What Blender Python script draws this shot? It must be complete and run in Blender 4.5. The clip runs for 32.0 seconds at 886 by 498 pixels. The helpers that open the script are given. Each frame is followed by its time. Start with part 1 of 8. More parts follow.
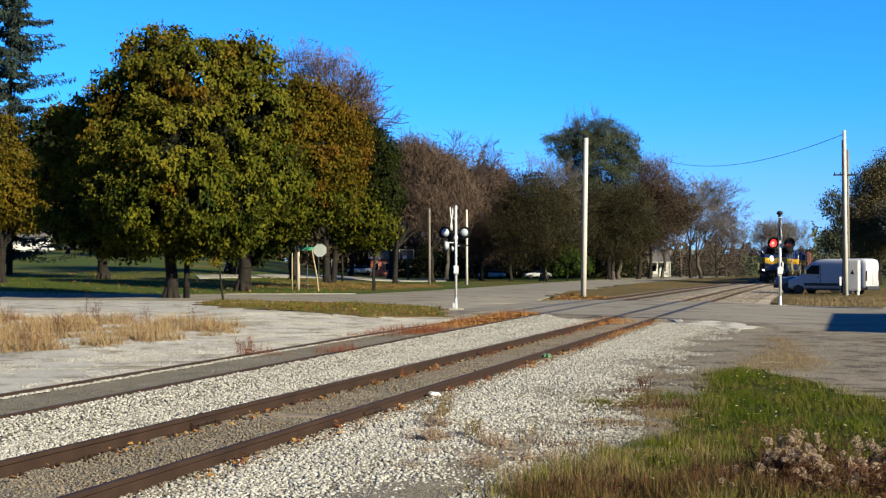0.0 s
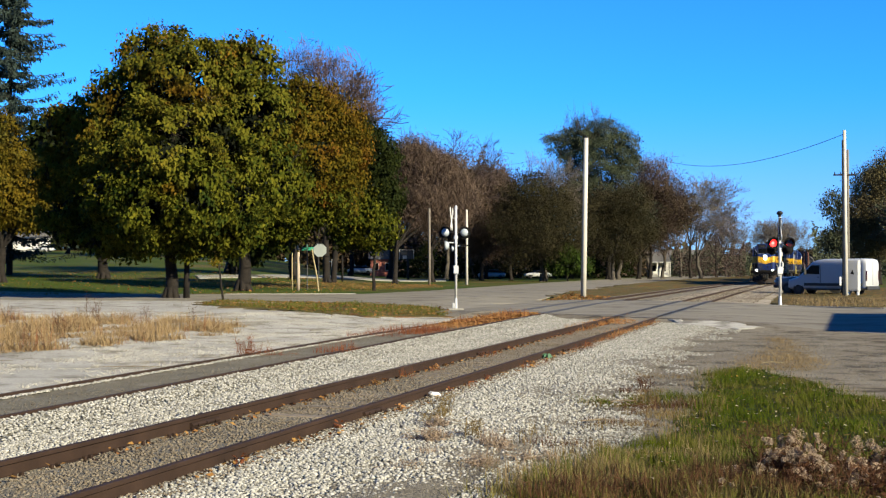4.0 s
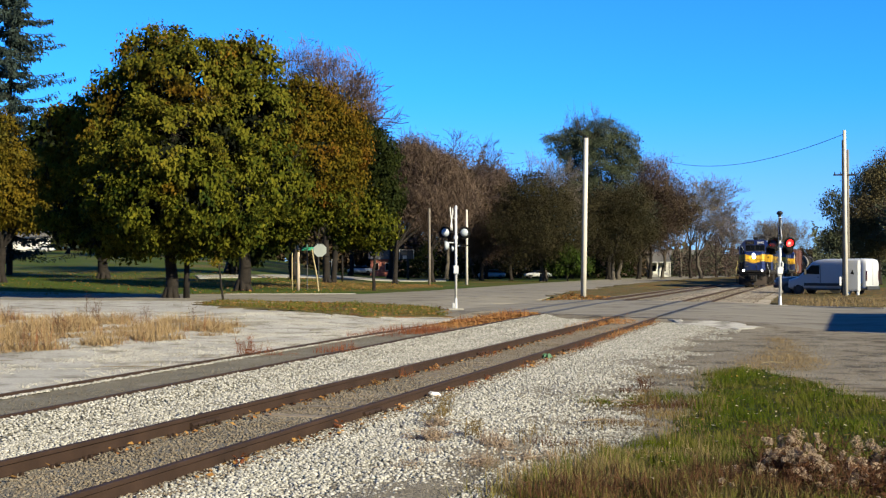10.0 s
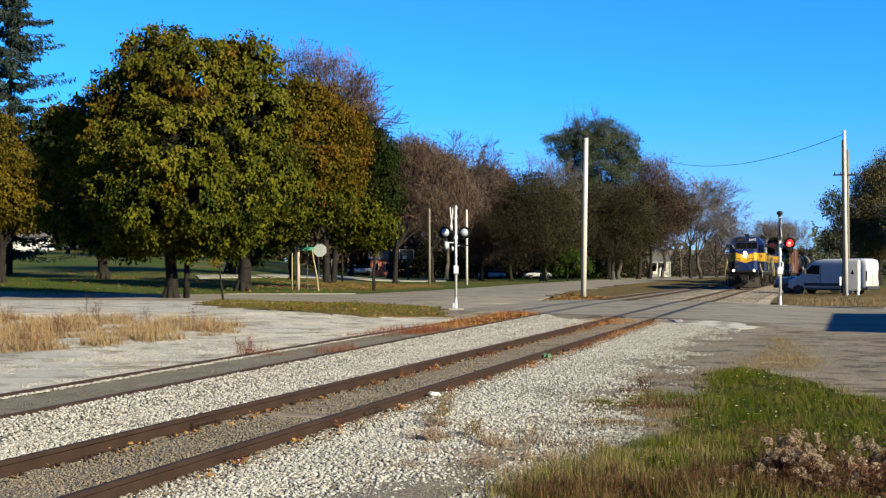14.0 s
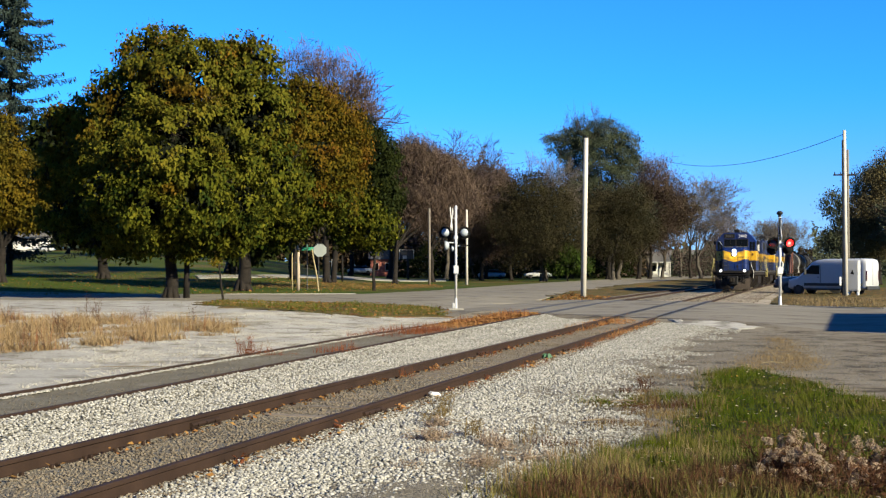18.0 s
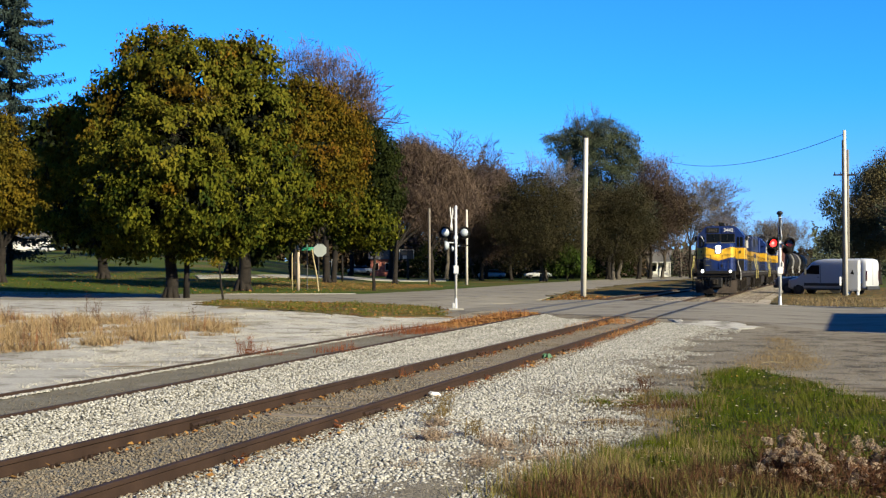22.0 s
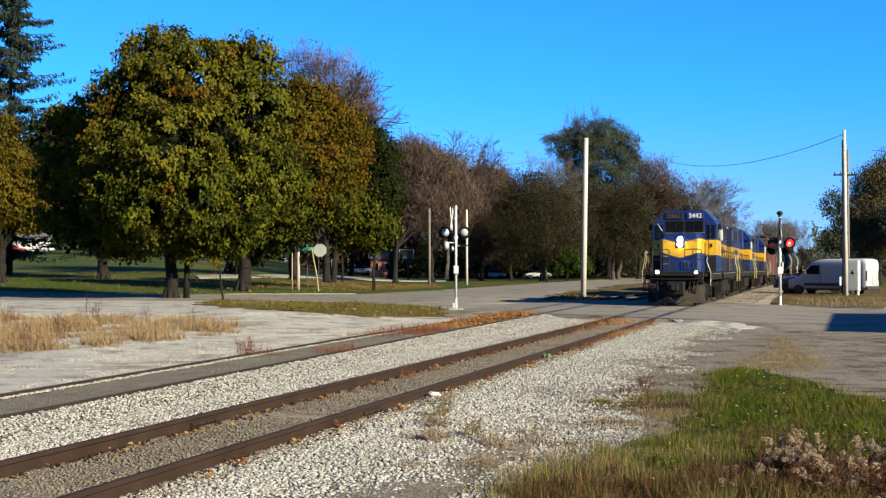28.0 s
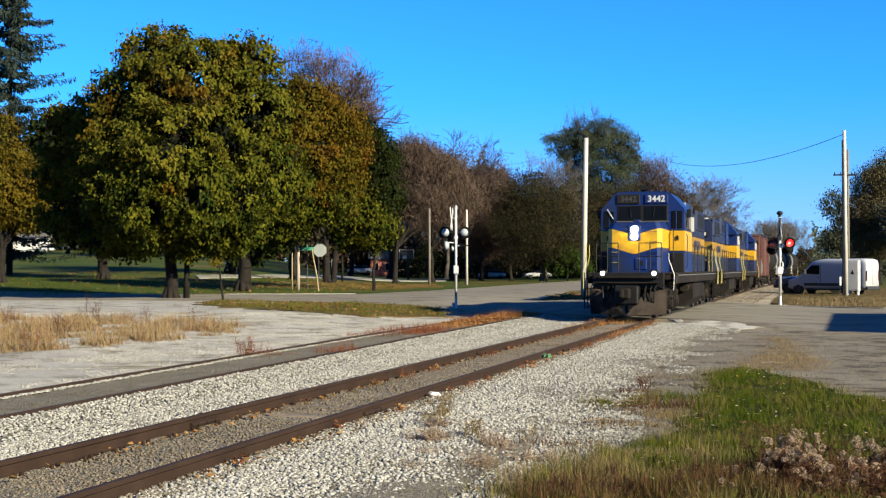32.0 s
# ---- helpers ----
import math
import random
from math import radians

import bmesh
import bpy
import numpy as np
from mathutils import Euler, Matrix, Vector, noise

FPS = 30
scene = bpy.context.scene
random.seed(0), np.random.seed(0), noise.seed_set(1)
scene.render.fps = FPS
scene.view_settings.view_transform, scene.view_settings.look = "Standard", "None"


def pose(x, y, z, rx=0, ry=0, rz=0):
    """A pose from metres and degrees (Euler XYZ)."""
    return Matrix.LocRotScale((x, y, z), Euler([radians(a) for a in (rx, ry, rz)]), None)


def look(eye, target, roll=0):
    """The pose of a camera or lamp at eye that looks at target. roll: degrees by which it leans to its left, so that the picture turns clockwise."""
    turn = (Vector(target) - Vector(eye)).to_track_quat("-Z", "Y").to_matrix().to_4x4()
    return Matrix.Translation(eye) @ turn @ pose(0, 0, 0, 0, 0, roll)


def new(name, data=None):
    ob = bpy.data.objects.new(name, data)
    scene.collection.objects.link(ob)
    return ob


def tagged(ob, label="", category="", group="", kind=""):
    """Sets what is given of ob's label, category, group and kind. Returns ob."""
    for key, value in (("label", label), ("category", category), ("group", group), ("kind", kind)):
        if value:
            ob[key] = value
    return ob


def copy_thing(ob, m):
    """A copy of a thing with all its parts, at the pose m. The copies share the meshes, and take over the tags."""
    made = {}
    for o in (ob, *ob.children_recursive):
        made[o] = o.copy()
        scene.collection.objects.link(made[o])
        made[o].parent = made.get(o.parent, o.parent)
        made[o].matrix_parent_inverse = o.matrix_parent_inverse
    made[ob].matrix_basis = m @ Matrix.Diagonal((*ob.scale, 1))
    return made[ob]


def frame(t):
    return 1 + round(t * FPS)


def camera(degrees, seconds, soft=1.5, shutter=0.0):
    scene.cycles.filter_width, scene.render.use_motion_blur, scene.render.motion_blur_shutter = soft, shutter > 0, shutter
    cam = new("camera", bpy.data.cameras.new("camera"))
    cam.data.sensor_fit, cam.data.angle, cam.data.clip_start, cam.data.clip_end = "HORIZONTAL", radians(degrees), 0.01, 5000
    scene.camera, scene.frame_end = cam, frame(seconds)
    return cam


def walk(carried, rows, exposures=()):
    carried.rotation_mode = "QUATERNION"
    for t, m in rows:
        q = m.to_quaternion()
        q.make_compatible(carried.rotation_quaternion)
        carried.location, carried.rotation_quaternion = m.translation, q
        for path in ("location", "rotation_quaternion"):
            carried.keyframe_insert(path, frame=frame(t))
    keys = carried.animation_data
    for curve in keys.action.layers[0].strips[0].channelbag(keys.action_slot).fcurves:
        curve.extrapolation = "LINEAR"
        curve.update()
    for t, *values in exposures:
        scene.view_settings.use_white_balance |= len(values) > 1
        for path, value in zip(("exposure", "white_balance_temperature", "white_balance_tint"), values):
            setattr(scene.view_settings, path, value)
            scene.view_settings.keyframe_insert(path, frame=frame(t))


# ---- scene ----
# camera on a tripod beside the line; it does not move
cam = camera(39.23, 32.0, soft=1.3)
EYE = pose(0, 0, 1.88, 90.911, 0, 0)
walk(cam, [(0, EYE), (32.0, EYE)], exposures=[(0, 1.88), (32.0, 1.88)])

# daylight: low sun behind the camera and to its right, clear blue sky
SUN_EL, SUN_AZ = 22.8, 133.5      # degrees; azimuth clockwise from +y
world = bpy.data.worlds.new("sky")
scene.world = world
world.use_nodes = True
wn = world.node_tree.nodes
sky = wn.new("ShaderNodeTexSky")
sky.sky_type = "NISHITA"
sky.sun_disc = False
sky.sun_elevation, sky.sun_rotation = radians(SUN_EL), radians(SUN_AZ)
sky.altitude, sky.air_density, sky.dust_density, sky.ozone_density = 0, 1.0, 0.0, 3.0
wn["Background"].inputs["Strength"].default_value = 0.1
tint = wn.new("ShaderNodeMix")          # the cool blue of a dry, clear sky
tint.data_type, tint.blend_type = "RGBA", "MULTIPLY"
tint.inputs[0].default_value = 1.0
low = wn.new("ShaderNodeMapRange")      # clear air pales towards the horizon
low.interpolation_type = "SMOOTHSTEP"
for key, value in (("From Min", 0.03), ("From Max", 0.15), ("To Min", 1.0), ("To Max", 0.0)):
    low.inputs[key].default_value = value
way_up, where = wn.new("ShaderNodeSeparateXYZ"), wn.new("ShaderNodeTexCoord")
world.node_tree.links.new(where.outputs["Generated"], way_up.inputs[0])
world.node_tree.links.new(way_up.outputs[2], low.inputs["Value"])
hue = wn.new("ShaderNodeMix")
hue.data_type = "RGBA"
hue.inputs[6].default_value, hue.inputs[7].default_value = (0.058, 0.310, 0.66, 1), (0.135, 0.275, 0.64, 1)
world.node_tree.links.new(low.outputs[0], hue.inputs[0])
world.node_tree.links.new(hue.outputs[2], tint.inputs[7])
world.node_tree.links.new(sky.outputs[0], tint.inputs[6])
world.node_tree.links.new(tint.outputs[2], wn["Background"].inputs[0])
sun = new("sun", bpy.data.lights.new("sun", "SUN"))
sun.data.energy, sun.data.angle, sun.data.color = 5.0, radians(0.53), (1.0, 0.90, 0.635)
SUN_WAY = Vector((math.sin(radians(SUN_AZ)) * math.cos(radians(SUN_EL)),
                  math.cos(radians(SUN_AZ)) * math.cos(radians(SUN_EL)), math.sin(radians(SUN_EL))))
sun.matrix_world = look(SUN_WAY * 60, (0, 0, 0))
# ---- tools ----


class Shape:
    """Collects points and faces of one mesh."""

    def __init__(self):
        self.v, self.f = [], []

    def add(self, pts, faces):
        n = len(self.v)
        self.v += [tuple(p) for p in pts]
        self.f += [tuple(i + n for i in q) for q in faces]
        return self

    def box(self, x0, x1, y0, y1, z0, z1, c=0.0, m=None):
        """A box with its edges cut by c."""
        c = min(c, (x1 - x0) * 0.45, (y1 - y0) * 0.45, (z1 - z0) * 0.45)
        if c <= 0:
            pts = [(x, y, z) for z in (z0, z1) for y in (y0, y1) for x in (x0, x1)]
            faces = [(0, 2, 3, 1), (4, 5, 7, 6), (0, 1, 5, 4), (2, 6, 7, 3), (0, 4, 6, 2), (1, 3, 7, 5)]
        else:
            pts, index = [], {}
            for iz, z in enumerate((z0, z1)):
                for iy, y in enumerate((y0, y1)):
                    for ix, x in enumerate((x0, x1)):
                        sx, sy, sz = (c, -c)[ix], (c, -c)[iy], (c, -c)[iz]
                        for a, p in enumerate(((x, y + sy, z + sz), (x + sx, y, z + sz), (x + sx, y + sy, z))):
                            index[ix, iy, iz, a] = len(pts)
                            pts.append(p)
            g = index
            faces = []
            for i in (0, 1):
                q = [g[i, 0, 0, 0], g[i, 1, 0, 0], g[i, 1, 1, 0], g[i, 0, 1, 0]]
                faces.append(q if i else q[::-1])
                q = [g[0, i, 0, 1], g[1, i, 0, 1], g[1, i, 1, 1], g[0, i, 1, 1]]
                faces.append(q[::-1] if i else q)
                q = [g[0, 0, i, 2], g[1, 0, i, 2], g[1, 1, i, 2], g[0, 1, i, 2]]
                faces.append(q if i else q[::-1])
            for i in (0, 1):
                for j in (0, 1):
                    faces.append([g[i, j, 0, 0], g[i, j, 1, 0], g[i, j, 1, 1], g[i, j, 0, 1]])
                    faces.append([g[i, 0, j, 0], g[i, 1, j, 0], g[i, 1, j, 2], g[i, 0, j, 2]])
                    faces.append([g[0, i, j, 1], g[1, i, j, 1], g[1, i, j, 2], g[0, i, j, 2]])
                    for k in (0, 1):
                        faces.append([g[i, j, k, 0], g[i, j, k, 1], g[i, j, k, 2]])
        if m is not None:
            pts = [m @ Vector(p) for p in pts]
        return self.add(pts, faces)

    def tube(self, path, radii, n=8, caps=True):
        """A round bar along points, with a radius at each (or one for all)."""
        path = [Vector(p) for p in path]
        if not hasattr(radii, "__len__"):
            radii = [radii] * len(path)
        pts, faces = [], []
        for i, p in enumerate(path):
            d = (path[min(i + 1, len(path) - 1)] - path[max(i - 1, 0)]).normalized()
            a = d.cross(Vector((0, 0, 1)) if abs(d.z) < 0.9 else Vector((1, 0, 0))).normalized()
            b = d.cross(a)
            for k in range(n):
                t = 2 * math.pi * k / n
                pts.append(p + (a * math.cos(t) + b * math.sin(t)) * radii[i])
        for i in range(len(path) - 1):
            for k in range(n):
                faces.append((i * n + k, i * n + (k + 1) % n, (i + 1) * n + (k + 1) % n, (i + 1) * n + k))
        if caps:
            faces.append(tuple(range(n))[::-1])
            faces.append(tuple((len(path) - 1) * n + k for k in range(n)))
        return self.add(pts, faces)

    def prism(self, outline, y0, y1):
        """An outline in x, z drawn out along y."""
        n = len(outline)
        pts = [(x, y0, z) for x, z in outline] + [(x, y1, z) for x, z in outline]
        faces = [(k, (k + 1) % n, n + (k + 1) % n, n + k) for k in range(n)]
        faces += [tuple(range(n))[::-1], tuple(range(n, 2 * n))]
        return self.add(pts, faces)

    def mesh(self, name, material=None, smooth=False):
        me = bpy.data.meshes.new(name)
        me.from_pydata(self.v, [], self.f)
        bm = bmesh.new()
        bm.from_mesh(me)
        bmesh.ops.recalc_face_normals(bm, faces=bm.faces)
        bm.to_mesh(me)
        bm.free()
        if material:
            me.materials.append(material)
        if smooth:
            me.shade_smooth()
        return me


def part(name, shape, material, parent=None, label="", smooth=False, at=None):
    """One mesh object, under a thing or a part."""
    me = shape if isinstance(shape, bpy.types.Mesh) else shape.mesh(name, material, smooth)
    ob = new(name, me)
    if parent is not None:
        ob.parent = parent
    if at is not None:
        ob.matrix_basis = at
    if label:
        ob["label"] = label
    return ob


def thing(name, m, label, category, group="", kind=""):
    """An Empty at the base of a thing, that its parts hang on."""
    ob = new(name)
    ob.empty_display_size = 0.3
    ob.matrix_basis = m
    return tagged(ob, label, category, group, kind)


def bulk(name, verts, faces, material, smooth=False):
    """A mesh from numpy arrays; all faces have the same number of corners."""
    me = bpy.data.meshes.new(name)
    n, k = faces.shape
    me.vertices.add(len(verts))
    me.vertices.foreach_set("co", np.ascontiguousarray(verts, dtype=np.float32).ravel())
    me.loops.add(n * k)
    me.loops.foreach_set("vertex_index", np.ascontiguousarray(faces, dtype=np.int32).ravel())
    me.polygons.add(n)
    me.polygons.foreach_set("loop_start", np.arange(0, n * k, k, dtype=np.int32))
    me.update(calc_edges=True)
    me.materials.append(material)
    if smooth:
        me.shade_smooth()
    return me


def turns(n, rng, tilt=math.pi):
    """n random turn matrices; tilt limits how far they lean."""
    a, b, c = rng.uniform(0, 2 * math.pi, n), rng.uniform(-tilt, tilt, n), rng.uniform(0, 2 * math.pi, n)
    ca, sa, cb, sb, cc, sc = np.cos(a), np.sin(a), np.cos(b), np.sin(b), np.cos(c), np.sin(c)
    z = np.zeros(n)
    o = np.ones(n)
    r1 = np.stack([np.stack([ca, -sa, z], -1), np.stack([sa, ca, z], -1), np.stack([z, z, o], -1)], 1)
    r2 = np.stack([np.stack([o, z, z], -1), np.stack([z, cb, -sb], -1), np.stack([z, sb, cb], -1)], 1)
    r3 = np.stack([np.stack([cc, -sc, z], -1), np.stack([sc, cc, z], -1), np.stack([z, z, o], -1)], 1)
    return r1 @ r2 @ r3


def scatter(name, base, faces, places, sizes, rot, material, smooth=False):
    """Many small copies of one shape in one mesh."""
    base, faces = np.array(base, dtype=float), np.array(faces)
    v = np.einsum("nij,kj->nki", rot, base)
    sizes = np.asarray(sizes)
    v = v * (sizes[:, None, None] if sizes.ndim == 1 else sizes[:, None, :]) + places[:, None, :]
    f = faces[None] + (np.arange(len(places)) * len(base))[:, None, None]
    return bulk(name, v.reshape(-1, 3), f.reshape(-1, faces.shape[1]), material, smooth)


STONE = ([(1, 0, -.1), (-.9, .15, 0), (.1, .85, .1), (0, -.9, 0), (.1, .05, .7), (0, 0, -.6)],
         [(0, 2, 4), (2, 1, 4), (1, 3, 4), (3, 0, 4), (2, 0, 5), (1, 2, 5), (3, 1, 5), (0, 3, 5)])
BLADE = ([(-.5, 0, 0), (.5, 0, 0), (.12, .3, 1)], [(0, 1, 2)])
LEAF = ([(0, 0, 0), (.34, .42, .1), (0, 1.1, -.08), (-.34, .46, .12)], [(0, 1, 2, 3)])


def inside(poly, pts):
    """Which points (x, y) lie in a polygon."""
    poly = np.array(poly)
    x, y = pts[:, 0], pts[:, 1]
    hit = np.zeros(len(pts), bool)
    for (x0, y0), (x1, y1) in zip(poly, np.roll(poly, -1, 0)):
        cross = ((y0 > y) != (y1 > y)) & (x < (x1 - x0) * (y - y0) / (y1 - y0 + 1e-12) + x0)
        hit ^= cross
    return hit


def strew(poly, n, rng):
    """n points, evenly strewn in a polygon."""
    p = np.array(poly)
    lo, hi = p.min(0), p.max(0)
    out = np.zeros((0, 2))
    while len(out) < n:
        q = rng.uniform(lo, hi, (n * 2, 2))
        out = np.vstack([out, q[inside(poly, q)]])
    return out[:n]


# ---- materials ----
ALBEDO_SCALE = 0.35          # lowers every base colour, so that shaded areas come out deeper under the sky


def mat(name, c1, c2, scale=3.0, rough=0.8, metal=0.0, bump=0.3, fine=60.0, grain=0.25, island=0.0, perobj=0.0,
        stain=None, stain_scale=0.6, stain_cut=0.55, depth=0.01, spec=0.4, coat=0.0, through_light=0.0):
    """Two colours mixed by noise at two scales, with grain, stains and a bump."""
    c1, c2 = [v * ALBEDO_SCALE for v in c1], [v * ALBEDO_SCALE for v in c2]
    stain = [v * ALBEDO_SCALE for v in stain] if stain else None
    m = bpy.data.materials.new(name)
    m.use_nodes = True
    nt = m.node_tree
    b = nt.nodes["Principled BSDF"]

    def node(kind, **values):
        k = nt.nodes.new(kind)
        for key, value in values.items():
            k.inputs[key].default_value = value
        return k
    co = node("ShaderNodeTexCoord").outputs["Object"]
    big = node("ShaderNodeTexNoise", Scale=scale, Detail=5.0, Roughness=0.6)
    small = node("ShaderNodeTexNoise", Scale=fine, Detail=3.0, Roughness=0.7)
    for k in (big, small):
        nt.links.new(co, k.inputs["Vector"])
    ramp = node("ShaderNodeMapRange", **{"From Min": 0.32, "From Max": 0.68})
    nt.links.new(big.outputs["Fac"], ramp.inputs["Value"])
    fac = ramp.outputs[0]

    def blend(f, a, c, kind="MIX"):
        k = nt.nodes.new("ShaderNodeMix")
        k.data_type, k.blend_type = "RGBA", kind
        for slot, val in ((0, f), (6, a), (7, c)):
            if isinstance(val, bpy.types.NodeSocket):
                nt.links.new(val, k.inputs[slot])
            else:
                k.inputs[slot].default_value = val if slot == 0 else (*val, 1)
        return k.outputs[2]

    def remap(src, lo, hi):
        k = node("ShaderNodeMapRange", **{"To Min": lo, "To Max": hi})
        nt.links.new(src, k.inputs["Value"])
        return k.outputs[0]
    if island > 0:
        geo = nt.nodes.new("ShaderNodeNewGeometry")
        mixed = node("ShaderNodeMath")
        mixed.operation = "MULTIPLY_ADD"
        nt.links.new(geo.outputs["Random Per Island"], mixed.inputs[0])
        mixed.inputs[1].default_value = island
        scaled = remap(fac, 0.0, 1.0 - island)
        nt.links.new(scaled, mixed.inputs[2])
        fac = mixed.outputs[0]
    col = blend(fac, c1, c2)
    if stain is not None:
        st = node("ShaderNodeTexNoise", Scale=stain_scale, Detail=6.0, Roughness=0.65)
        nt.links.new(co, st.inputs["Vector"])
        sr = node("ShaderNodeMapRange", **{"From Min": stain_cut - 0.06, "From Max": stain_cut + 0.08})
        nt.links.new(st.outputs["Fac"], sr.inputs["Value"])
        col = blend(sr.outputs[0], col, stain)
    gr = remap(small.outputs["Fac"], 1 - grain * 2, 1 + grain * 2)
    grey = node("ShaderNodeCombineColor")
    for i in range(3):
        nt.links.new(gr, grey.inputs[i])
    col = blend(1.0, col, grey.outputs[0], "MULTIPLY")
    if perobj > 0:
        info = nt.nodes.new("ShaderNodeObjectInfo")
        v = remap(info.outputs["Random"], 1 - perobj, 1 + perobj)
        g2 = node("ShaderNodeCombineColor")
        for i in range(3):
            nt.links.new(v, g2.inputs[i])
        col = blend(1.0, col, g2.outputs[0], "MULTIPLY")
    nt.links.new(col, b.inputs["Base Color"])
    b.inputs["Metallic"].default_value = metal
    b.inputs["Specular IOR Level"].default_value = spec
    b.inputs["Coat Weight"].default_value = coat
    rr = remap(small.outputs["Fac"], max(rough - 0.12, 0.02), min(rough + 0.12, 1))
    nt.links.new(rr, b.inputs["Roughness"])
    if bump > 0:
        bp = node("ShaderNodeBump", Strength=bump, Distance=depth)
        nt.links.new(small.outputs["Fac"], bp.inputs["Height"])
        nt.links.new(bp.outputs[0], b.inputs["Normal"])
    if through_light > 0:
        tr = nt.nodes.new("ShaderNodeBsdfTranslucent")
        nt.links.new(col, tr.inputs["Color"])
        ms = nt.nodes.new("ShaderNodeMixShader")
        ms.inputs[0].default_value = through_light
        nt.links.new(b.outputs[0], ms.inputs[1])
        nt.links.new(tr.outputs[0], ms.inputs[2])
        nt.links.new(ms.outputs[0], nt.nodes["Material Output"].inputs["Surface"])
    return m


def glow(name, colour, strength):
    m = bpy.data.materials.new(name)
    m.use_nodes = True
    b = m.node_tree.nodes["Principled BSDF"]
    b.inputs["Base Color"].default_value = (*colour, 1)
    b.inputs["Emission Color"].default_value = (*colour, 1)
    b.inputs["Emission Strength"].default_value = strength
    return m


M_PARK = mat("park_grass", (0.055, 0.105, 0.014), (0.11, 0.13, 0.03), scale=0.12, fine=5, grain=0.3, bump=0.6, depth=0.05,
             stain=(0.20, 0.14, 0.06), stain_scale=0.05, stain_cut=0.56, rough=0.95, spec=0.03)
M_TURF = mat("turf", (0.035, 0.055, 0.010), (0.075, 0.075, 0.02), scale=0.9, fine=25, grain=0.3, bump=0.8, depth=0.04,
             stain=(0.045, 0.032, 0.018), stain_scale=0.7, stain_cut=0.53, rough=0.95, spec=0.03)
M_VERGE = mat("dry_verge", (0.20, 0.15, 0.07), (0.13, 0.12, 0.045), scale=0.5, fine=18, grain=0.3, bump=0.8, depth=0.04,
              stain=(0.26, 0.12, 0.04), stain_scale=0.8, stain_cut=0.58, rough=0.95, spec=0.03)
M_GRAVEL = mat("pale_gravel", (0.57, 0.545, 0.475), (0.75, 0.725, 0.65), scale=0.35, fine=22, grain=0.28, bump=0.7, depth=0.03,
               stain=(0.33, 0.295, 0.24), stain_scale=0.9, stain_cut=0.56, rough=0.95, spec=0.03)
M_LOT = mat("worn_lot", (0.29, 0.25, 0.19), (0.40, 0.35, 0.27), scale=0.35, fine=30, grain=0.32, bump=0.7, depth=0.02,
            stain=(0.12, 0.098, 0.07), stain_scale=1.1, stain_cut=0.55, rough=0.95, spec=0.03)
M_BALLAST = mat("ballast_bed", (0.40, 0.36, 0.29), (0.29, 0.255, 0.20), scale=1.2, fine=34, grain=0.45, bump=1.0, depth=0.05,
                stain=(0.20, 0.175, 0.14), stain_scale=0.7, stain_cut=0.62, rough=0.95, spec=0.03)
M_EARTH = mat("earthy_fines", (0.30, 0.28, 0.22), (0.23, 0.205, 0.155), scale=1.0, fine=26, grain=0.3, bump=0.7, depth=0.03,
              stain=(0.40, 0.37, 0.31), stain_scale=1.4, stain_cut=0.62, rough=0.95, spec=0.03)
M_SAND = mat("sandy_gravel", (0.50, 0.43, 0.33), (0.62, 0.55, 0.44), scale=0.5, fine=14, grain=0.3, bump=0.7, depth=0.03,
             stain=(0.30, 0.235, 0.165), stain_scale=0.35, stain_cut=0.53, rough=0.95, spec=0.03)
M_STONE = mat("limestone", (0.25, 0.24, 0.215), (0.77, 0.75, 0.695), scale=1.0, fine=40, grain=0.15, bump=0.2, island=0.8,
              rough=0.9, spec=0.03)
M_ASPHALT = mat("asphalt", (0.315, 0.285, 0.235), (0.42, 0.385, 0.32), scale=0.22, fine=30, grain=0.16, bump=0.3, depth=0.01,
                stain=(0.215, 0.188, 0.15), stain_scale=0.45, stain_cut=0.57, rough=0.85, spec=0.03)
M_CONCRETE = mat("concrete", (0.50, 0.48, 0.43), (0.40, 0.38, 0.34), scale=1.5, fine=40, grain=0.15, bump=0.3, rough=0.85, spec=0.03)
M_RUST = mat("rail_rust", (0.040, 0.023, 0.016), (0.066, 0.038, 0.026), scale=2.0, fine=50, grain=0.25, bump=0.3, rough=0.8, metal=0.1, spec=0.12)
M_TIE = mat("tie_wood", (0.19, 0.145, 0.095), (0.30, 0.235, 0.16), scale=3.0, fine=30, grain=0.3, bump=0.6, rough=0.95, perobj=0.25)
# ---- the line and the ground ----
from mathutils.geometry import tessellate_polygon

BEND = 0.0002


def line_x(y):
    """The main track's middle at depth y."""
    return -6.356 + 0.3007 * y + BEND * np.maximum(0, y - 80) ** 2


def line_slope(y):
    return 0.3007 + 2 * BEND * np.maximum(0, y - 80)


def beside(y, s):
    """A point s metres to the right of the main track's middle at depth y (left: negative)."""
    a = math.atan(line_slope(y))
    return line_x(y) + s * math.cos(a), y - s * math.sin(a)


SIDE_Y = (-30, 5, 17, 30, 42, 59, 85, 145, 400, 700)
SIDE_S = (-2.6, -3.35, -3.75, -4.25, -4.55, -4.85, -4.6, -4.1, -4.1, -4.1)


def siding(y, s):
    return beside(y, s + float(np.interp(y, SIDE_Y, SIDE_S)))


def ease(k):
    k = min(1.0, max(0.0, k))
    return k * k * (3 - 2 * k)


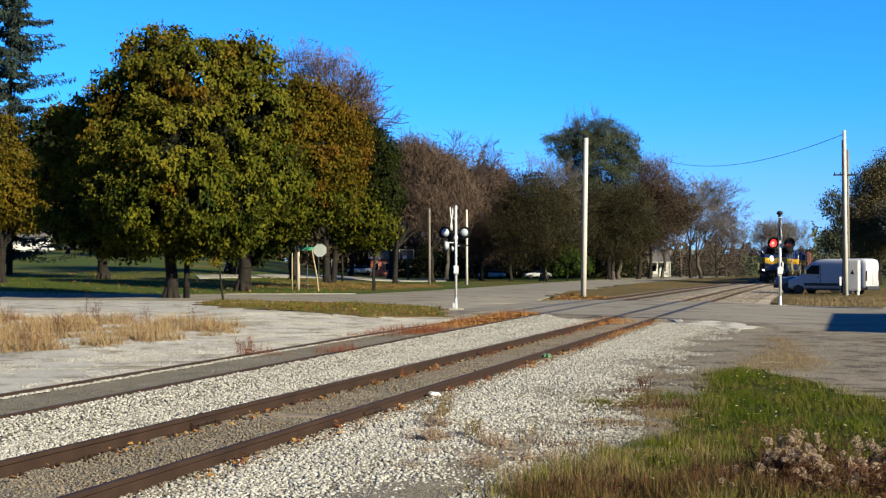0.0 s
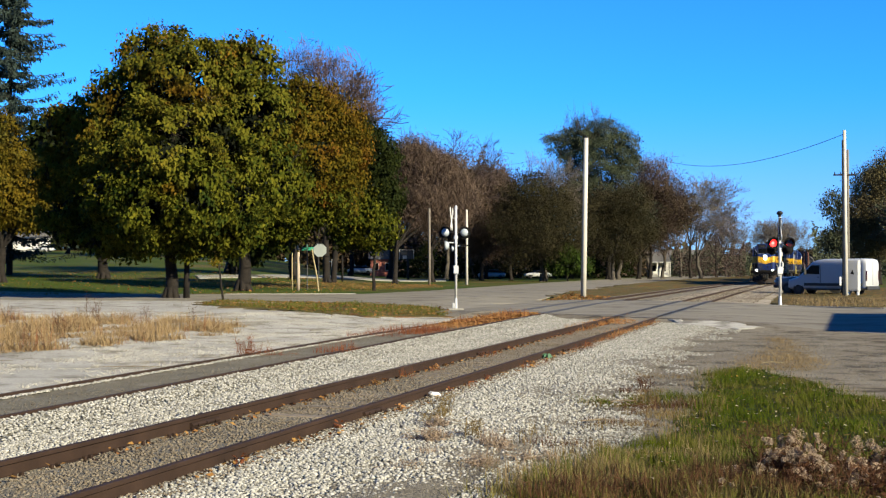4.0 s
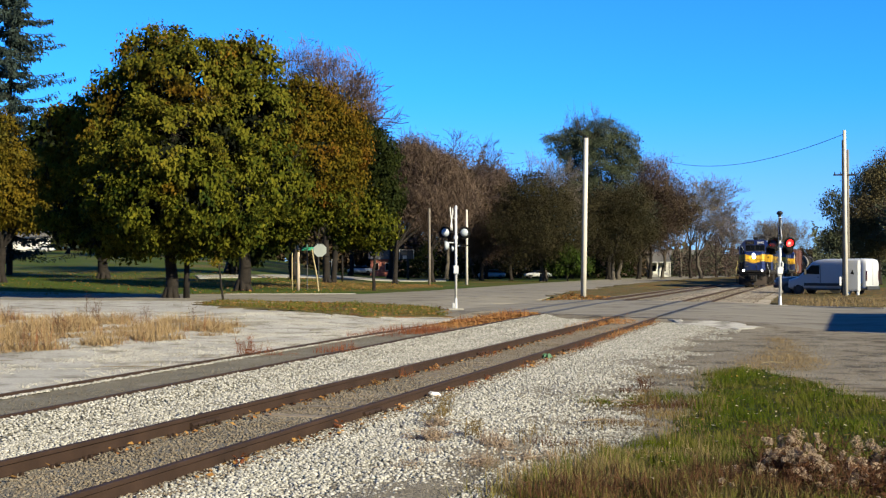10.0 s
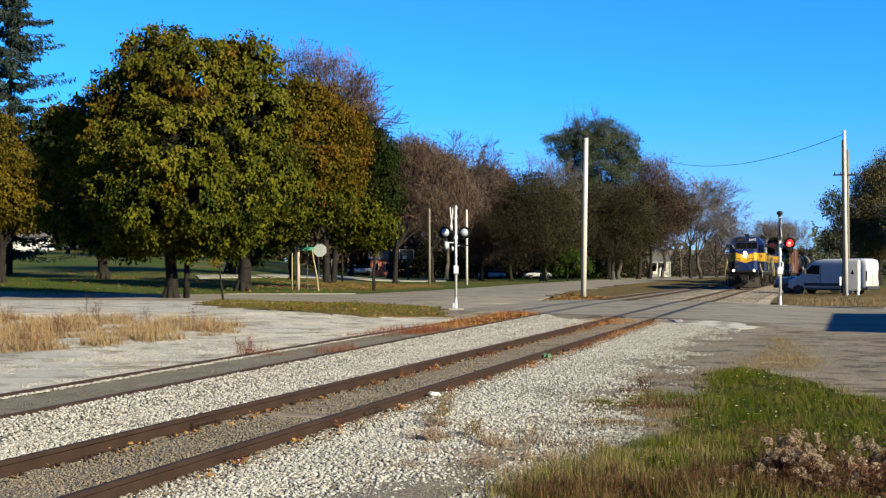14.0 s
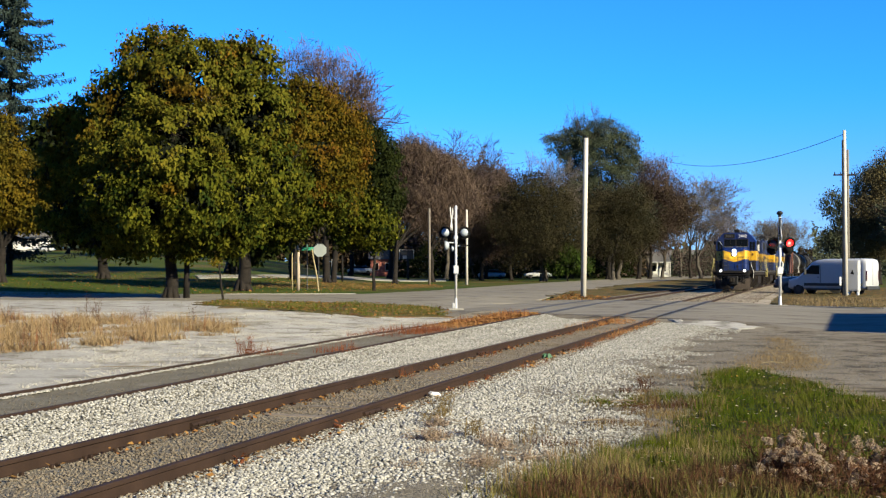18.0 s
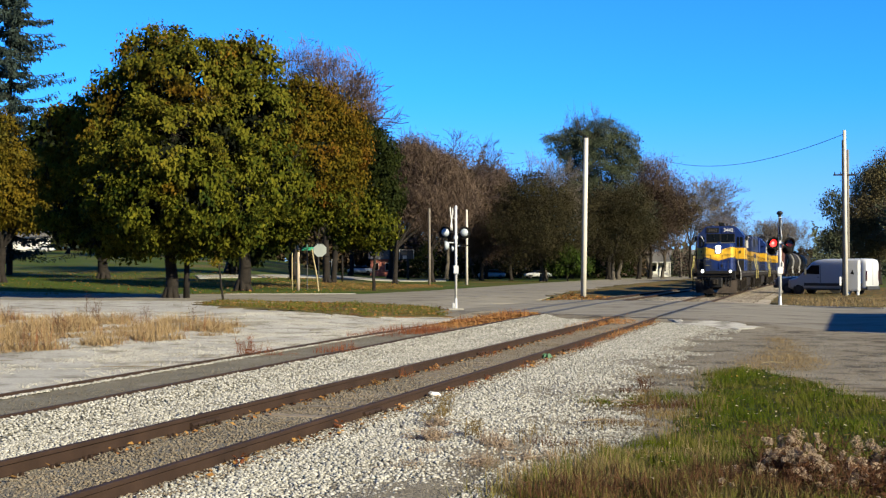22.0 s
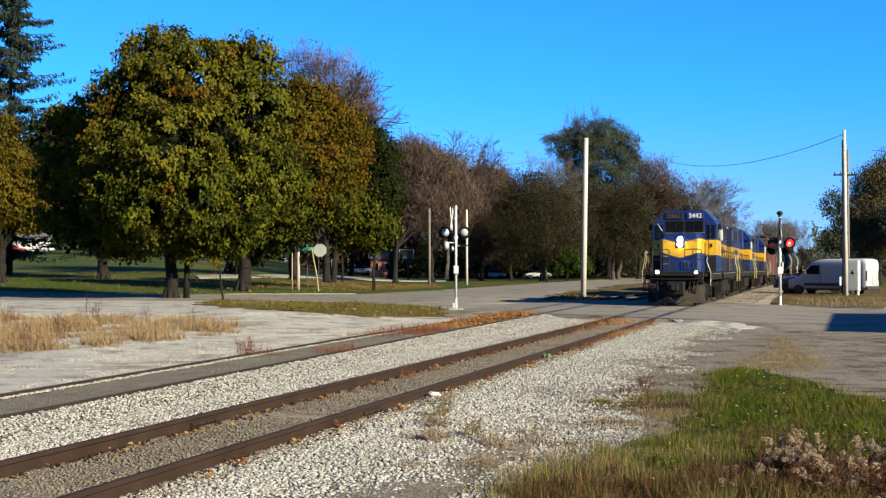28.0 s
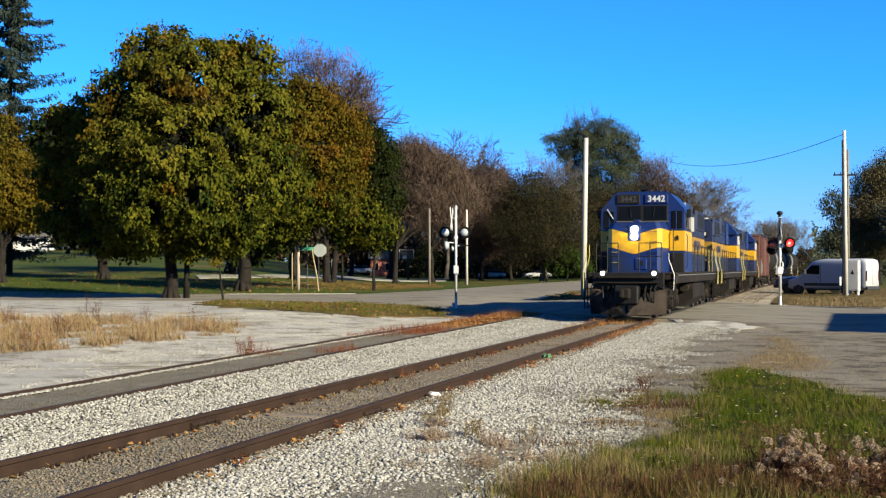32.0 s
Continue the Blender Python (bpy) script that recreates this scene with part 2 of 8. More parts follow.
def land(x, y):
    """The lie of the land: it rises a little beyond the tracks' near stretch, and dips along the tracks."""
    s = (x - line_x(y)) * math.cos(math.atan(line_slope(y)))
    off = 0.2 * ease((s - 3.8) / 6) if s > 0 else ease((-s - 7.5) / 6)
    # the park climbs gently away from the street
    hill = 0.027 * max(0.0, min(y, 330) - 82) * ease((-0.02 - x / max(y, 1.0)) / 0.2)
    return 0.25 * ease((y - 18) / 28) * off + hill


def hump(x, y):
    """How high the road lies on its way over the rails."""
    s = (x - line_x(y)) * math.cos(math.atan(line_slope(y)))
    d = max(0.0, s - 1.6, -6.4 - s)
    k = ease(1 - d / (6.0 if s > 0 else 4.0))
    return 0.188 * k + (land(x, y) + 0.006) * (1 - k)


def far(points):
    """Plan points of the lots and streets, drawn in to the risen land."""
    out = []
    for x, y in points:
        k = 1 - (0.133 if x < line_x(y) else 0.03) * ease((y - 18) / 28)
        out.append((x * k, y * k))
    return out


def sheet(name, outline, material, z=0.008, step=1.2, ragged=0.25, lift=None, kind="structure", label="", category=""):
    """A thin sheet of ground with a ragged outline; lift gives its height."""
    pts = []
    n = len(outline)
    for i in range(n):
        a, b = Vector((*outline[i], 0)), Vector((*outline[(i + 1) % n], 0))
        k = max(1, int((b - a).length / step))
        for j in range(k):
            p = a.lerp(b, j / k)
            w = ragged * (0.4 + min(1.0, p.y / 60))
            p += Vector((noise.noise(p * 0.9), noise.noise(p * 0.9 + Vector((9, 3, 1))), 0)) * w
            p += Vector((noise.noise(p * 3.1), noise.noise(p * 3.1 + Vector((4, 7, 1))), 0)) * w * 0.5
            pts.append(p)
    bm = bmesh.new()
    vs = [bm.verts.new((p.x, p.y, z)) for p in pts]
    for tri in tessellate_polygon([[Vector((p.x, p.y, 0)) for p in pts]]):
        try:
            bm.faces.new([vs[k] for k in tri])
        except ValueError:
            pass
    bmesh.ops.delete(bm, geom=[v for v in bm.verts if not v.link_faces], context="VERTS")
    if lift is None:
        def lift(x, y):
            return land(x, y) + z
    for _ in range(9):
        long = [e for e in bm.edges if e.calc_length() > (1.6 if e.verts[0].co.y < 110 else 6)]
        if not long:
            break
        bmesh.ops.subdivide_edges(bm, edges=long, cuts=1)
        bmesh.ops.triangulate(bm, faces=bm.faces[:])
    for v in bm.verts:
        v.co.z = lift(v.co.x, v.co.y)
    for f in bm.faces:
        f.normal_update()
        if f.normal.z < 0:
            f.normal_flip()
    # a skirt, so that the edge has thickness
    edge = [e for e in bm.edges if len(e.link_faces) == 1]
    got = bmesh.ops.extrude_edge_only(bm, edges=edge)
    for v in got["geom"]:
        if isinstance(v, bmesh.types.BMVert):
            v.co.z -= 0.2
    me = bpy.data.meshes.new(name)
    bm.to_mesh(me)
    bm.free()
    me.materials.append(material)
    return tagged(new(name, me), label, category, kind=kind)


g = Shape()
gx = [-2500, -1200, -500, -250] + [-150 + 3 * i for i in range(91)] + [180, 300, 600, 1200, 2500]
gy = [-800, -200, -60] + [-20 + 3 * i for i in range(60)] + [170, 185, 200, 220, 250, 275, 300, 330, 360, 400, 600, 1000, 2000, 3500]
g.add([(x, y, land(x, y) - 0.05) for y in gy for x in gx],
      [(j * len(gx) + i, j * len(gx) + i + 1, (j + 1) * len(gx) + i + 1, (j + 1) * len(gx) + i) for j in range(len(gy) - 1) for i in range(len(gx) - 1)])
tagged(part("ground", g, M_PARK), "mown park grass in autumn, running to the horizon", "ground", kind="structure")

GRAVEL_LOT = far([(-40, 77), (-14, 72.5), (-12.8, 66), (-7, 55), (-1.5, 58)]) + [(2.4, 48), siding(42, -1.2), siding(30, -1.1),
              siding(17, -1.0), siding(4, -1.0), siding(-20, -1.0), (-60, -20), (-70, 40)]
sheet("gravel_lot", GRAVEL_LOT, M_GRAVEL, 0.0, label="pale crushed gravel lot beside the siding", category="ground")
RIGHT_LOT = [beside(-20, 2.6), beside(10, 2.6), beside(25, 2.7), beside(43, 2.6), (11, 40.5), (22, 41), (60, 28), (60, -20)]
sheet("worn_lot", RIGHT_LOT, M_LOT, -0.01, label="worn grey gravel and asphalt lot", category="ground")
TURF_RIGHT = [(1.6, 8.5), (1.7, 11.0), (2.2, 13.1), (2.7, 14.3), (3.0, 15.6), (3.5, 17.2), (4.1, 19.3), (4.63, 21.9), (5.3, 23.3), (5.8, 23.3),
              (6.0, 21.5), (6.05, 19.4), (6.25, 17.6), (7.0, 15.5), (8, 13), (9, 8), (6, 5)]
sheet("grass_patch", TURF_RIGHT, M_TURF, 0.0, step=0.35, ragged=0.45, label="patch of green and straw-coloured grass", category="grass")
# streets: one over the crossing, one beside the line
CROSS = [(2.5, 49.6), (4.4, 46.5), (7.4, 43.0), (10.1, 39.6), (13, 33.5), (30, 27), (60, 18), (60, 42)] + far([(30, 54.5), (20.7, 58.4), (17, 62.7)]) + [
         (13.0, 63.8), (10.2, 66.5), (7.2, 68.3), (5.2, 71)] + far([ (9.9, 101), (20.5, 142), (36, 197), (62, 276), (150, 500), (160, 500), (71, 345),
         (35, 243), (13.2, 165), (-1.2, 106), (-6, 92.5), (-15.4, 91), (-40, 100), (-90, 118), (-90, 92), (-40, 78), (-12.7, 72.8), (-5.6, 67.5),
         (-0.6, 65), (-0.2, 61.2), (1.6, 57)])
sheet("street", CROSS, M_ASPHALT, 0.02, ragged=0.15, lift=hump, label="worn grey asphalt street crossing the rails", category="road")
VERGE_L = far([(-13.2, 73), (-9, 69), (-5.4, 66.8), (-0.2, 64), (0.5, 60.8), (0.2, 56.6), (-3, 53.5), (-6, 54), (-9.5, 60), (-12.5, 64)])
sheet("verge_left", VERGE_L, M_VERGE, 0.03, step=0.4, ragged=1.5, label="grass verge strewn with fallen leaves", category="grass")
WEDGE = far([(5.9, 79), (10, 101), (20.5, 142), (36, 197), (62, 276), (150, 500), (158, 500)]) + [siding(y, -1.8) for y in (430, 300, 200, 145, 110, 85, 73)]
sheet("verge_middle", WEDGE, M_VERGE, 0.03, step=0.9, ragged=0.9, label="narrow strip of grass between street and siding", category="grass")
PATCH_R = [(13.2, 64.4), (16.1, 62.4), (17.2, 68), (22, 86), (29, 112), (36, 138), beside(140, 2.6), beside(110, 2.6), beside(85, 2.5), beside(66, 2.4)]
sheet("gravel_shoulder", PATCH_R, M_SAND, 0.05, step=0.8, ragged=0.4, label="pale gravel shoulder beside the track", category="ground")
VERGE_R = far([(17.4, 63.6), (20.9, 59.4), (30, 55.5), (62, 43), (90, 60), (80, 118), (40, 124), (28.5, 110), (24, 92), (19, 72)])
sheet("verge_right", VERGE_R, M_VERGE, 0.03, step=0.6, ragged=0.7, label="dry autumn grass verge beside the street", category="grass")


def bed(name, at, left, right, ys, top, label, material=M_BALLAST):
    """A ballast bed: a low bank with sloping shoulders along a track."""
    prof = [(left - 0.35, 0.0), (left, 0.05), (left + 0.5, top), (-0.9, top), (-0.6, top - 0.02), (0.6, top - 0.02), (0.9, top), (right - 0.6, top),
            (right, 0.04), (right + 0.5, 0.0)]
    n = len(prof)
    pts, faces = [], []
    for i, y in enumerate(ys):
        for s, z in prof:
            x, yy = at(y, s)
            w = Vector((x * 1.3, yy * 1.3, z))
            pts.append((x + noise.noise(w) * 0.05, yy, z + 0.02 + noise.noise(w * 1.7) * 0.018))
    for i in range(len(ys) - 1):
        for k in range(n - 1):
            faces.append((i * n + k, i * n + k + 1, (i + 1) * n + k + 1, (i + 1) * n + k))
    return tagged(part(name, Shape().add(pts, faces), material), label, "ballast", kind="structure")


YS_NEAR = [-20 + 0.6 * i for i in range(109)]
YS_FAR = [64 + 4 * i for i in range(60)] + [320, 400, 500, 600]
bed("ballast_main", beside, -2.9, 2.7, YS_NEAR, 0.045, "bank of pale crushed limestone under the main track")
bed("ballast_main_far", beside, -2.4, 3.2, YS_FAR, 0.075, "bank of dusty gravel beyond the crossing", M_SAND)
bed("ballast_siding", siding, -1.3, 1.6, YS_NEAR, 0.14, "earthy grey ballast under the old siding", M_EARTH)
bed("ballast_siding_far", siding, -2.0, 1.7, YS_FAR, 0.06, "grey ballast under the siding beyond the crossing")

RAIL = [(-.075, 0), (.075, 0), (.07, .018), (.012, .032), (.012, .125), (.036, .138), (.036, .168), (.028, .175),
        (-.028, .175), (-.036, .168), (-.036, .138), (-.012, .125), (-.012, .032), (-.07, .018)]


def rail_shape(at, s, z, ys):
    sh = Shape()
    n = len(RAIL)
    pts, faces = [], []
    for y in ys:
        for u, w in RAIL:
            x, yy = at(y, s + u)
            pts.append((x, yy, z + w))
    for i in range(len(ys) - 1):
        for k in range(n):
            faces.append((i * n + k, i * n + (k + 1) % n, (i + 1) * n + (k + 1) % n, (i + 1) * n + k))
    faces.append(tuple(range(n)))
    faces.append(tuple((len(ys) - 1) * n + k for k in range(n))[::-1])
    return sh.add(pts, faces)


def track(name, at, z, label, ties, plates=0):
    th = thing(name, pose(0, 0, 0), label, "railway track")
    ys = [-20 + 2.5 * i for i in range(240)]
    for s in (-0.7525, 0.7525):
        part("rail", rail_shape(at, s, z, ys), M_RUST, th)
        # fishplates at the joints
        for y0 in np.arange(3.1 + s, 60, 11.9):
            sh = Shape()
            for u in (-0.03, 0.03):
                a, b = at(y0 - 0.32, s + u), at(y0 + 0.32, s + u)
                sh.tube([(*a, z + 0.075), (*b, z + 0.075)], 0.032, 6)
            for k in (-0.2, 0.0, 0.2):
                p, q = at(y0 + k, s + 0.075), at(y0 + k, s - 0.075)
                sh.tube([(*p, z + 0.075), (*q, z + 0.075)], 0.016, 6)
            part("joint_bar", sh, M_RUST, th)
    me = Shape().box(-1.3, 1.3, -0.11, 0.11, -0.16, 0, 0.015).mesh("tie", M_TIE)
    rng = random.Random(3)
    for i in range(ties):
        y = 4 + i * 0.52
        x, yy = at(y, rng.uniform(-0.05, 0.05))
        a = math.degrees(math.atan(line_slope(y)))
        part("tie", me, M_TIE, th, at=pose(x, yy, z + (0.0 if y < 15 else 0.018) + rng.uniform(-0.01, 0.018), 0, 0, -a + rng.uniform(-1.5, 1.5)))
    # plates and spike heads where the near ties carry the rails
    plate = Shape().box(-0.19, 0.19, -0.09, 0.09, -0.03, 0.012, 0.006)
    for dx, dy in ((-0.115, -0.05), (0.115, 0.05), (-0.115, 0.05), (0.115, -0.05)):
        plate.box(dx - 0.02, dx + 0.02, dy - 0.018, dy + 0.018, 0.01, 0.055, 0.006)
    plate = plate.mesh("tie_plate", M_RUST)
    for i in range(plates):
        y = 9.2 + i * 0.52
        a = math.degrees(math.atan(line_slope(y)))
        for s in (-0.7525, 0.7525):
            x, yy = at(y, s)
            part("tie_plate", plate, M_RUST, th, at=pose(x, yy, z + 0.008, 0, 0, -a + rng.uniform(-2, 2)))
    return th


track("main_track", beside, 0.025, "main line of two rust-brown steel rails", 74, 60)
track("siding_track", siding, 0.020, "old siding with rusty rails half sunk in gravel", 40)

# a kerb along the far side of the street, a worn slab at its near edge
def kerb(points, label, top=0.13):
    th = thing("kerb", pose(0, 0, 0), label, "kerb")
    pts = far(points)
    for (xa, ya), (xb, yb) in zip(pts, pts[1:]):
        n = max(1, int(math.hypot(xb - xa, yb - ya) / 3.0))
        for i in range(n):
            a, b = i / n + 0.002, (i + 1) / n - 0.002
            x0, y0, x1, y1 = xa + (xb - xa) * a, ya + (yb - ya) * a, xa + (xb - xa) * b, ya + (yb - ya) * b
            L = math.hypot(x1 - x0, y1 - y0)
            m = pose((x0 + x1) / 2, (y0 + y1) / 2, land((x0 + x1) / 2, (y0 + y1) / 2), 0, 0, math.degrees(math.atan2(y1 - y0, x1 - x0)))
            part("kerb_stone", Shape().box(-L / 2, L / 2, -0.09, 0.09, -0.1, top, 0.02), M_CONCRETE, th, at=m)
    return th


kerb([(17.3, 63.2), (20.8, 58.9), (31, 54.9), (50, 47.5)], "low concrete kerb along the street", 0.06)
kerb([(-16, 91.4), (-11, 91.6), (-6.5, 92.4)], "pale concrete kerb by the park", 0.05)
M_APRON = mat("bleached_concrete", (0.84, 0.81, 0.73), (0.66, 0.63, 0.55), scale=1.8, fine=30, grain=0.2, bump=0.5, rough=0.9, spec=0.03, stain=(0.34, 0.31, 0.26), stain_scale=1.3, stain_cut=0.55)


def apron_height(x, y):
    """Just proud of the slope that falls from the street's edge."""
    t = max(0.0, min(1.0, ((x - 7.4) * 2.7 - (y - 43.0) * 3.4) / (2.7 ** 2 + 3.4 ** 2)))
    ex, ey = 7.4 + 2.7 * t, 43.0 - 3.4 * t
    top, low = hump(ex, ey) + 0.007, land(x, y) - 0.025
    d = math.hypot(x - ex, y - ey)
    return top + (low - top) * float(np.interp(d, [0.1, 0.9, 2.1], [0.12, 0.6, 1.0])) + 0.03


sheet("concrete_apron", [(7.62, 42.1), (8.5, 41.1), (9.25, 40.2), (9.7, 39.4), (10.0, 38.6), (9.6, 38.2), (9.0, 38.7), (8.6, 38.3), (8.3, 38.6), (8.1, 39.0), (7.75, 39.3), (7.85, 40.0)], M_APRON,
      step=0.25, ragged=0.55, lift=apron_height, label="broken pale concrete apron at the street's edge", category="apron")
# the gravel that slopes from the street's near edge down to the lots
path = far([(-15, 91), (-0.6, 65), (-0.2, 61.2), (1.6, 57)])[1:] + [(2.6, 49.3), (4.4, 46.5), (7.4, 43.0), (10.1, 39.6), (13, 33.5), (20, 30.6), (30, 27)]
fine_path = []
for (xa, ya), (xb, yb) in zip(path, path[1:]):
    k = max(1, int(math.hypot(xb - xa, yb - ya) / 0.7))
    fine_path += [(xa + (xb - xa) * j / k, ya + (yb - ya) * j / k) for j in range(k)]
fine_path.append(path[-1])
pts, faces = [], []
for i, (x, y) in enumerate(fine_path):
    (xa, ya), (xb, yb) = fine_path[max(i - 3, 0)], fine_path[min(i + 3, len(fine_path) - 1)]
    L = math.hypot(xb - xa, yb - ya)
    nx, ny = (yb - ya) / L, -(xb - xa) / L
    w = noise.noise(Vector((x * 1.1, y * 1.1, 4)))
    for off, drop in ((-0.35 - 0.25 * w, 0.0), (0.1, 0.12), (0.9, 0.6), (2.1 + 0.7 * w, 1.0)):
        px, py = x + nx * off, y + ny * off
        top = hump(x, y) + 0.007
        low = land(px, py) - 0.025
        pts.append((px, py, top + (low - top) * drop + (noise.noise(Vector((px * 2, py * 2, 1))) * 0.012 if 0 < drop < 1 else 0)))
for i in range(len(fine_path) - 1):
    for k in range(3):
        faces.append((i * 4 + k, i * 4 + k + 1, i * 4 + k + 5, i * 4 + k + 4))
tagged(part("road_shoulder", Shape().add(pts, faces), M_LOT), "worn gravel sloping down from the street's edge", "ground", kind="structure")
walkway = thing("sidewalk_slab", pose(-8.8, 58.5, 0.27, 0, 0, -10), "weathered concrete slab lying in the grass", "slab")
part("slab", Shape().box(-1.15, 1.15, -0.45, 0.45, -0.1, 0.03, 0.02), M_CONCRETE, walkway)
court = sheet("court", [(-22, 112), (-19, 120), (-16.2, 134), (-13, 153), (0.4, 166), (0.4, 196), (-14.9, 178), (-17.8, 148), (-20.3, 130), (-24, 120)], M_CONCRETE, 0.03, ragged=0.05, label="pale concrete basketball court in the park", category="court")

# dark flangeways beside the rails where they cross the street
M_TAR = mat("tar", (0.05, 0.046, 0.042), (0.085, 0.08, 0.072), scale=1.0, fine=25, grain=0.2, bump=0.3, rough=0.8)
for at, y0, y1 in ((beside, 44.3, 64.6), (siding, 46.2, 66.0)):
    for s0 in (-0.7525, 0.7525):
        pts, faces = [], []
        ys = np.linspace(y0, y1, 14)
        for k, y in enumerate(ys):
            for u, w in ((-0.17, 0.189), (-0.16, 0.197), (0.15, 0.197), (0.17, 0.189)):
                x, yy = at(float(y), s0 + u)
                pts.append((x, yy, w + 0.003))
        for k in range(13):
            for j in range(3):
                faces.append((k * 4 + j, k * 4 + j + 1, k * 4 + j + 5, k * 4 + j + 4))
        tagged(part("flangeway", Shape().add(pts, faces), M_TAR), "dark tarred flangeway along a rail in the street", "flangeway", kind="structure")
# ---- trees ----
M_BARK = mat("bark", (0.014, 0.011, 0.009), (0.034, 0.027, 0.022), scale=2.5, fine=18, grain=0.35, bump=1.0, depth=0.04, rough=0.95, spec=0.15)
M_BARK_PALE = mat("pale_bark", (0.085, 0.073, 0.06), (0.15, 0.13, 0.11), scale=2.0, fine=15, grain=0.3, bump=1.0, depth=0.04, rough=0.95, spec=0.15)
M_TWIG = mat("twigs", (0.088, 0.060, 0.050), (0.135, 0.095, 0.080), scale=0.4, fine=6, grain=0.2, bump=0, rough=0.95, spec=0.1)
M_TWIG_GREY = mat("grey_twigs", (0.17, 0.145, 0.125), (0.24, 0.21, 0.185), scale=0.4, fine=6, grain=0.2, bump=0, rough=0.95, spec=0.1)
leafmat = dict(fine=3, grain=0.15, bump=0, rough=0.85, spec=0.05, through_light=0.12)
M_LEAF_MAPLE = mat("maple_leaves", (0.036, 0.062, 0.005), (0.228, 0.196, 0.018), scale=0.45, island=0.6, stain=(0.19, 0.098, 0.007),
                   stain_scale=0.3, stain_cut=0.58, **leafmat)
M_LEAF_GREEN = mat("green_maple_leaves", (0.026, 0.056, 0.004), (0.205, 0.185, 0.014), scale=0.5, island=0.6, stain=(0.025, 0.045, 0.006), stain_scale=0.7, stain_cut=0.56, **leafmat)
M_LEAF_GOLD = mat("golden_leaves", (0.046, 0.052, 0.005), (0.225, 0.142, 0.008), scale=0.3, island=0.6, stain=(0.19, 0.085, 0.010),
                  stain_scale=0.3, stain_cut=0.55, **leafmat)
M_LEAF_OLIVE = mat("olive_leaves", (0.043, 0.039, 0.019), (0.076, 0.063, 0.030), scale=0.2, island=0.3, **leafmat)
M_LEAF_RUST = mat("rusty_leaves", (0.105, 0.098, 0.008), (0.215, 0.128, 0.010), scale=0.3, island=0.35, stain=(0.09, 0.10, 0.02),
                  stain_scale=0.2, stain_cut=0.55, **leafmat)
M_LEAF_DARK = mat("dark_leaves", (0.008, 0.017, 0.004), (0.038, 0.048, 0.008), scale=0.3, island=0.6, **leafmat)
SPRAY = ([(-.02, 0, 0), (.02, 0, 0), (.03, .7, .06), (0, 1.25, 0)], [(0, 1, 2, 3)])
M_SPRAY = mat("fine_twig_sprays", (0.108, 0.073, 0.054), (0.180, 0.126, 0.094), scale=0.2, island=0.6, fine=4, grain=0.15, bump=0, rough=0.9, spec=0.1)
M_LEAF_TAWNY = mat("tawny_leaves", (0.135, 0.12, 0.055), (0.22, 0.175, 0.085), scale=0.2, island=0.3, **leafmat)
M_LEAF_BUSH = mat("bush_leaves", (0.024, 0.055, 0.008), (0.075, 0.11, 0.015), scale=0.5, island=0.5, **leafmat)
M_LEAF_OAK = mat("oak_leaves", (0.062, 0.043, 0.027), (0.115, 0.08, 0.048), scale=0.15, island=0.5, stain=(0.045, 0.055, 0.018),
                 stain_scale=0.1, stain_cut=0.52, **leafmat)
M_LEAF_DULL = mat("dull_green_leaves", (0.090, 0.110, 0.068), (0.155, 0.172, 0.105), scale=0.15, island=0.3, **leafmat)
M_LEAF_GREY = mat("grey_green_leaves", (0.055, 0.074, 0.044), (0.125, 0.145, 0.088), scale=0.15, island=0.3, **leafmat)
M_LEAF_TIP = mat("rust_brown_leaves", (0.16, 0.072, 0.010), (0.26, 0.150, 0.012), scale=0.4, island=0.5, **leafmat)
M_SPRAY_RED = mat("reddish_twig_sprays", (0.13, 0.085, 0.078), (0.22, 0.15, 0.14), scale=0.2, island=0.6, fine=4, grain=0.15, bump=0, rough=0.9, spec=0.1)
M_NEEDLE = mat("needles", (0.013, 0.031, 0.024), (0.046, 0.074, 0.060), scale=0.6, island=0.5, fine=6, grain=0.2, bump=0, rough=0.85, spec=0.2)


def bars(name, segs, material, n=3):
    """Many tapered bars (start, end, two radii) in one mesh."""
    s = np.array(segs)
    p, q, r0, r1 = s[:, 0:3], s[:, 3:6], s[:, 6], s[:, 7]
    d = q - p
    d /= np.linalg.norm(d, axis=1, keepdims=True) + 1e-9
    ref = np.where(np.abs(d[:, 2:3]) < 0.9, [[0, 0, 1.0]], [[1.0, 0, 0]])
    a = np.cross(d, ref)
    a /= np.linalg.norm(a, axis=1, keepdims=True) + 1e-9
    b = np.cross(d, a)
    v = []
    for pt, r in ((p, r0), (q, r1)):
        for k in range(n):
            t = 2 * math.pi * k / n
            v.append(pt + (a * math.cos(t) + b * math.sin(t)) * r[:, None])
    v = np.stack(v, 1)
    f = np.array([(k, (k + 1) % n, n + (k + 1) % n, n + k) for k in range(n)])
    f = f[None] + (np.arange(len(s)) * 2 * n)[:, None, None]
    return bulk(name, v.reshape(-1, 3), f.reshape(-1, 4), material)


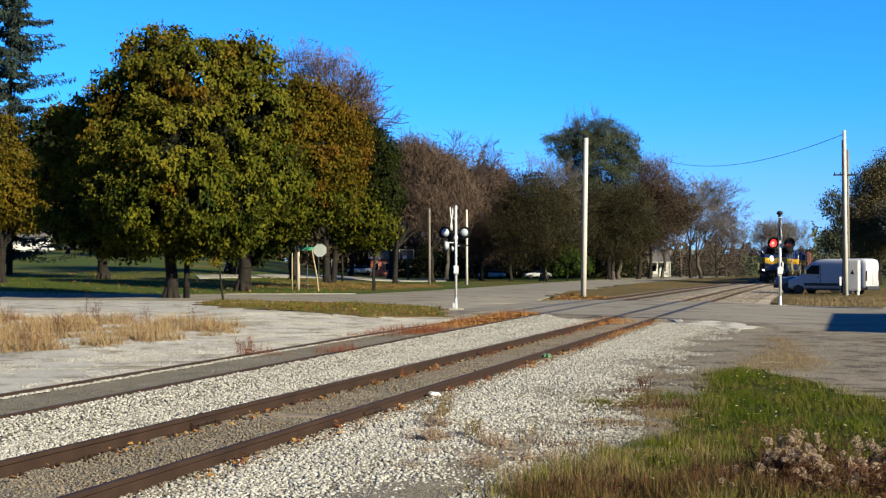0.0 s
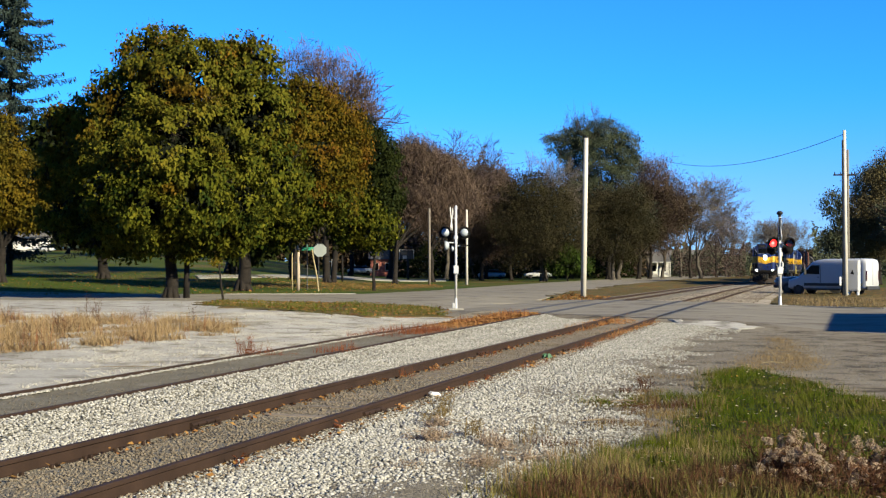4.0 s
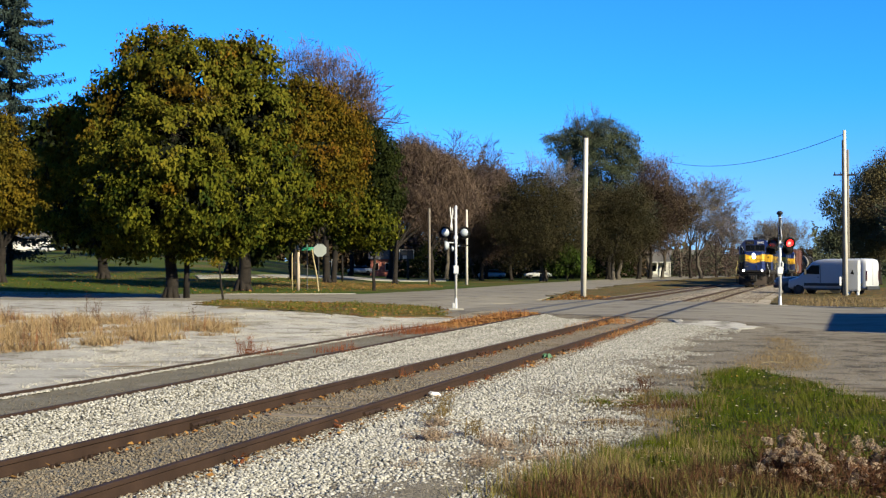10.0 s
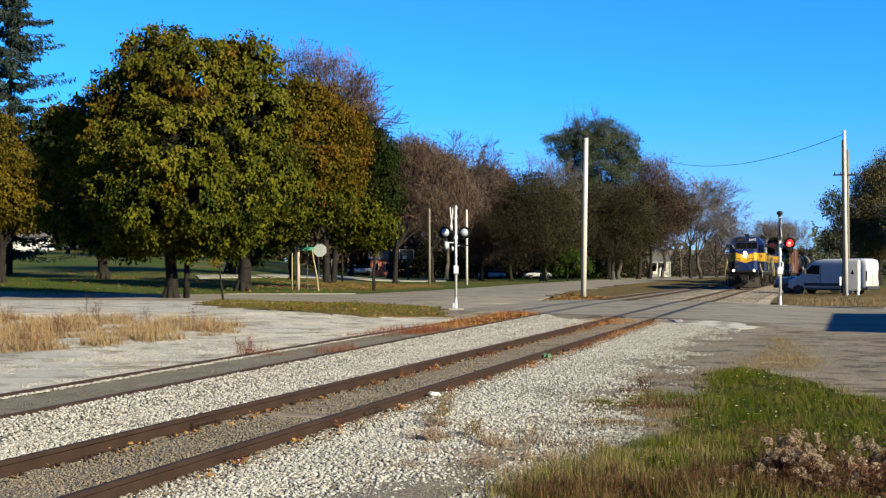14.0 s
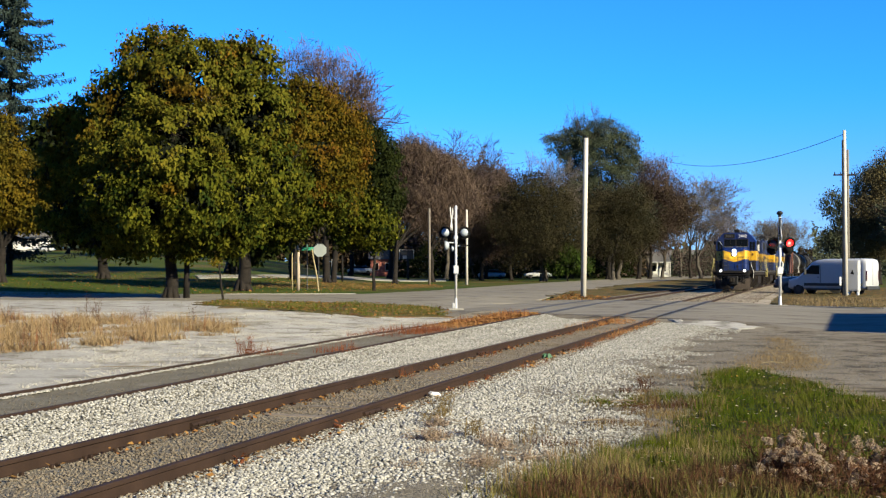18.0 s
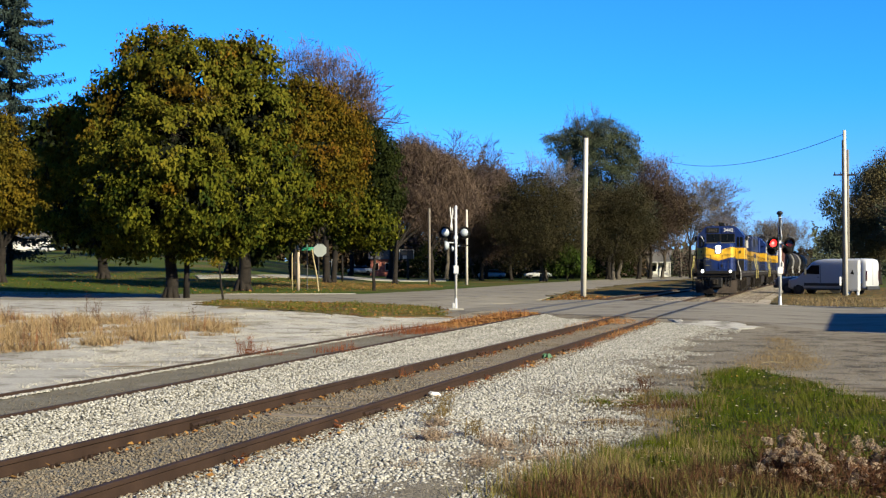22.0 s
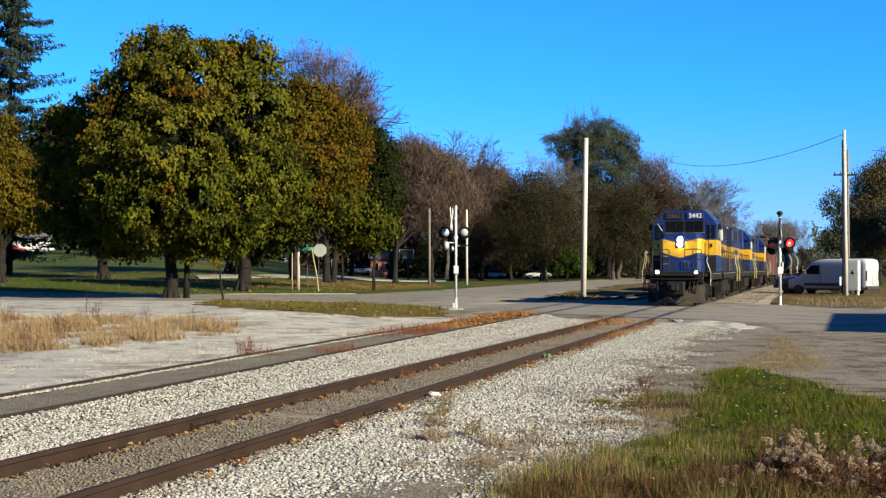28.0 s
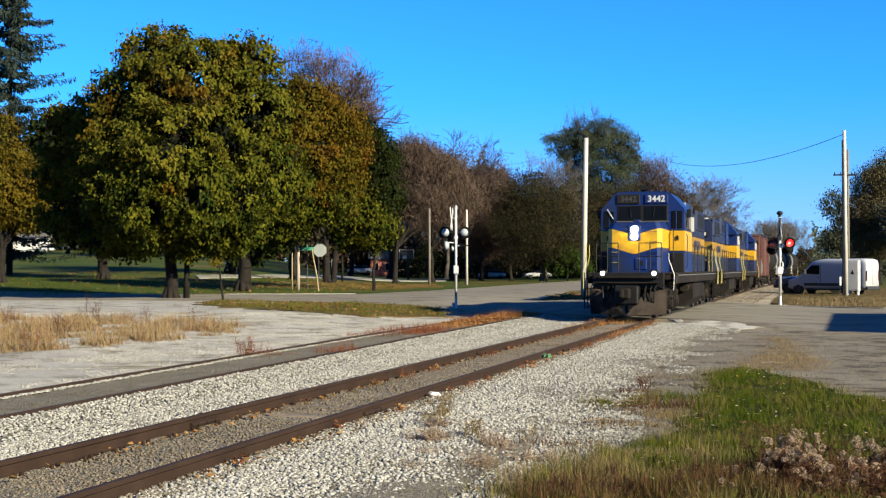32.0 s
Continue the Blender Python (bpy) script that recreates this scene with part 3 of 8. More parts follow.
def limbs(rng, start, way, length, radius, levels, out, tips, gravity=0.0, spread=(28, 58), keep=0.7, bend=0.16, forks=(2, 3), thin=0.012):
    """Grows a branch and its forks into out (thick) and tips (thin)."""
    p, d = Vector(start), Vector(way).normalized()
    n = 4 if levels > 2 else 3
    for i in range(n):
        d = (d + Vector((rng.gauss(0, bend), rng.gauss(0, bend), rng.gauss(0, bend * 0.6) - gravity))).normalized()
        q = p + d * (length / n)
        r0, r1 = radius * (1 - 0.55 * i / n), radius * (1 - 0.55 * (i + 1) / n)
        (out if radius > thin else tips).append((*p, *q, r0, r1))
        if levels > 0 and i >= (1 if levels < 4 else 2) - (1 if levels < 2 else 0):
            for _ in range(rng.randint(*forks)):
                ax = d.orthogonal().normalized()
                ax.rotate(Matrix.Rotation(rng.uniform(0, 2 * math.pi), 3, d))
                e = d.copy()
                e.rotate(Matrix.Rotation(radians(rng.uniform(*spread)), 3, ax))
                limbs(rng, q, e, length * keep * rng.uniform(0.75, 1.1), max(r1 * rng.uniform(0.5, 0.75), 0.006), levels - 1, out, tips,
                      gravity, spread, keep, bend, forks, thin)
        p = q


def flare(out, x, y, r, h):
    """The thick foot of a trunk."""
    for k in range(7):
        t = 2 * math.pi * k / 7 + 0.3
        out.append((x + math.cos(t) * r * 1.15, y + math.sin(t) * r * 1.15, -0.1, x + math.cos(t) * r * 0.45, y + math.sin(t) * r * 0.45, h * 0.6, r * 0.35, r * 0.45))


def leaf_cloud(name, lobes, clumps, per, size, material, rng, spread=0.4, droop=0.8, hollow=0.72, lump=0.34, shape=LEAF, gap=1.1):
    """Leaves in clumps on the outside of a set of lobes (x, y, z, r)."""
    lob = np.array(lobes)
    w = lob[:, 3] ** 2
    pick = rng.choice(len(lob), clumps * 3, p=w / w.sum())
    d = rng.normal(size=(clumps * 3, 3))
    d /= np.linalg.norm(d, axis=1, keepdims=True)
    L = lob[pick]
    rad = L[:, 3] * (hollow + (1.04 - hollow) * rng.random(clumps * 3) ** 0.6)
    wave = np.sin(d[:, 0] * 7 + pick) * np.sin(d[:, 1] * 8 + pick * 2) * np.sin(d[:, 2] * 9 + pick * 3)
    wave = np.sign(wave) * np.abs(wave) ** 0.6
    rad *= 1 + 0.55 * lump * wave
    c = L[:, :3] + d * rad[:, None]
    deep = np.zeros(len(c), bool)
    for i, l in enumerate(lob):
        deep |= (np.linalg.norm(c - l[:3], axis=1) < l[3] * 0.62) & (pick != i)
    deep |= wave < -gap          # open hollows between the boughs
    c, d = c[~deep][:clumps], d[~deep][:clumps]
    n = len(c) * per
    ci = np.repeat(np.arange(len(c)), per)
    pos = c[ci] + rng.normal(size=(n, 3)) * spread * np.array([1, 1, 0.8])
    cl = rng.normal(size=(len(c), 3)) * 0.5
    nor = d[ci] * 0.8 + cl[ci] + rng.normal(size=(n, 3)) * 0.45 + np.array([0, 0, 0.15])
    nor /= np.linalg.norm(nor, axis=1, keepdims=True)
    t = rng.normal(size=(n, 3)) * 0.45 + np.array([0, 0, -droop])
    t -= nor * (t * nor).sum(1, keepdims=True)
    t /= np.linalg.norm(t, axis=1, keepdims=True) + 1e-9
    rot = np.stack([np.cross(t, nor), t, nor], -1)
    return scatter(name, shape[0], shape[1], pos, size * rng.uniform(0.6, 1.3, n), rot, material)
PPM = 2200.0
# crown-gap shade put into a near-black leaf colour
M_LEAF_GAP_SHADE = mat("gap_shade_leaves", (0.006, 0.010, 0.003), (0.014, 0.018, 0.005), scale=0.5, island=0.6, fine=3, grain=0.15, bump=0, rough=0.85, spec=0.1)


def eye_place(px, py, d):
    """A place d metres deep in the view that the camera holds, from offsets across and up."""
    return (px - 784) / PPM * d, d, 1.88 + (476 - py) / PPM * d


def at_px(px, d):
    return (px - 784) / PPM * d, d


def leafy_tree(name, seed, base, d, lobes, clumps, per, size, material, label, trunk_r, bark=None, first=0.22, spread=0.33, lean=0.0, group="", shape=LEAF, green_below=0, lump=0.34, inner=0.6, turned=0):
    """A broad-leaved tree: trunk with limbs that reach into each lobe of the crown. Lobes: across, up, radius, depth offset in crown radii."""
    rng, nrg = random.Random(seed), np.random.default_rng(seed)
    bx, by = base
    th = thing(name, pose(bx, by, land(bx, by)), label, "tree", group)
    lob = []
    for px, py, r, off in lobes:
        x, y, z = eye_place(px, py, d)
        R = r / PPM * d
        lob.append((x - bx, (y - by) + off * R, z - land(bx, by), R))
    top = max(l[2] for l in lob)
    out, tips = [], []
    flare(out, 0, 0, trunk_r, trunk_r * 2.4)
    p, r = Vector((0, 0, 0)), trunk_r
    h = top * first
    for i in range(5):
        q = p + Vector((rng.gauss(0, 0.05) + lean * h / 5, rng.gauss(0, 0.05), h / 5))
        out.append((*p, *q, r, r * 0.95))
        p, r = q, r * 0.95
    for l in lob:
        c = Vector(l[:3])
        a = p.copy()
        mid = p.lerp(c, 0.5) + Vector((rng.gauss(0, .4), rng.gauss(0, .4), rng.uniform(0.2, 1.0)))
        rr = trunk_r * 0.42
        for k in range(1, 7):
            t = k / 6
            q = p * (1 - t) ** 2 + mid * 2 * t * (1 - t) + c * t ** 2
            out.append((*a, *q, rr, rr * 0.82))
            a, rr = q, rr * 0.82
        limbs(rng, c, (c - p) + Vector((0, 0, 0.5)), l[3] * 0.66, rr, 2, out, tips)
    part("trunk", bars("trunk", out, bark or M_BARK, 8), None, th)
    if tips:
        tagged(part("fine_branching", bars("fine_branching", tips, M_TWIG, 3), None, th), kind="stuff")
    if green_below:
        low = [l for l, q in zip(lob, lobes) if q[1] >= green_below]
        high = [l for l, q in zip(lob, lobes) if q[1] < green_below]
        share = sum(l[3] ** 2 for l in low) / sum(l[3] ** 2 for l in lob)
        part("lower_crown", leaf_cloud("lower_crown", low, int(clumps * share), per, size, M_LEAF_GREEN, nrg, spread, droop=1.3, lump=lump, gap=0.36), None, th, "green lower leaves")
        part("crown", leaf_cloud("crown", high, int(clumps * (1 - share)), per, size, material, nrg, spread, droop=1.3, lump=lump, gap=0.55), None, th, "leaves turning gold and orange")
    else:
        part("crown", leaf_cloud("crown", lob, clumps, per, size, material, nrg, spread, droop=1.3 if shape is LEAF else -1.1, hollow=0.72 if shape is LEAF else 0.3, shape=shape, lump=lump, gap=0.4 if lump > 0.4 else 1.1), None, th)
    for (px, py, r, off), l in zip(lobes, lob):
        if py < turned:
            n = int(l[3] ** 2 * 7)
            cap = [(l[0], l[1], l[2] + l[3] * 0.02, l[3] * 0.96)]
            part("turned_leaves", leaf_cloud("turned_leaves", cap, n, 16, size * 0.85, M_LEAF_TIP, nrg, spread * 1.6, droop=1.3, hollow=0.9, lump=lump, gap=0.2), None, th, "rust-brown leaves at the crown's top")
    # near-black leaves fill the crown's core: the shade of its gaps as colour
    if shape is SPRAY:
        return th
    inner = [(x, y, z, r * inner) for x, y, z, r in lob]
    tagged(part("inner_foliage", leaf_cloud("inner_foliage", inner, clumps // 3, 14, size * 1.5, M_LEAF_GAP_SHADE, nrg, spread * 1.6, hollow=0.3), None, th), kind="stuff")
    return th


# the great maple and its neighbours by the gravel lot
MAPLE_TOP = [(272, 112, 62, 0), (160, 190, 46, 1.8), (128, 245, 40, 2.8), (220, 175, 68, 0.5), (58, 196, 36, 5.2), (45, 286, 48, 4.0), (98, 290, 60, 3.2), (300, 92, 40, 0.4), (392, 110, 44, 0.2), (330, 160, 88, -0.2), (160, 250, 56, 2.0),
             (268, 275, 96, -0.3), (370, 265, 100, -0.5), (432, 128, 62, 0.3), (445, 215, 80, 0), (128, 290, 44, 2.6), (330, 250, 110, 0.8),
             (330, 280, 80, -1.5)]
MAPLE_LOW = [(51, 368, 44, 4.4), (145, 385, 50, 1.9), (118, 345, 42, 2.8), (232, 375, 60, -0.3), (320, 360, 78, -0.8), (415, 375, 64, -0.5), (475, 315, 70, 0.2),
             (300, 362, 66, -2.0), (375, 355, 66, -1.9), (235, 350, 56, -1.5), (435, 350, 58, -1.4), (245, 408, 46, -0.8), (345, 410, 48, -0.8),
             (295, 402, 48, -1.8), (400, 408, 48, -0.6), (180, 415, 36, 1.2)]
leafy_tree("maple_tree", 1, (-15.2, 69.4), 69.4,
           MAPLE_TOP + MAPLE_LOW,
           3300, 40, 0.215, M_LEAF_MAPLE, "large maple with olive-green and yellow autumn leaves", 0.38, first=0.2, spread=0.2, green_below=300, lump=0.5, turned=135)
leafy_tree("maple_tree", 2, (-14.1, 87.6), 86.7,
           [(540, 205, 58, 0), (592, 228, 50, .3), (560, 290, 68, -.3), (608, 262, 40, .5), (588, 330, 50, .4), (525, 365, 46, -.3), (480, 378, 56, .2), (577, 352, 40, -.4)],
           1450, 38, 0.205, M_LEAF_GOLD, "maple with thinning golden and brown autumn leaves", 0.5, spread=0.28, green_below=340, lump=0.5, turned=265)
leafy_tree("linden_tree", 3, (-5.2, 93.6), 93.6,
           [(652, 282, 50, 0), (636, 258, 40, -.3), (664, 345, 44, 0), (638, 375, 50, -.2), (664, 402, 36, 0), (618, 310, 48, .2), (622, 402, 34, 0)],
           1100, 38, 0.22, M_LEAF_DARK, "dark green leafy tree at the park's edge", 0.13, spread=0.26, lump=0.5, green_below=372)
leafy_tree("maple_tree", 4, (-36.4, 102.3), 102.3,
           [(2, 228, 24, 0), (10, 300, 42, 0), (55, 328, 46, 0), (5, 345, 54, -.2), (88, 352, 28, 0), (60, 372, 34, 0), (0, 265, 28, 0), (-60, 290, 72, 0)],
           1200, 38, 0.25, M_LEAF_RUST, "maple in yellow and rust-brown autumn leaves", 0.4, spread=0.28, lump=0.5)
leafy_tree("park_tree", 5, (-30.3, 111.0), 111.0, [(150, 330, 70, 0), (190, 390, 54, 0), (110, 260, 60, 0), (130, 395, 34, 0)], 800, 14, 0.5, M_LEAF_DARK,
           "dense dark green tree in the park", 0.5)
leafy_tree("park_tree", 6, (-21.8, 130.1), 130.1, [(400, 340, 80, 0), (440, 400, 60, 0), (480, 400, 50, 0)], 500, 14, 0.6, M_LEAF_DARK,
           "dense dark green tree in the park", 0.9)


def spruce(base, height, width, seed, label):
    """A spruce: straight trunk, sagging boughs with lifted tips, hanging needle sprays."""
    rng, nrg = random.Random(seed), np.random.default_rng(seed)
    th = thing("spruce_tree", pose(*base, land(*base)), label, "tree")
    out = [(0, 0, 0, 0, 0, height * 0.5, 0.32, 0.2), (0, 0, height * 0.5, 0, 0, height, 0.2, 0.02)]
    pos, way, rot = [], [], []
    z = 2.5
    while z < height - 0.4:
        k = 1 - z / height
        for b in range(10):
            a = rng.uniform(0, 2 * math.pi)
            L = width * (k ** 0.75) * (rng.uniform(0.6, 1.15) if b < 6 else rng.uniform(0.25, 0.55))
            p = Vector((0, 0, z + rng.uniform(-.3, .3)))
            for i in range(7):
                t = i / 6
                q = Vector((math.cos(a) * L * (t + 1 / 6), math.sin(a) * L * (t + 1 / 6), p.z + (-0.15 + 0.34 * t) * L * 0.3))
                out.append((*p, *q, 0.05 * (1 - t) + 0.012, 0.045 * (1 - t) + 0.01))
                for _ in range(19):
                    wide = 0.26 - 0.12 * t
                    pos.append(p.lerp(q, rng.random()) + Vector((rng.gauss(0, wide), rng.gauss(0, wide), rng.gauss(-.16, .16 - 0.06 * t))))
                p = q
        z += 0.95 + 0.3 * k
    part("trunk", bars("trunk", out, M_BARK, 6), None, th)
    pos = np.array([tuple(p) for p in pos])
    n = len(pos)
    t = nrg.normal(size=(n, 3)) * 0.5 + np.array([0, 0, -0.7])
    t[:, :2] += pos[:, :2] / (np.linalg.norm(pos[:, :2], axis=1, keepdims=True) + .1) * 0.6
    t /= np.linalg.norm(t, axis=1, keepdims=True)
    nn = np.cross(t, nrg.normal(size=(n, 3)))
    nn /= np.linalg.norm(nn, axis=1, keepdims=True)
    rot = np.stack([np.cross(t, nn), t, nn], -1)
    sizes = 0.36 * nrg.uniform(0.6, 1.2, n)
    base_leaf = [(-.12, 0, 0), (.12, 0, 0), (.16, .6, .05), (0, 1.1, 0), (-.16, .6, -.05)]
    part("needles", scatter("needles", base_leaf, [(0, 1, 2, 3, 4)], pos, sizes, rot, M_NEEDLE), None, th)
    return th


spruce((-42.2, 121), 33, 9.6, 11, "tall blue-green spruce with lifted bough tips")


def bare_tree(name, seed, height, trunk_r, label, twig, bark, leaves=0, leaf_material=None, levels=5, spread=(22, 50), first=0.24, leaf_size=0.35):
    """A leafless tree: trunk, limbs, a crown of fine twigs, some with a few leaves left."""
    rng, nrg = random.Random(seed), np.random.default_rng(seed)
    th = thing(name, pose(0, 0, 0), label, "tree")
    out, tips = [], []
    flare(out, 0, 0, trunk_r, trunk_r * 2)
    p, r = Vector((0, 0, 0)), trunk_r
    for i in range(4):
        q = p + Vector((rng.gauss(0, .12), rng.gauss(0, .12), height * first / 4))
        out.append((*p, *q, r, r * 0.94))
        p, r = q, r * 0.94
    for k in range(5):
        a = 2 * math.pi * k / 5 + rng.uniform(-.4, .4)
        tilt = rng.uniform(0.25, 0.75) if k else 0.05
        limbs(rng, p - Vector((0, 0, rng.uniform(0, height * 0.06))), (math.cos(a) * tilt, math.sin(a) * tilt, 1), height * 0.36, r * 0.55, levels - 1, out, tips,
              spread=spread, keep=0.66, bend=0.13, forks=(1, 3), thin=0.03)
    s = np.array(out + tips)
    k = height / s[:, 5].max()
    part("trunk", bars("trunk", np.array(out) * ([k] * 6 + [1, 1]), bark, 6), None, th)
    fine = np.array(tips) * ([k] * 6 + [1, 1])
    fine[:, 6:] = np.maximum(fine[:, 6:], 0.021)
    part("crown", bars("crown", fine, twig, 3), None, th)
    if leaves:
        pick = nrg.choice(len(fine), leaves)
        pos = fine[pick, 3:6] + nrg.normal(size=(leaves, 3)) * 0.35
        part("leaves", scatter("leaves", LEAF[0], LEAF[1], pos, leaf_size * nrg.uniform(0.6, 1.3, leaves), turns(leaves, nrg), leaf_material), None, th)
    return th


bare_a = bare_tree("bare_tree", 21, 20, 0.36, "leafless tree with fine grey-brown twigs", M_TWIG, M_BARK)
bare_b = bare_tree("bare_tree", 22, 18, 0.32, "leafless tree with fine grey twigs", M_TWIG_GREY, M_BARK_PALE)
oak_a = bare_tree("oak_tree", 23, 19, 0.42, "oak with thin brown autumn leaves", M_TWIG, M_BARK, 13000, M_LEAF_OAK, leaf_size=0.3)
oak_b = bare_tree("oak_tree", 24, 17, 0.4, "tree with sparse dull green leaves", M_TWIG, M_BARK_PALE, 13000, M_LEAF_DULL, leaf_size=0.3)
# template, across, depth, height, turn, slimness
PARK_WOODS = [(bare_a, 578, 118, 20.0, 40), (bare_a, 520, 124, 22.5, 100), (bare_a, 765, 156, 19.5, 110), (bare_a, 700, 149, 15.6, 200),
    (oak_a, 690, 182, 20.8, 80), (oak_a, 800, 173, 16.9, 130), (bare_b, 790, 199, 21.7, 60), (oak_a, 860, 199, 17.3, 300), (oak_a, 850, 225, 19.9, 20),
    (bare_b, 966, 171, 18.6, 200, 0.62), (bare_a, 1034, 194, 28.0, 120, 0.36), (oak_a, 905, 178, 12.6, 250), (oak_a, 1010, 208, 18.2, 160), (oak_b, 1095, 186, 15.5, 290)]
MIDDLE_WOODS = [(oak_a, 1130, 199, 16.5, 70), (oak_b, 1150, 217, 16.5, 100), (bare_b, 1172, 208, 17.6, 310), (bare_b, 1240, 205, 18.0, 150), (bare_b, 1205, 236, 16.0, 240),
    (bare_a, 1268, 240, 13.0, 70), (bare_b, 1285, 262, 12.5, 80), (bare_b, 1375, 364, 17.6, 0),
    (bare_b, 1395, 390, 18.0, 90), (bare_b, 1352, 381, 17.2, 170), (bare_b, 1385, 372, 17.0, 250), (oak_a, 1600, 182, 15.6, 220), (oak_b, 1506, 199, 10.5, 40)]
FAR_WOODS = [(oak_b, 1640, 139, 12.1, 10), (bare_b, 1300, 286, 11.4, 30), (bare_a, 1322, 329, 8.7, 200), (oak_a, 1430, 347, 8.7, 20), 
    (oak_a, 620, 199, 17.3, 45), (oak_a, 560, 217, 18.2, 145), (bare_a, 450, 208, 20.8, 245), (oak_a, 340, 225, 18.2, 15), (oak_b, 220, 243, 19.1, 215),
    (oak_a, 120, 260, 19.9, 75), (oak_a, 20, 269, 19.1, 275), (oak_b, -40, 225, 17.3, 25)]
used = set()
for tmpl, px, d, h, turn, *slim in PARK_WOODS + MIDDLE_WOODS + FAR_WOODS:
    k = h / {bare_a: 20, bare_b: 18, oak_a: 19, oak_b: 17}[tmpl]
    m = pose((px - 784) / PPM * d, d, land((px - 784) / PPM * d, d), 0, 0, turn)
    if tmpl not in used:
        used.add(tmpl)
        ob = tmpl
        ob.matrix_basis = m
    else:
        ob = copy_thing(tmpl, m)
    w = k * (slim[0] if slim else 1)
    ob.scale = (w, w, k)

# undergrowth and far woods that close the view
nrg = np.random.default_rng(31)


def thicket(name, n, px0, px1, d0, d1, height, size, material, label, gap=None, clear=None):
    """A dense belt of small leaves and twigs with an uneven top."""
    px = nrg.uniform(px0, px1, n)
    d = nrg.uniform(d0, d1, n)
    top = height * (0.72 + 0.18 * np.sin(px * 0.037 + d * 0.02) + 0.16 * np.sin(px * 0.11 + 1) + 0.1 * np.sin(px * 0.31 + 2))
    if gap:
        top *= np.clip(np.abs(px - gap[0]) / gap[1], 0.25, 1)
    if clear:
        keep = (px < clear[0]) | (px > clear[1])
        px, d, top = px[keep], d[keep], top[keep]
        n = len(px)
    x = (px - 784) / PPM * d
    z = np.array([land(a, b) for a, b in zip(x, d)]) + top * nrg.random(n) ** 0.75
    me = scatter(name, LEAF[0], LEAF[1], np.stack([x, d, z], -1), size * nrg.uniform(0.5, 1.3, n), turns(n, nrg), material)
    return tagged(new(name, me), label, "woods", kind="stuff")


thicket("far_woods", 9000, -200, 1700, 430, 520, 15, 2.6, M_LEAF_OAK, "distant brown autumn woods on the horizon", (1395, 130))
thicket("undergrowth", 38000, 690, 1145, 232, 275, 13.0, 0.6, M_LEAF_OAK, "dark brown undergrowth between the trunks")
thicket("undergrowth", 26000, 1125, 1345, 272, 330, 7.0, 0.55, M_LEAF_DULL, "dull brown brush beside the line")
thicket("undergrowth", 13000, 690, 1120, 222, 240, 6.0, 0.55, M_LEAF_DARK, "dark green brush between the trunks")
thicket("undergrowth", 13000, 1440, 1700, 215, 260, 10.0, 0.6, M_LEAF_DULL, "dark green brush behind the verge")
thicket("undergrowth", 20000, 540, 740, 238, 270, 14.0, 0.8, M_LEAF_OAK, "dull brown brush behind the court")
thicket("undergrowth", 22000, -100, 560, 312, 345, 9.5, 1.1, M_LEAF_OAK, "brown brush behind the park's houses")
thicket("twig_haze", 9000, 690, 1170, 205, 300, 17.5, 0.6, M_TWIG, "brown haze of fine twigs among the trees", clear=(1142, 1200))
thicket("undergrowth", 9000, 1315, 1460, 335, 400, 8.5, 0.55, M_LEAF_OAK, "brown brush beside the far line")
leafy_tree("bare_tree", 57, at_px(590, 119), 119, [(535, 122, 40, 0), (590, 132, 42, 0), (632, 165, 34, 0), (590, 190, 56, 0), (655, 205, 22, 0)],
           230, 40, 0.55, M_SPRAY_RED, "leafless tree with a haze of reddish twigs", 0.3, spread=0.55, shape=SPRAY)
thicket("twig_haze", 7000, 1192, 1320, 232, 262, 7.5, 0.3, M_TWIG, "brown haze of fine twigs beside the line")


leafy_tree("oak_tree", 51, at_px(699, 136), 140, [(735, 300, 46, 0), (775, 325, 42, 0), (715, 352, 42, .3), (790, 368, 40, 0), (750, 368, 48, -.3), (812, 350, 30, .3)],
           1300, 44, 0.65, M_SPRAY, "leafless tree with a dense haze of brown twigs", 0.3, first=0.3, spread=0.7, shape=SPRAY)
leafy_tree("oak_tree", 52, at_px(852, 176), 176, [(830, 345, 38, 0), (865, 335, 36, 0), (885, 385, 40, .2), (835, 400, 46, -.2), (868, 425, 36, 0)],
           1000, 44, 0.75, M_SPRAY, "leafless tree with a dense haze of brown twigs", 0.3, first=0.3, spread=0.75, shape=SPRAY)
leafy_tree("park_tree", 53, at_px(962, 163), 163, [(930, 345, 36, 0), (972, 345, 38, 0), (905, 395, 36, 0), (998, 395, 40, 0), (955, 395, 50, -.4), (915, 440, 28, 0), (985, 430, 34, 0)],
           560, 110, 0.165, M_LEAF_OLIVE, "rounded tree with dull olive-brown leaves", 0.42, M_BARK_PALE, spread=0.75, lump=0.5, inner=0.35)
leafy_tree("park_tree", 54, at_px(1078, 190), 190, [(982, 254, 17, 0), (1004, 250, 20, .5), (1030, 238, 24, 0), (1060, 232, 24, .4), (1088, 240, 24, 0), (1112, 256, 19, 0), (1008, 282, 20, .3), (1050, 272, 32, -.3), (1096, 280, 28, 0), (1118, 290, 16, .3), (1034, 318, 26, .4), (1078, 326, 34, 0), (1050, 345, 32, .3), (1104, 335, 28, .3)],
           640, 110, 0.18, M_LEAF_GREY, "tall tree in thin dull green leaf", 0.5, spread=0.42, lump=0.5, inner=0.35)
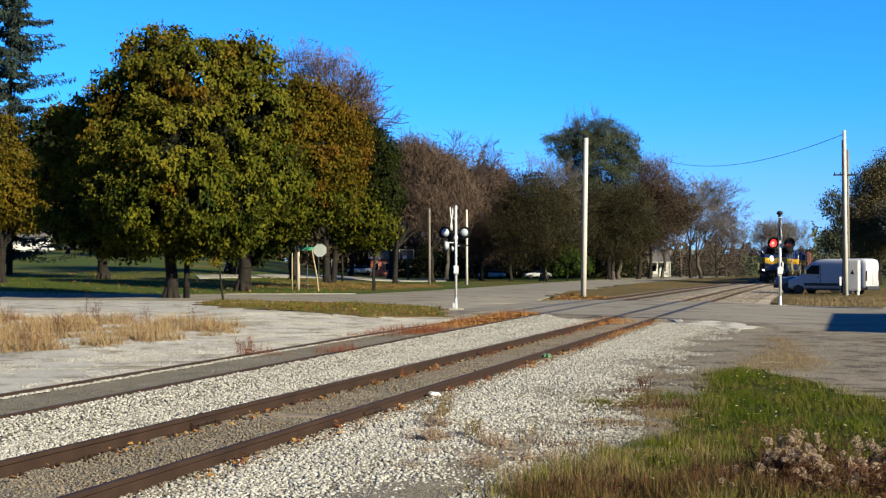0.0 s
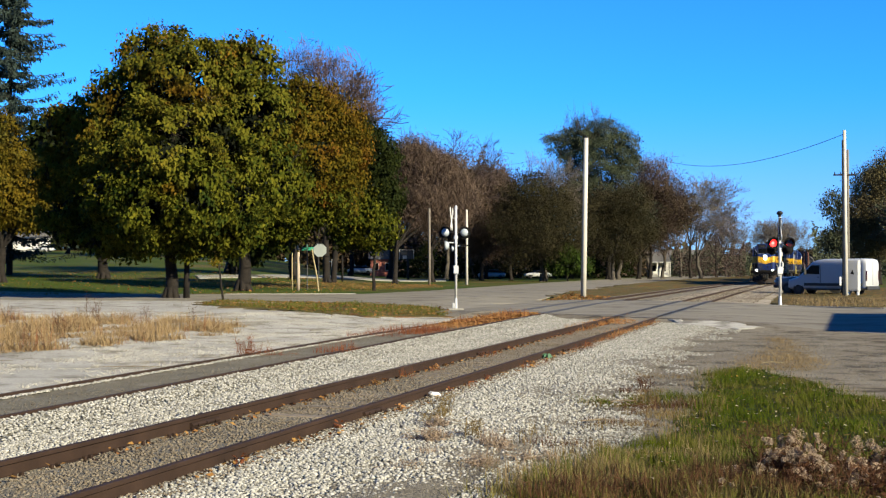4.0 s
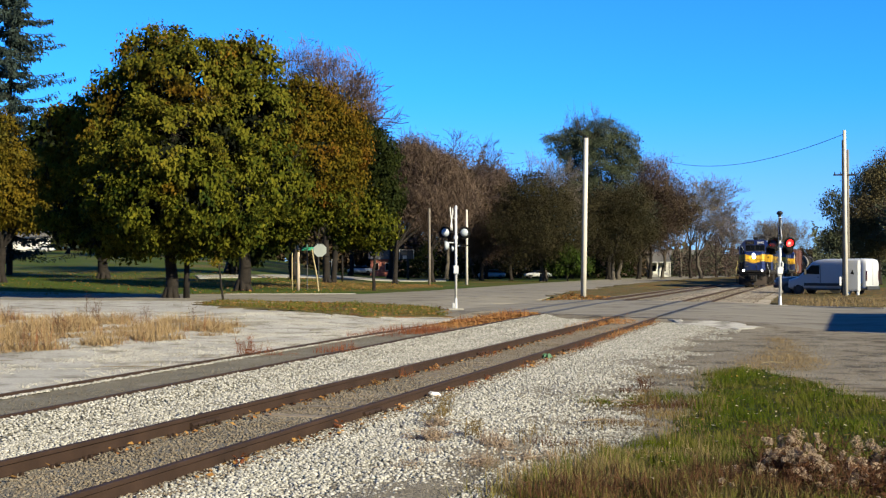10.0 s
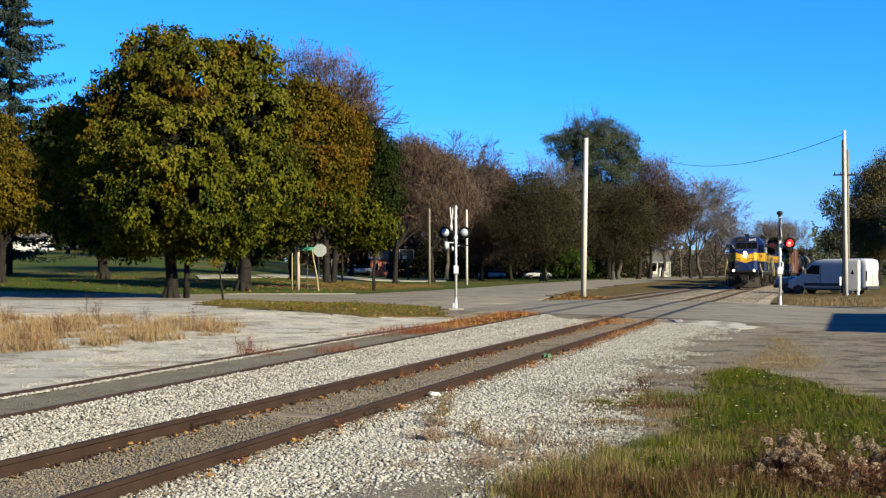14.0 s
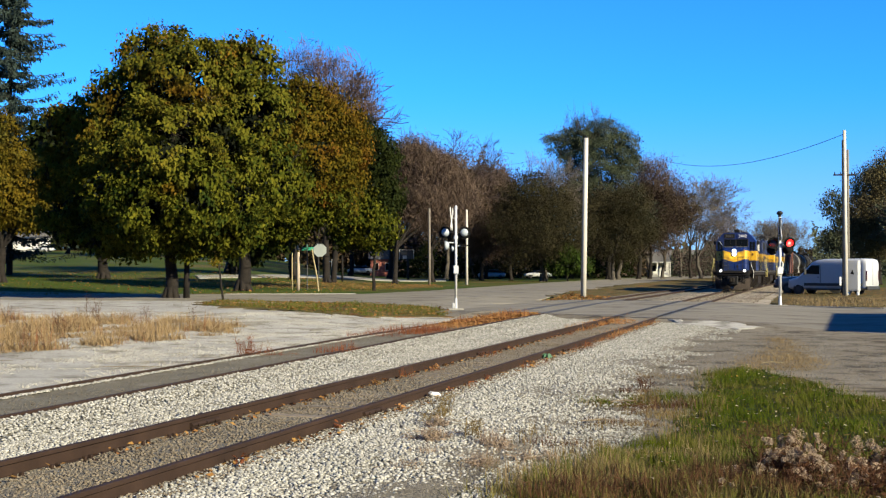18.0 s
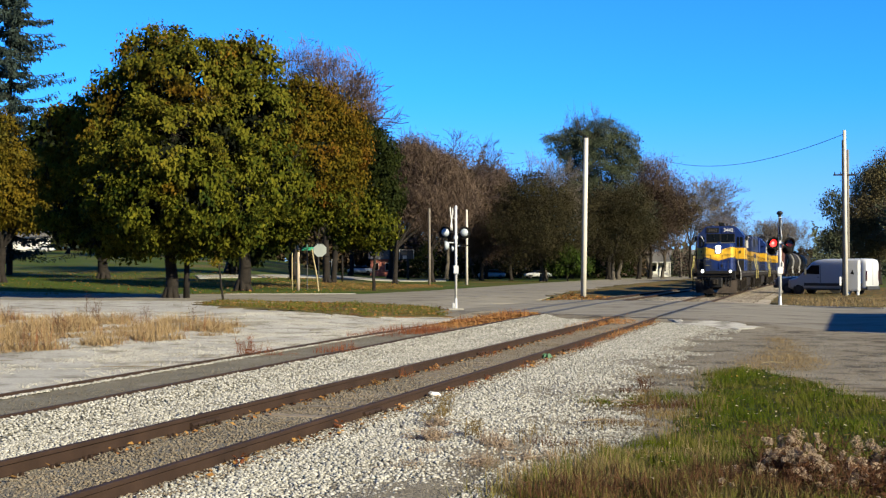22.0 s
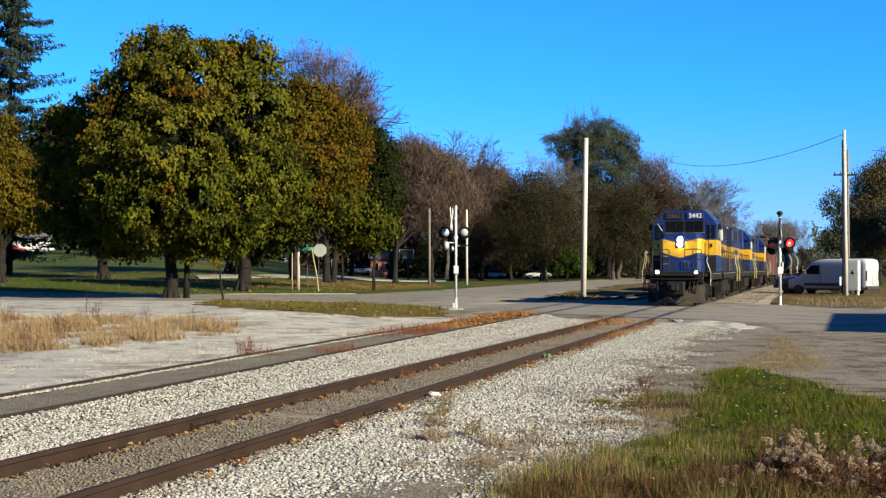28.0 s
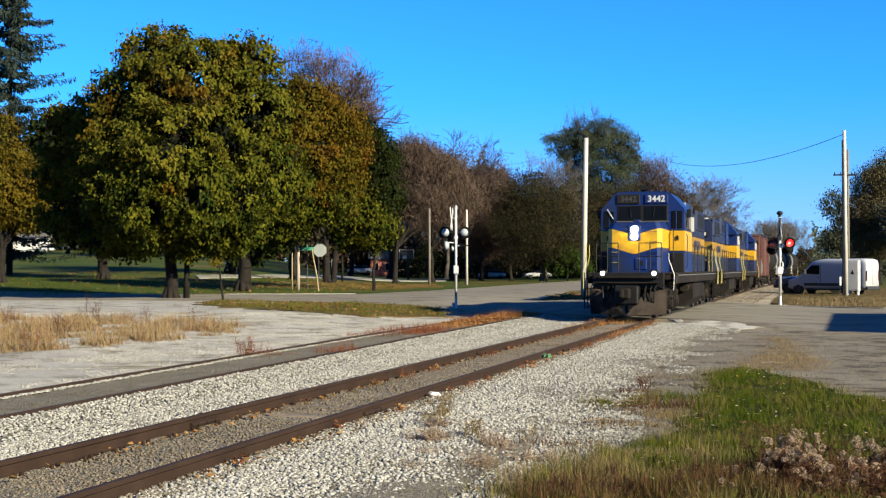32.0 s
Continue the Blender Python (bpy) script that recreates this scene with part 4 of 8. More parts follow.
leafy_tree("oak_tree", 64, at_px(1222, 216), 216, [(1196, 332, 22, 0), (1226, 342, 24, 0), (1256, 362, 22, 0), (1280, 388, 18, 0), (1232, 385, 28, 0), (1200, 375, 26, 0)],
           90, 44, 0.6, M_SPRAY, "leafless tree with a haze of grey-brown twigs", 0.25, first=0.35, spread=0.8, shape=SPRAY)
leafy_tree("oak_tree", 60, at_px(1085, 182), 182, [(1070, 375, 36, 0), (1110, 370, 36, 0), (1050, 412, 34, 0), (1095, 422, 38, -.2), (1038, 380, 26, .2), (1135, 402, 26, 0)],
           440, 110, 0.18, M_LEAF_OLIVE, "tree in thin dull olive-brown leaf", 0.32, M_BARK_PALE, first=0.3, spread=0.8, lump=0.5, inner=0.35)
leafy_tree("bush", 61, at_px(1005, 162), 162, [(985, 468, 16, 0), (1008, 462, 20, 0), (1030, 470, 14, 0), (1000, 450, 16, 0)], 420, 26, 0.22, M_LEAF_BUSH, "green leafy bush among the trunks", 0.1, spread=0.3)
leafy_tree("oak_tree", 55, at_px(1150, 201), 201, [(1150, 315, 34, 0), (1172, 350, 34, 0), (1135, 372, 38, .2), (1165, 410, 40, 0)],
           520, 44, 0.7, M_SPRAY, "leafless tree with a haze of brown twigs", 0.3, first=0.35, spread=0.9, shape=SPRAY)
leafy_tree("park_tree", 56, at_px(1555, 147), 147, [(1548, 330, 34, 0), (1590, 320, 50, 0), (1530, 375, 28, 0), (1565, 395, 48, -.3), (1538, 425, 30, 0), (1518, 405, 18, 0)],
           800, 100, 0.16, M_LEAF_TAWNY, "dense brownish green tree beside the street", 0.35, spread=0.6, lump=0.5, inner=0.35)
leafy_tree("pine_tree", 62, at_px(1502, 158), 158, [(1478, 345, 10, 0), (1462, 362, 9, 0), (1490, 360, 10, 0), (1470, 378, 9, 0), (1488, 392, 12, 0), (1472, 412, 10, 0), (1492, 425, 14, 0)],
           75, 60, 0.2, M_LEAF_DULL, "ragged evergreen with flat tufts of needles", 0.2, spread=0.42, lump=0.5, inner=0.3)
# ---- the train ----
M_BLUE = mat("engine_blue", (0.006, 0.026, 0.15), (0.009, 0.034, 0.185), scale=0.8, fine=14, grain=0.14, bump=0.08, rough=0.42, spec=0.25,
             stain=(0.02, 0.03, 0.07), stain_scale=0.5, stain_cut=0.58)
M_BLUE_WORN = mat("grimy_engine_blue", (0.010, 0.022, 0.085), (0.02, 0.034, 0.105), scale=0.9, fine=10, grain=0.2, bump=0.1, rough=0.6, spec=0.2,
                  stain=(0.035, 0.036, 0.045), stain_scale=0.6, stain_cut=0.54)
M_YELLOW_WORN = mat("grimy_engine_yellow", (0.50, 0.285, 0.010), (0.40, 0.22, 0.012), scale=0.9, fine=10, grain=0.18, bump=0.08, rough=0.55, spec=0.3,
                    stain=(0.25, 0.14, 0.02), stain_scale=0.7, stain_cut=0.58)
M_YELLOW = mat("engine_yellow", (0.95, 0.54, 0.006), (0.86, 0.47, 0.006), scale=0.8, fine=14, grain=0.1, bump=0.06, rough=0.4, spec=0.5,
               stain=(0.42, 0.23, 0.02), stain_scale=0.7, stain_cut=0.64)
M_FRAME = mat("sooty_frame", (0.012, 0.010, 0.009), (0.034, 0.027, 0.022), scale=1.2, fine=20, grain=0.3, bump=0.3, rough=0.85, spec=0.1,
              stain=(0.062, 0.047, 0.036), stain_scale=0.9, stain_cut=0.6)
M_PLOW = mat("dusty_plow", (0.048, 0.036, 0.029), (0.088, 0.068, 0.056), scale=1.4, fine=16, grain=0.25, bump=0.2, rough=0.85, spec=0.1,
             stain=(0.012, 0.010, 0.009), stain_scale=1.2, stain_cut=0.54)
M_BLACK = mat("black_paint", (0.010, 0.010, 0.011), (0.020, 0.019, 0.019), scale=1.0, fine=20, grain=0.2, bump=0.1, rough=0.6, spec=0.15)
M_WHITE = mat("white_paint", (1.0, 0.98, 0.93), (0.9, 0.88, 0.83), scale=1.5, fine=20, grain=0.06, bump=0.05, rough=0.5)
M_GRABYEL = mat("grab_yellow", (0.65, 0.55, 0.16), (0.55, 0.45, 0.12), scale=2, fine=20, grain=0.1, bump=0.05, rough=0.5)
M_STEEL = mat("wheel_steel", (0.10, 0.085, 0.075), (0.15, 0.13, 0.115), scale=2, fine=20, grain=0.2, bump=0.1, rough=0.55, metal=0.6)
M_GLASS = mat("cab_glass", (0.006, 0.007, 0.009), (0.012, 0.013, 0.015), scale=0.6, fine=3, grain=0.05, bump=0, rough=0.14, spec=0.08)
M_CARRED = mat("boxcar_red", (0.12, 0.032, 0.022), (0.165, 0.05, 0.034), scale=0.7, fine=14, grain=0.18, bump=0.15, rough=0.75,
               stain=(0.10, 0.04, 0.03), stain_scale=0.4, stain_cut=0.58)
M_TANK = mat("tank_black", (0.016, 0.015, 0.014), (0.034, 0.03, 0.028), scale=0.5, fine=12, grain=0.2, bump=0.05, rough=0.75, spec=0.12,
             stain=(0.07, 0.06, 0.052), stain_scale=0.35, stain_cut=0.6)
# pale paint; on tank ends and ledge it holds painted sunlight
M_PALEHEAD = mat("tank_pale", (0.22, 0.215, 0.20), (0.14, 0.135, 0.125), scale=0.8, fine=12, grain=0.12, bump=0.05, rough=0.55)
M_TRIMGREY = mat("dull_grey_mesh", (0.11, 0.12, 0.13), (0.16, 0.165, 0.17), scale=1.5, fine=40, grain=0.3, bump=0.4, rough=0.8, spec=0.1)
M_HEADLAMP = glow("lit_headlamp", (1.0, 0.93, 0.80), 60.0)
M_DITCH = glow("lit_ditch_lamp", (1.0, 0.95, 0.88), 26.0)


def words(text, size, material, parent, m, label="", name="lettering"):
    """Letters cut from the built-in font, as a mesh."""
    cu = bpy.data.curves.new(name, "FONT")
    cu.body, cu.size, cu.extrude = text, size, 0.004
    cu.align_x, cu.align_y = "CENTER", "CENTER"
    cu.offset = size * 0.018
    tmp = bpy.data.objects.new(name, cu)
    scene.collection.objects.link(tmp)
    me = bpy.data.meshes.new_from_object(tmp.evaluated_get(bpy.context.evaluated_depsgraph_get()))
    bpy.data.objects.remove(tmp)
    me.materials.append(material)
    ob = part(name, me, None, parent, label, at=m)
    return ob


def wheelset():
    """Axle with two flanged wheels; it turns about x."""
    sh = Shape()
    for s in (-1, 1):
        prof = [(0.685 * s, 0.545), (0.715 * s, 0.545), (0.725 * s, 0.512), (0.815 * s, 0.505), (0.825 * s, 0.42), (0.78 * s, 0.36), (0.79 * s, 0.14), (0.86 * s, 0.12)]
        n = 28
        pts = [(x, r * math.cos(2 * math.pi * k / n), r * math.sin(2 * math.pi * k / n)) for x, r in prof for k in range(n)]
        faces = [(i * n + k, i * n + (k + 1) % n, (i + 1) * n + (k + 1) % n, (i + 1) * n + k) for i in range(len(prof) - 1) for k in range(n)]
        faces += [tuple(range(n)), tuple((len(prof) - 1) * n + k for k in range(n))]
        sh.add(pts, faces)
        for k in range(4):
            a = math.pi * k / 2
            sh.box(0.79 * s - 0.01, 0.79 * s + 0.012, 0.2, 0.3, -0.05, 0.05, 0, Matrix.Rotation(a, 4, "X"))
    sh.tube([(-0.86, 0, 0), (0.86, 0, 0)], 0.085, 12)
    return sh.mesh("wheelset", M_STEEL)


WHEELSET = wheelset()
WHEELS = []          # (wheelset, rolling radius) for the motion


def truck(parent, y, axles, base, heavy):
    """A bogie: side frames, springs, journal boxes, brake gear; its wheelsets roll."""
    sh = Shape()
    half = base / 2
    for s in (-1, 1):
        x = 0.98 * s
        a, b = sorted((x - 0.07, x + 0.07))
        top = 0.78 if heavy else 0.72
        sh.box(a, b, y - half - 0.55, y + half + 0.55, top - 0.2, top, 0.03)
        for k in range(axles):
            ya = y - half + base * k / (axles - 1)
            sh.box(a - 0.06, b + 0.06, ya - 0.19, ya + 0.19, 0.36, 0.72, 0.03)
            sh.tube([(x, ya, 0.5), (x + 0.15 * s, ya, 0.5)], 0.14, 10)
            if k < axles - 1:
                ym = ya + base / (axles - 1) / 2
                for o in (-0.13, 0.13):
                    sh.tube([(x, ym + o, 0.28), (x, ym + o, 0.68)], 0.085, 8)
                sh.box(a - 0.02, b + 0.02, ym - 0.32, ym + 0.32, 0.2, 0.3, 0.03)
                if heavy:
                    sh.tube([(x + 0.12 * s, ym - 0.3, 0.86), (x + 0.12 * s, ym + 0.3, 0.86)], 0.11, 10)
        sh.box(a, b, y - 0.35, y + 0.35, top, top + 0.22, 0.03)
    sh.box(-0.9, 0.9, y - 0.3, y + 0.3, 0.55, 0.95, 0.04)
    part("truck_frame", sh, M_FRAME, parent)
    for k in range(axles):
        ya = y - half + base * k / (axles - 1)
        w = part("wheelset", WHEELSET, None, parent, at=pose(0, ya, 0.508))
        WHEELS.append(w)


def coupler(parent, y, way):
    sh = Shape()
    sh.box(-0.1, 0.1, min(y, y - 0.7 * way), max(y, y - 0.7 * way), 0.74, 0.98, 0.03)
    sh.box(-0.17, 0.15, min(y + 0.02 * way, y - 0.28 * way), max(y + 0.02 * way, y - 0.28 * way), 0.66, 1.04, 0.06)
    sh.box(0.02, 0.2, min(y + 0.1 * way, y - 0.1 * way), max(y + 0.1 * way, y - 0.1 * way), 0.7, 1.0, 0.05)
    part("coupler", sh, M_FRAME, parent)


def rail_posts(parent, x, ys, z0, z1, material):
    sh = Shape()
    for y in ys:
        sh.tube([(x, y, z0), (x, y, z1)], 0.02, 6)
    sh.tube([(x, ys[0], z1), (x, ys[-1], z1)], 0.02, 6)
    sh.tube([(x, ys[0], (z0 + z1) / 2), (x, ys[-1], (z0 + z1) / 2)], 0.015, 6)
    part("handrail", sh, material, parent)


def locomotive(lead, label):
    """A six-axle road engine, 21 m long: plow, porch, low nose, cab, long hood with fans, tanks and two bogies. It faces +y; y = 0 at its coupler."""
    th = thing("locomotive", pose(0, 0, 0), label, "locomotive", "engines of the train")
    DECK = 1.55
    # frame and deck
    part("deck", Shape().box(-1.52, 1.52, -19.4, -1.58, DECK - 0.06, DECK, 0.02), M_FRAME, th)
    for ya, yb in ((-1.58, -0.85), (-20.1, -19.4)):
        part("porch", Shape().box(-1.14, 1.14, ya, yb, DECK - 0.06, DECK, 0.02), M_FRAME, th)
    part("side_sill", Shape().box(-1.5, 1.5, -19.4, -1.58, DECK - 0.38, DECK - 0.065, 0.03), M_FRAME, th)
    for s in (-1, 1):
        part("sill_stripe", Shape().box(*sorted((1.5 * s, 1.512 * s)), -18.9, -2.2, DECK - 0.108, DECK - 0.072), M_PALEHEAD, th, "pale stripe along the sill")
    part("underframe", Shape().box(-1.0, 1.0, -19.8, -1.0, 0.95, DECK - 0.38, 0.04), M_FRAME, th)
    tank = Shape().prism([(-1.45, 1.1), (-1.45, 0.55), (-1.1, 0.22), (1.1, 0.22), (1.45, 0.55), (1.45, 1.1)], -13.0, -8.2)
    part("fuel_tank", tank, M_FRAME, th)
    sh = Shape()
    for s in (-1, 1):
        sh.tube([(1.15 * s, -13.9, 0.95), (1.15 * s, -7.6, 0.95)], 0.16, 10)
    part("air_reservoir", sh, M_FRAME, th)
    for yt in (-3.86, -17.12):
        truck(th, yt, 3, 4.1, True)
    # ends: plate, plow, steps, couplers
    for way, y0 in ((1, 0.0), (-1, -20.98)):
        def Y(a):
            return y0 - a * way
        sh = Shape().box(-1.2, 1.2, *sorted((Y(0.8), Y(0.92))), 0.98, DECK, 0.02)
        part("end_plate", sh, M_BLACK, th)
        # solid black box painting the dark of the recess around the drawbar
        part("drawbar_pocket", Shape().box(-0.40, 0.40, *sorted((Y(0.32), Y(0.9))), 0.48, 1.12, 0.05), M_BLACK, th)
        sh = Shape().tube([(-1.25, Y(0.74), 1.05), (-1.15, Y(0.66), 1.22), (-0.25, Y(0.62), 1.2), (0.25, Y(0.62), 1.2), (1.15, Y(0.66), 1.22), (1.25, Y(0.74), 1.05)], 0.022, 6)
        part("cut_lever", sh, M_FRAME, th)
        part("anticlimber", Shape().box(-1.0, 1.0, *sorted((Y(0.66), Y(0.84))), DECK - 0.2, DECK - 0.12, 0.02).box(-1.0, 1.0, *sorted((Y(0.68), Y(0.84))), DECK - 0.38, DECK - 0.31, 0.02), M_FRAME, th)
        if way == 1:
            sh = Shape()
            for s in (-1, 1):
                sh.add([(0, Y(0.28), 0.12), (1.26 * s, Y(0.72), 0.16), (1.32 * s, Y(0.82), 1.02), (0.55 * s, Y(0.62), 0.84),
                        (0, Y(0.34), 0.12), (1.26 * s, Y(0.78), 0.16), (1.32 * s, Y(0.88), 1.02), (0.55 * s, Y(0.68), 0.84)],
                       [(0, 1, 2, 3), (4, 7, 6, 5), (0, 4, 5, 1), (1, 5, 6, 2), (2, 6, 7, 3), (3, 7, 4, 0)])
            part("plow", sh, M_PLOW, th, "dusty grey-brown snow plow")
        else:
            part("pilot", Shape().box(-1.26, 1.26, *sorted((Y(0.72), Y(0.8))), 0.25, 0.95, 0.02), M_FRAME, th)
        coupler(th, Y(0.0), way)
        for x in (-0.95, -0.8, -0.62, 0.5, 0.66, 0.85):
            sh = Shape().tube([(x, Y(0.78), 1.12), (x * 0.97, Y(0.55), 0.95), (x * 0.93, Y(0.55), 0.62), (x * 0.9, Y(0.7), 0.5)], 0.028, 6)
            part("air_hose", sh, M_BLACK, th)
        for s in (-1, 1):
            sh = Shape()
            for k in range(4):
                z = 0.38 + 0.32 * k
                sh.box(*sorted((1.14 * s, 1.5 * s)), *sorted((Y(0.98), Y(1.48 + 0.02 * k))), z - 0.02, z + 0.01)
            sh.box(*sorted((1.49 * s, 1.52 * s)), *sorted((Y(0.92), Y(0.97))), 0.3, DECK)
            sh.box(*sorted((1.49 * s, 1.52 * s)), *sorted((Y(1.5), Y(1.55))), 0.3, DECK)
            part("step_ladder", sh, M_FRAME, th)
        for s in (-1, 1):
            sh = Shape()
            pale = way == 1 and s == -1
            bright = M_WHITE if pale else M_GRABYEL
            for a in ((0.93,) if pale else (0.93, 1.53)):
                sh.tube([(1.50 * s, Y(a), 0.95), (1.52 * s, Y(a), 1.5), (1.34 * s, Y(a), 2.0), (1.34 * s, Y(a), 2.2)] if pale else
                        [(1.54 * s, Y(a), 0.95), (1.56 * s, Y(a), 1.6), (1.44 * s, Y(a), 2.1), (1.44 * s, Y(a), 2.5)], 0.016, 7)
            part("grab_iron", sh, bright, th, "pale painted step grab iron")
        for s in (-1, 1):
            sh = Shape()
            for x in (0.35, 0.72, 1.1):
                sh.tube([(x * s, Y(0.92), DECK), (x * s, Y(0.92), 2.55)], 0.02, 6)
            for z in (2.1, 2.55):
                sh.tube([(1.1 * s, Y(0.92), z), (0.35 * s, Y(0.92), z)], 0.018, 6)
            part("end_railing", sh, M_BLACK if way == 1 else M_GRABYEL, th)
    for s in (-1, 1):
        rail_posts(th, 1.46 * s, [-7.2 - 1.55 * k for k in range(8)], DECK, 2.6, M_BLACK)
    # nose: blue below, yellow band, blue top with chamfers
    def hull(z0, z1, x0, x1, y0, y1, f=0.12):
        """A body slice with cut front corners."""
        return Shape().add([(x, y, z) for z, w in ((z0, 0), (z1, 0)) for x, y in ((-x0, y1), (-x0, y0 - f), (-x0 + f, y0), (x0 - f, y0), (x0, y0 - f), (x0, y1))],
                           [(0, 1, 2, 3, 4, 5), (6, 11, 10, 9, 8, 7)] + [(k, 6 + k, 6 + (k + 1) % 6, (k + 1) % 6) for k in range(6)])
    NX, NY0, NY1 = 0.94, -2.35, -4.45
    BAND0, BAND1 = 2.32, 3.06          # the yellow band's height along the engine
    part("nose_lower", hull(DECK, 2.2, NX, NX, NY0, NY1, 0.16), M_BLUE, th)
    part("nose_band", hull(2.2, 3.08, NX + .004, NX + .004, NY0 + .004, NY1, 0.16), M_YELLOW, th, "bright yellow band")
    # the nose top slopes back a little, with cut edges
    sh = Shape().add([(-NX, NY0 - 0.16, 3.08), (-NX + 0.16, NY0, 3.08), (NX - 0.16, NY0, 3.08), (NX, NY0 - 0.16, 3.08), (NX, NY1, 3.08), (-NX, NY1, 3.08),
                      (-NX + 0.1, NY0 - 0.24, 3.3), (-NX + 0.24, NY0 - 0.1, 3.3), (NX - 0.24, NY0 - 0.1, 3.3), (NX - 0.1, NY0 - 0.24, 3.3), (NX - 0.1, NY1, 3.38), (-NX + 0.1, NY1, 3.38)],
                     [(k, (k + 1) % 6, 6 + (k + 1) % 6, 6 + k) for k in range(6)] + [(6, 7, 8, 9, 10, 11), (5, 4, 3, 2, 1, 0)])
    part("nose_top", sh, M_BLUE, th)
    y = NY0 + 0.012
    W = NX - 0.16
    for s in (-1, 1):
        # the blue sweeps over the band's top and bottom edges, so that it dips to a point
        for name, tri in (("band_sweep", ((0, 3.08), (W * s, 3.081), (0, 2.86))), ("band_sweep", ((0.06 * s, 2.2), (W * s, 2.2), (W * s, 2.42)))):
            sh = Shape().add([(x, q, z) for q in (y, y - .02) for x, z in tri], [(0, 1, 2), (3, 5, 4), (0, 3, 4, 1), (1, 4, 5, 2), (2, 5, 3, 0)])
            part(name, sh, M_BLUE, th)
        cut = [(W * s, NY0 + 0.012), ((NX + 0.012) * s, NY0 - 0.16), ((NX - 0.02) * s, NY0 - 0.18), (W * s, NY0 - 0.02)]
        part("band_sweep", Shape().add([(x, q, z) for z in (2.2, 2.42) for x, q in cut], [(0, 1, 2, 3), (7, 6, 5, 4)] + [(k, 4 + k, 4 + (k + 1) % 4, (k + 1) % 4) for k in range(4)]), M_BLUE, th)
        sh = Shape().box(*sorted((NX * s, (NX + 0.008) * s)), NY1, NY0 - 0.16, 2.2, 2.42)
        part("band_sweep", sh, M_BLUE, th)
    sh = Shape().box(-0.22, 0.22, NY0 - 0.05, NY0 + 0.03, 2.64, 3.22, 0.05)
    part("headlight_housing", sh, M_BLUE, th)
    for k in (-1, 1):
        lamp = Shape().tube([(0, NY0 + 0.028, 2.93 + 0.12 * k), (0, NY0 + 0.075, 2.93 + 0.12 * k)], 0.115, 18)
        part("headlight", lamp, M_HEADLAMP if lead else M_GLASS, th, "lit round headlight" if lead else "")
    sh = Shape().box(-0.42, -0.02, NY0 - .01, NY0 + 0.035, DECK + 0.1, 2.05, 0.02)
    part("nose_door", sh, M_BLUE, th)
    sh = Shape().box(-0.30, -0.16, NY0 + 0.03, NY0 + 0.05, 1.8, 1.95)
    part("door_latch", sh, M_BLACK, th)
    for s in (-1, 1):
        b = Shape().box(*sorted((0.73 * s, 1.0 * s)), -1.05, -0.82, DECK - 0.16, DECK + 0.1, 0.03)
        box = part("ditch_light", b, M_BLACK, th)
        lens = Shape().tube([(0.865 * s, -0.815, DECK - 0.03), (0.865 * s, -0.79, DECK - 0.03)], 0.066, 14)
        part("lens", lens, M_DITCH if lead else M_GLASS, box, "lit ditch light" if lead else "")
    # cab
    CY0, CY1, CX = -4.45, -6.95, 1.53
    part("cab_lower", Shape().box(-CX, CX, CY1, CY0, DECK, BAND0, 0.02), M_BLUE, th)
    part("cab_band", Shape().box(-CX - .004, CX + .004, CY1, CY0 + .004, BAND0, BAND1, 0.02), M_YELLOW, th, "bright yellow band")
    part("cab_upper", Shape().box(-CX, CX, CY1, CY0, BAND1, 3.72, 0.02), M_BLUE, th)
    roof = Shape().prism([(-CX, 3.72), (CX, 3.72), (CX - 0.03, 3.86), (1.02, 4.42), (0.86, 4.5), (-0.86, 4.5), (-1.02, 4.42), (-CX + 0.03, 3.86)], CY1 - 0.15, CY0)
    part("cab_roof", roof, M_BLUE, th)
    yc = CY0 + 0.004
    part("windshield_band", Shape().box(-0.93, 0.93, CY0 - .05, yc + 0.014, 3.42, 4.0, 0.02), M_BLACK, th)
    for s in (-1, 1):
        part("windshield", Shape().box(*sorted((0.06 * s, 0.86 * s)), yc + .01, yc + 0.026, 3.46, 3.96, 0.01), M_GLASS, th)
        part("front_window", Shape().box(*sorted((1.04 * s, 1.43 * s)), yc - .02, yc + 0.016, 3.14, 3.78, 0.02), M_GLASS, th)
        sh = Shape().tube([(0.45 * s, yc + .05, 3.94), (0.40 * s, yc + .05, 3.56)], 0.012, 5)
        part("wiper", sh, M_BLACK, th)
        part("window_post", Shape().box(*sorted((1.2 * s, 1.23 * s)), yc, yc + 0.022, 3.12, 3.76, 0.004), M_BLUE, th)
        # side windows with an awning
        for k, (ya, yb) in enumerate(((-4.75, -5.5), (-5.75, -6.5))):
            part("side_window", Shape().box(*sorted((CX * s * 0.98, (CX + 0.015) * s)), yb, ya, 3.14, 3.66, 0.02), M_GLASS, th)
        part("wind_deflector", Shape().box(*sorted((CX * s, (CX + 0.12) * s)), -6.62, -6.58, 3.08, 3.62, 0.01), M_WHITE, th, "cream wind deflector beside the cab window")
        part("cab_door", Shape().box(*sorted((CX * s * 0.98, (CX + 0.012) * s)), -6.42, -5.82, DECK + 0.02, BAND0 - 0.02, 0.02), M_BLUE, th)
    # flat black panels paint the darkness of the open stepwells
    for s in (-1, 1):
        part("stepwell", Shape().box(*sorted((1.02 * s, 1.5 * s)), CY0 - 0.02, CY0 + 0.03, DECK, 2.26, 0.02), M_BLACK, th)
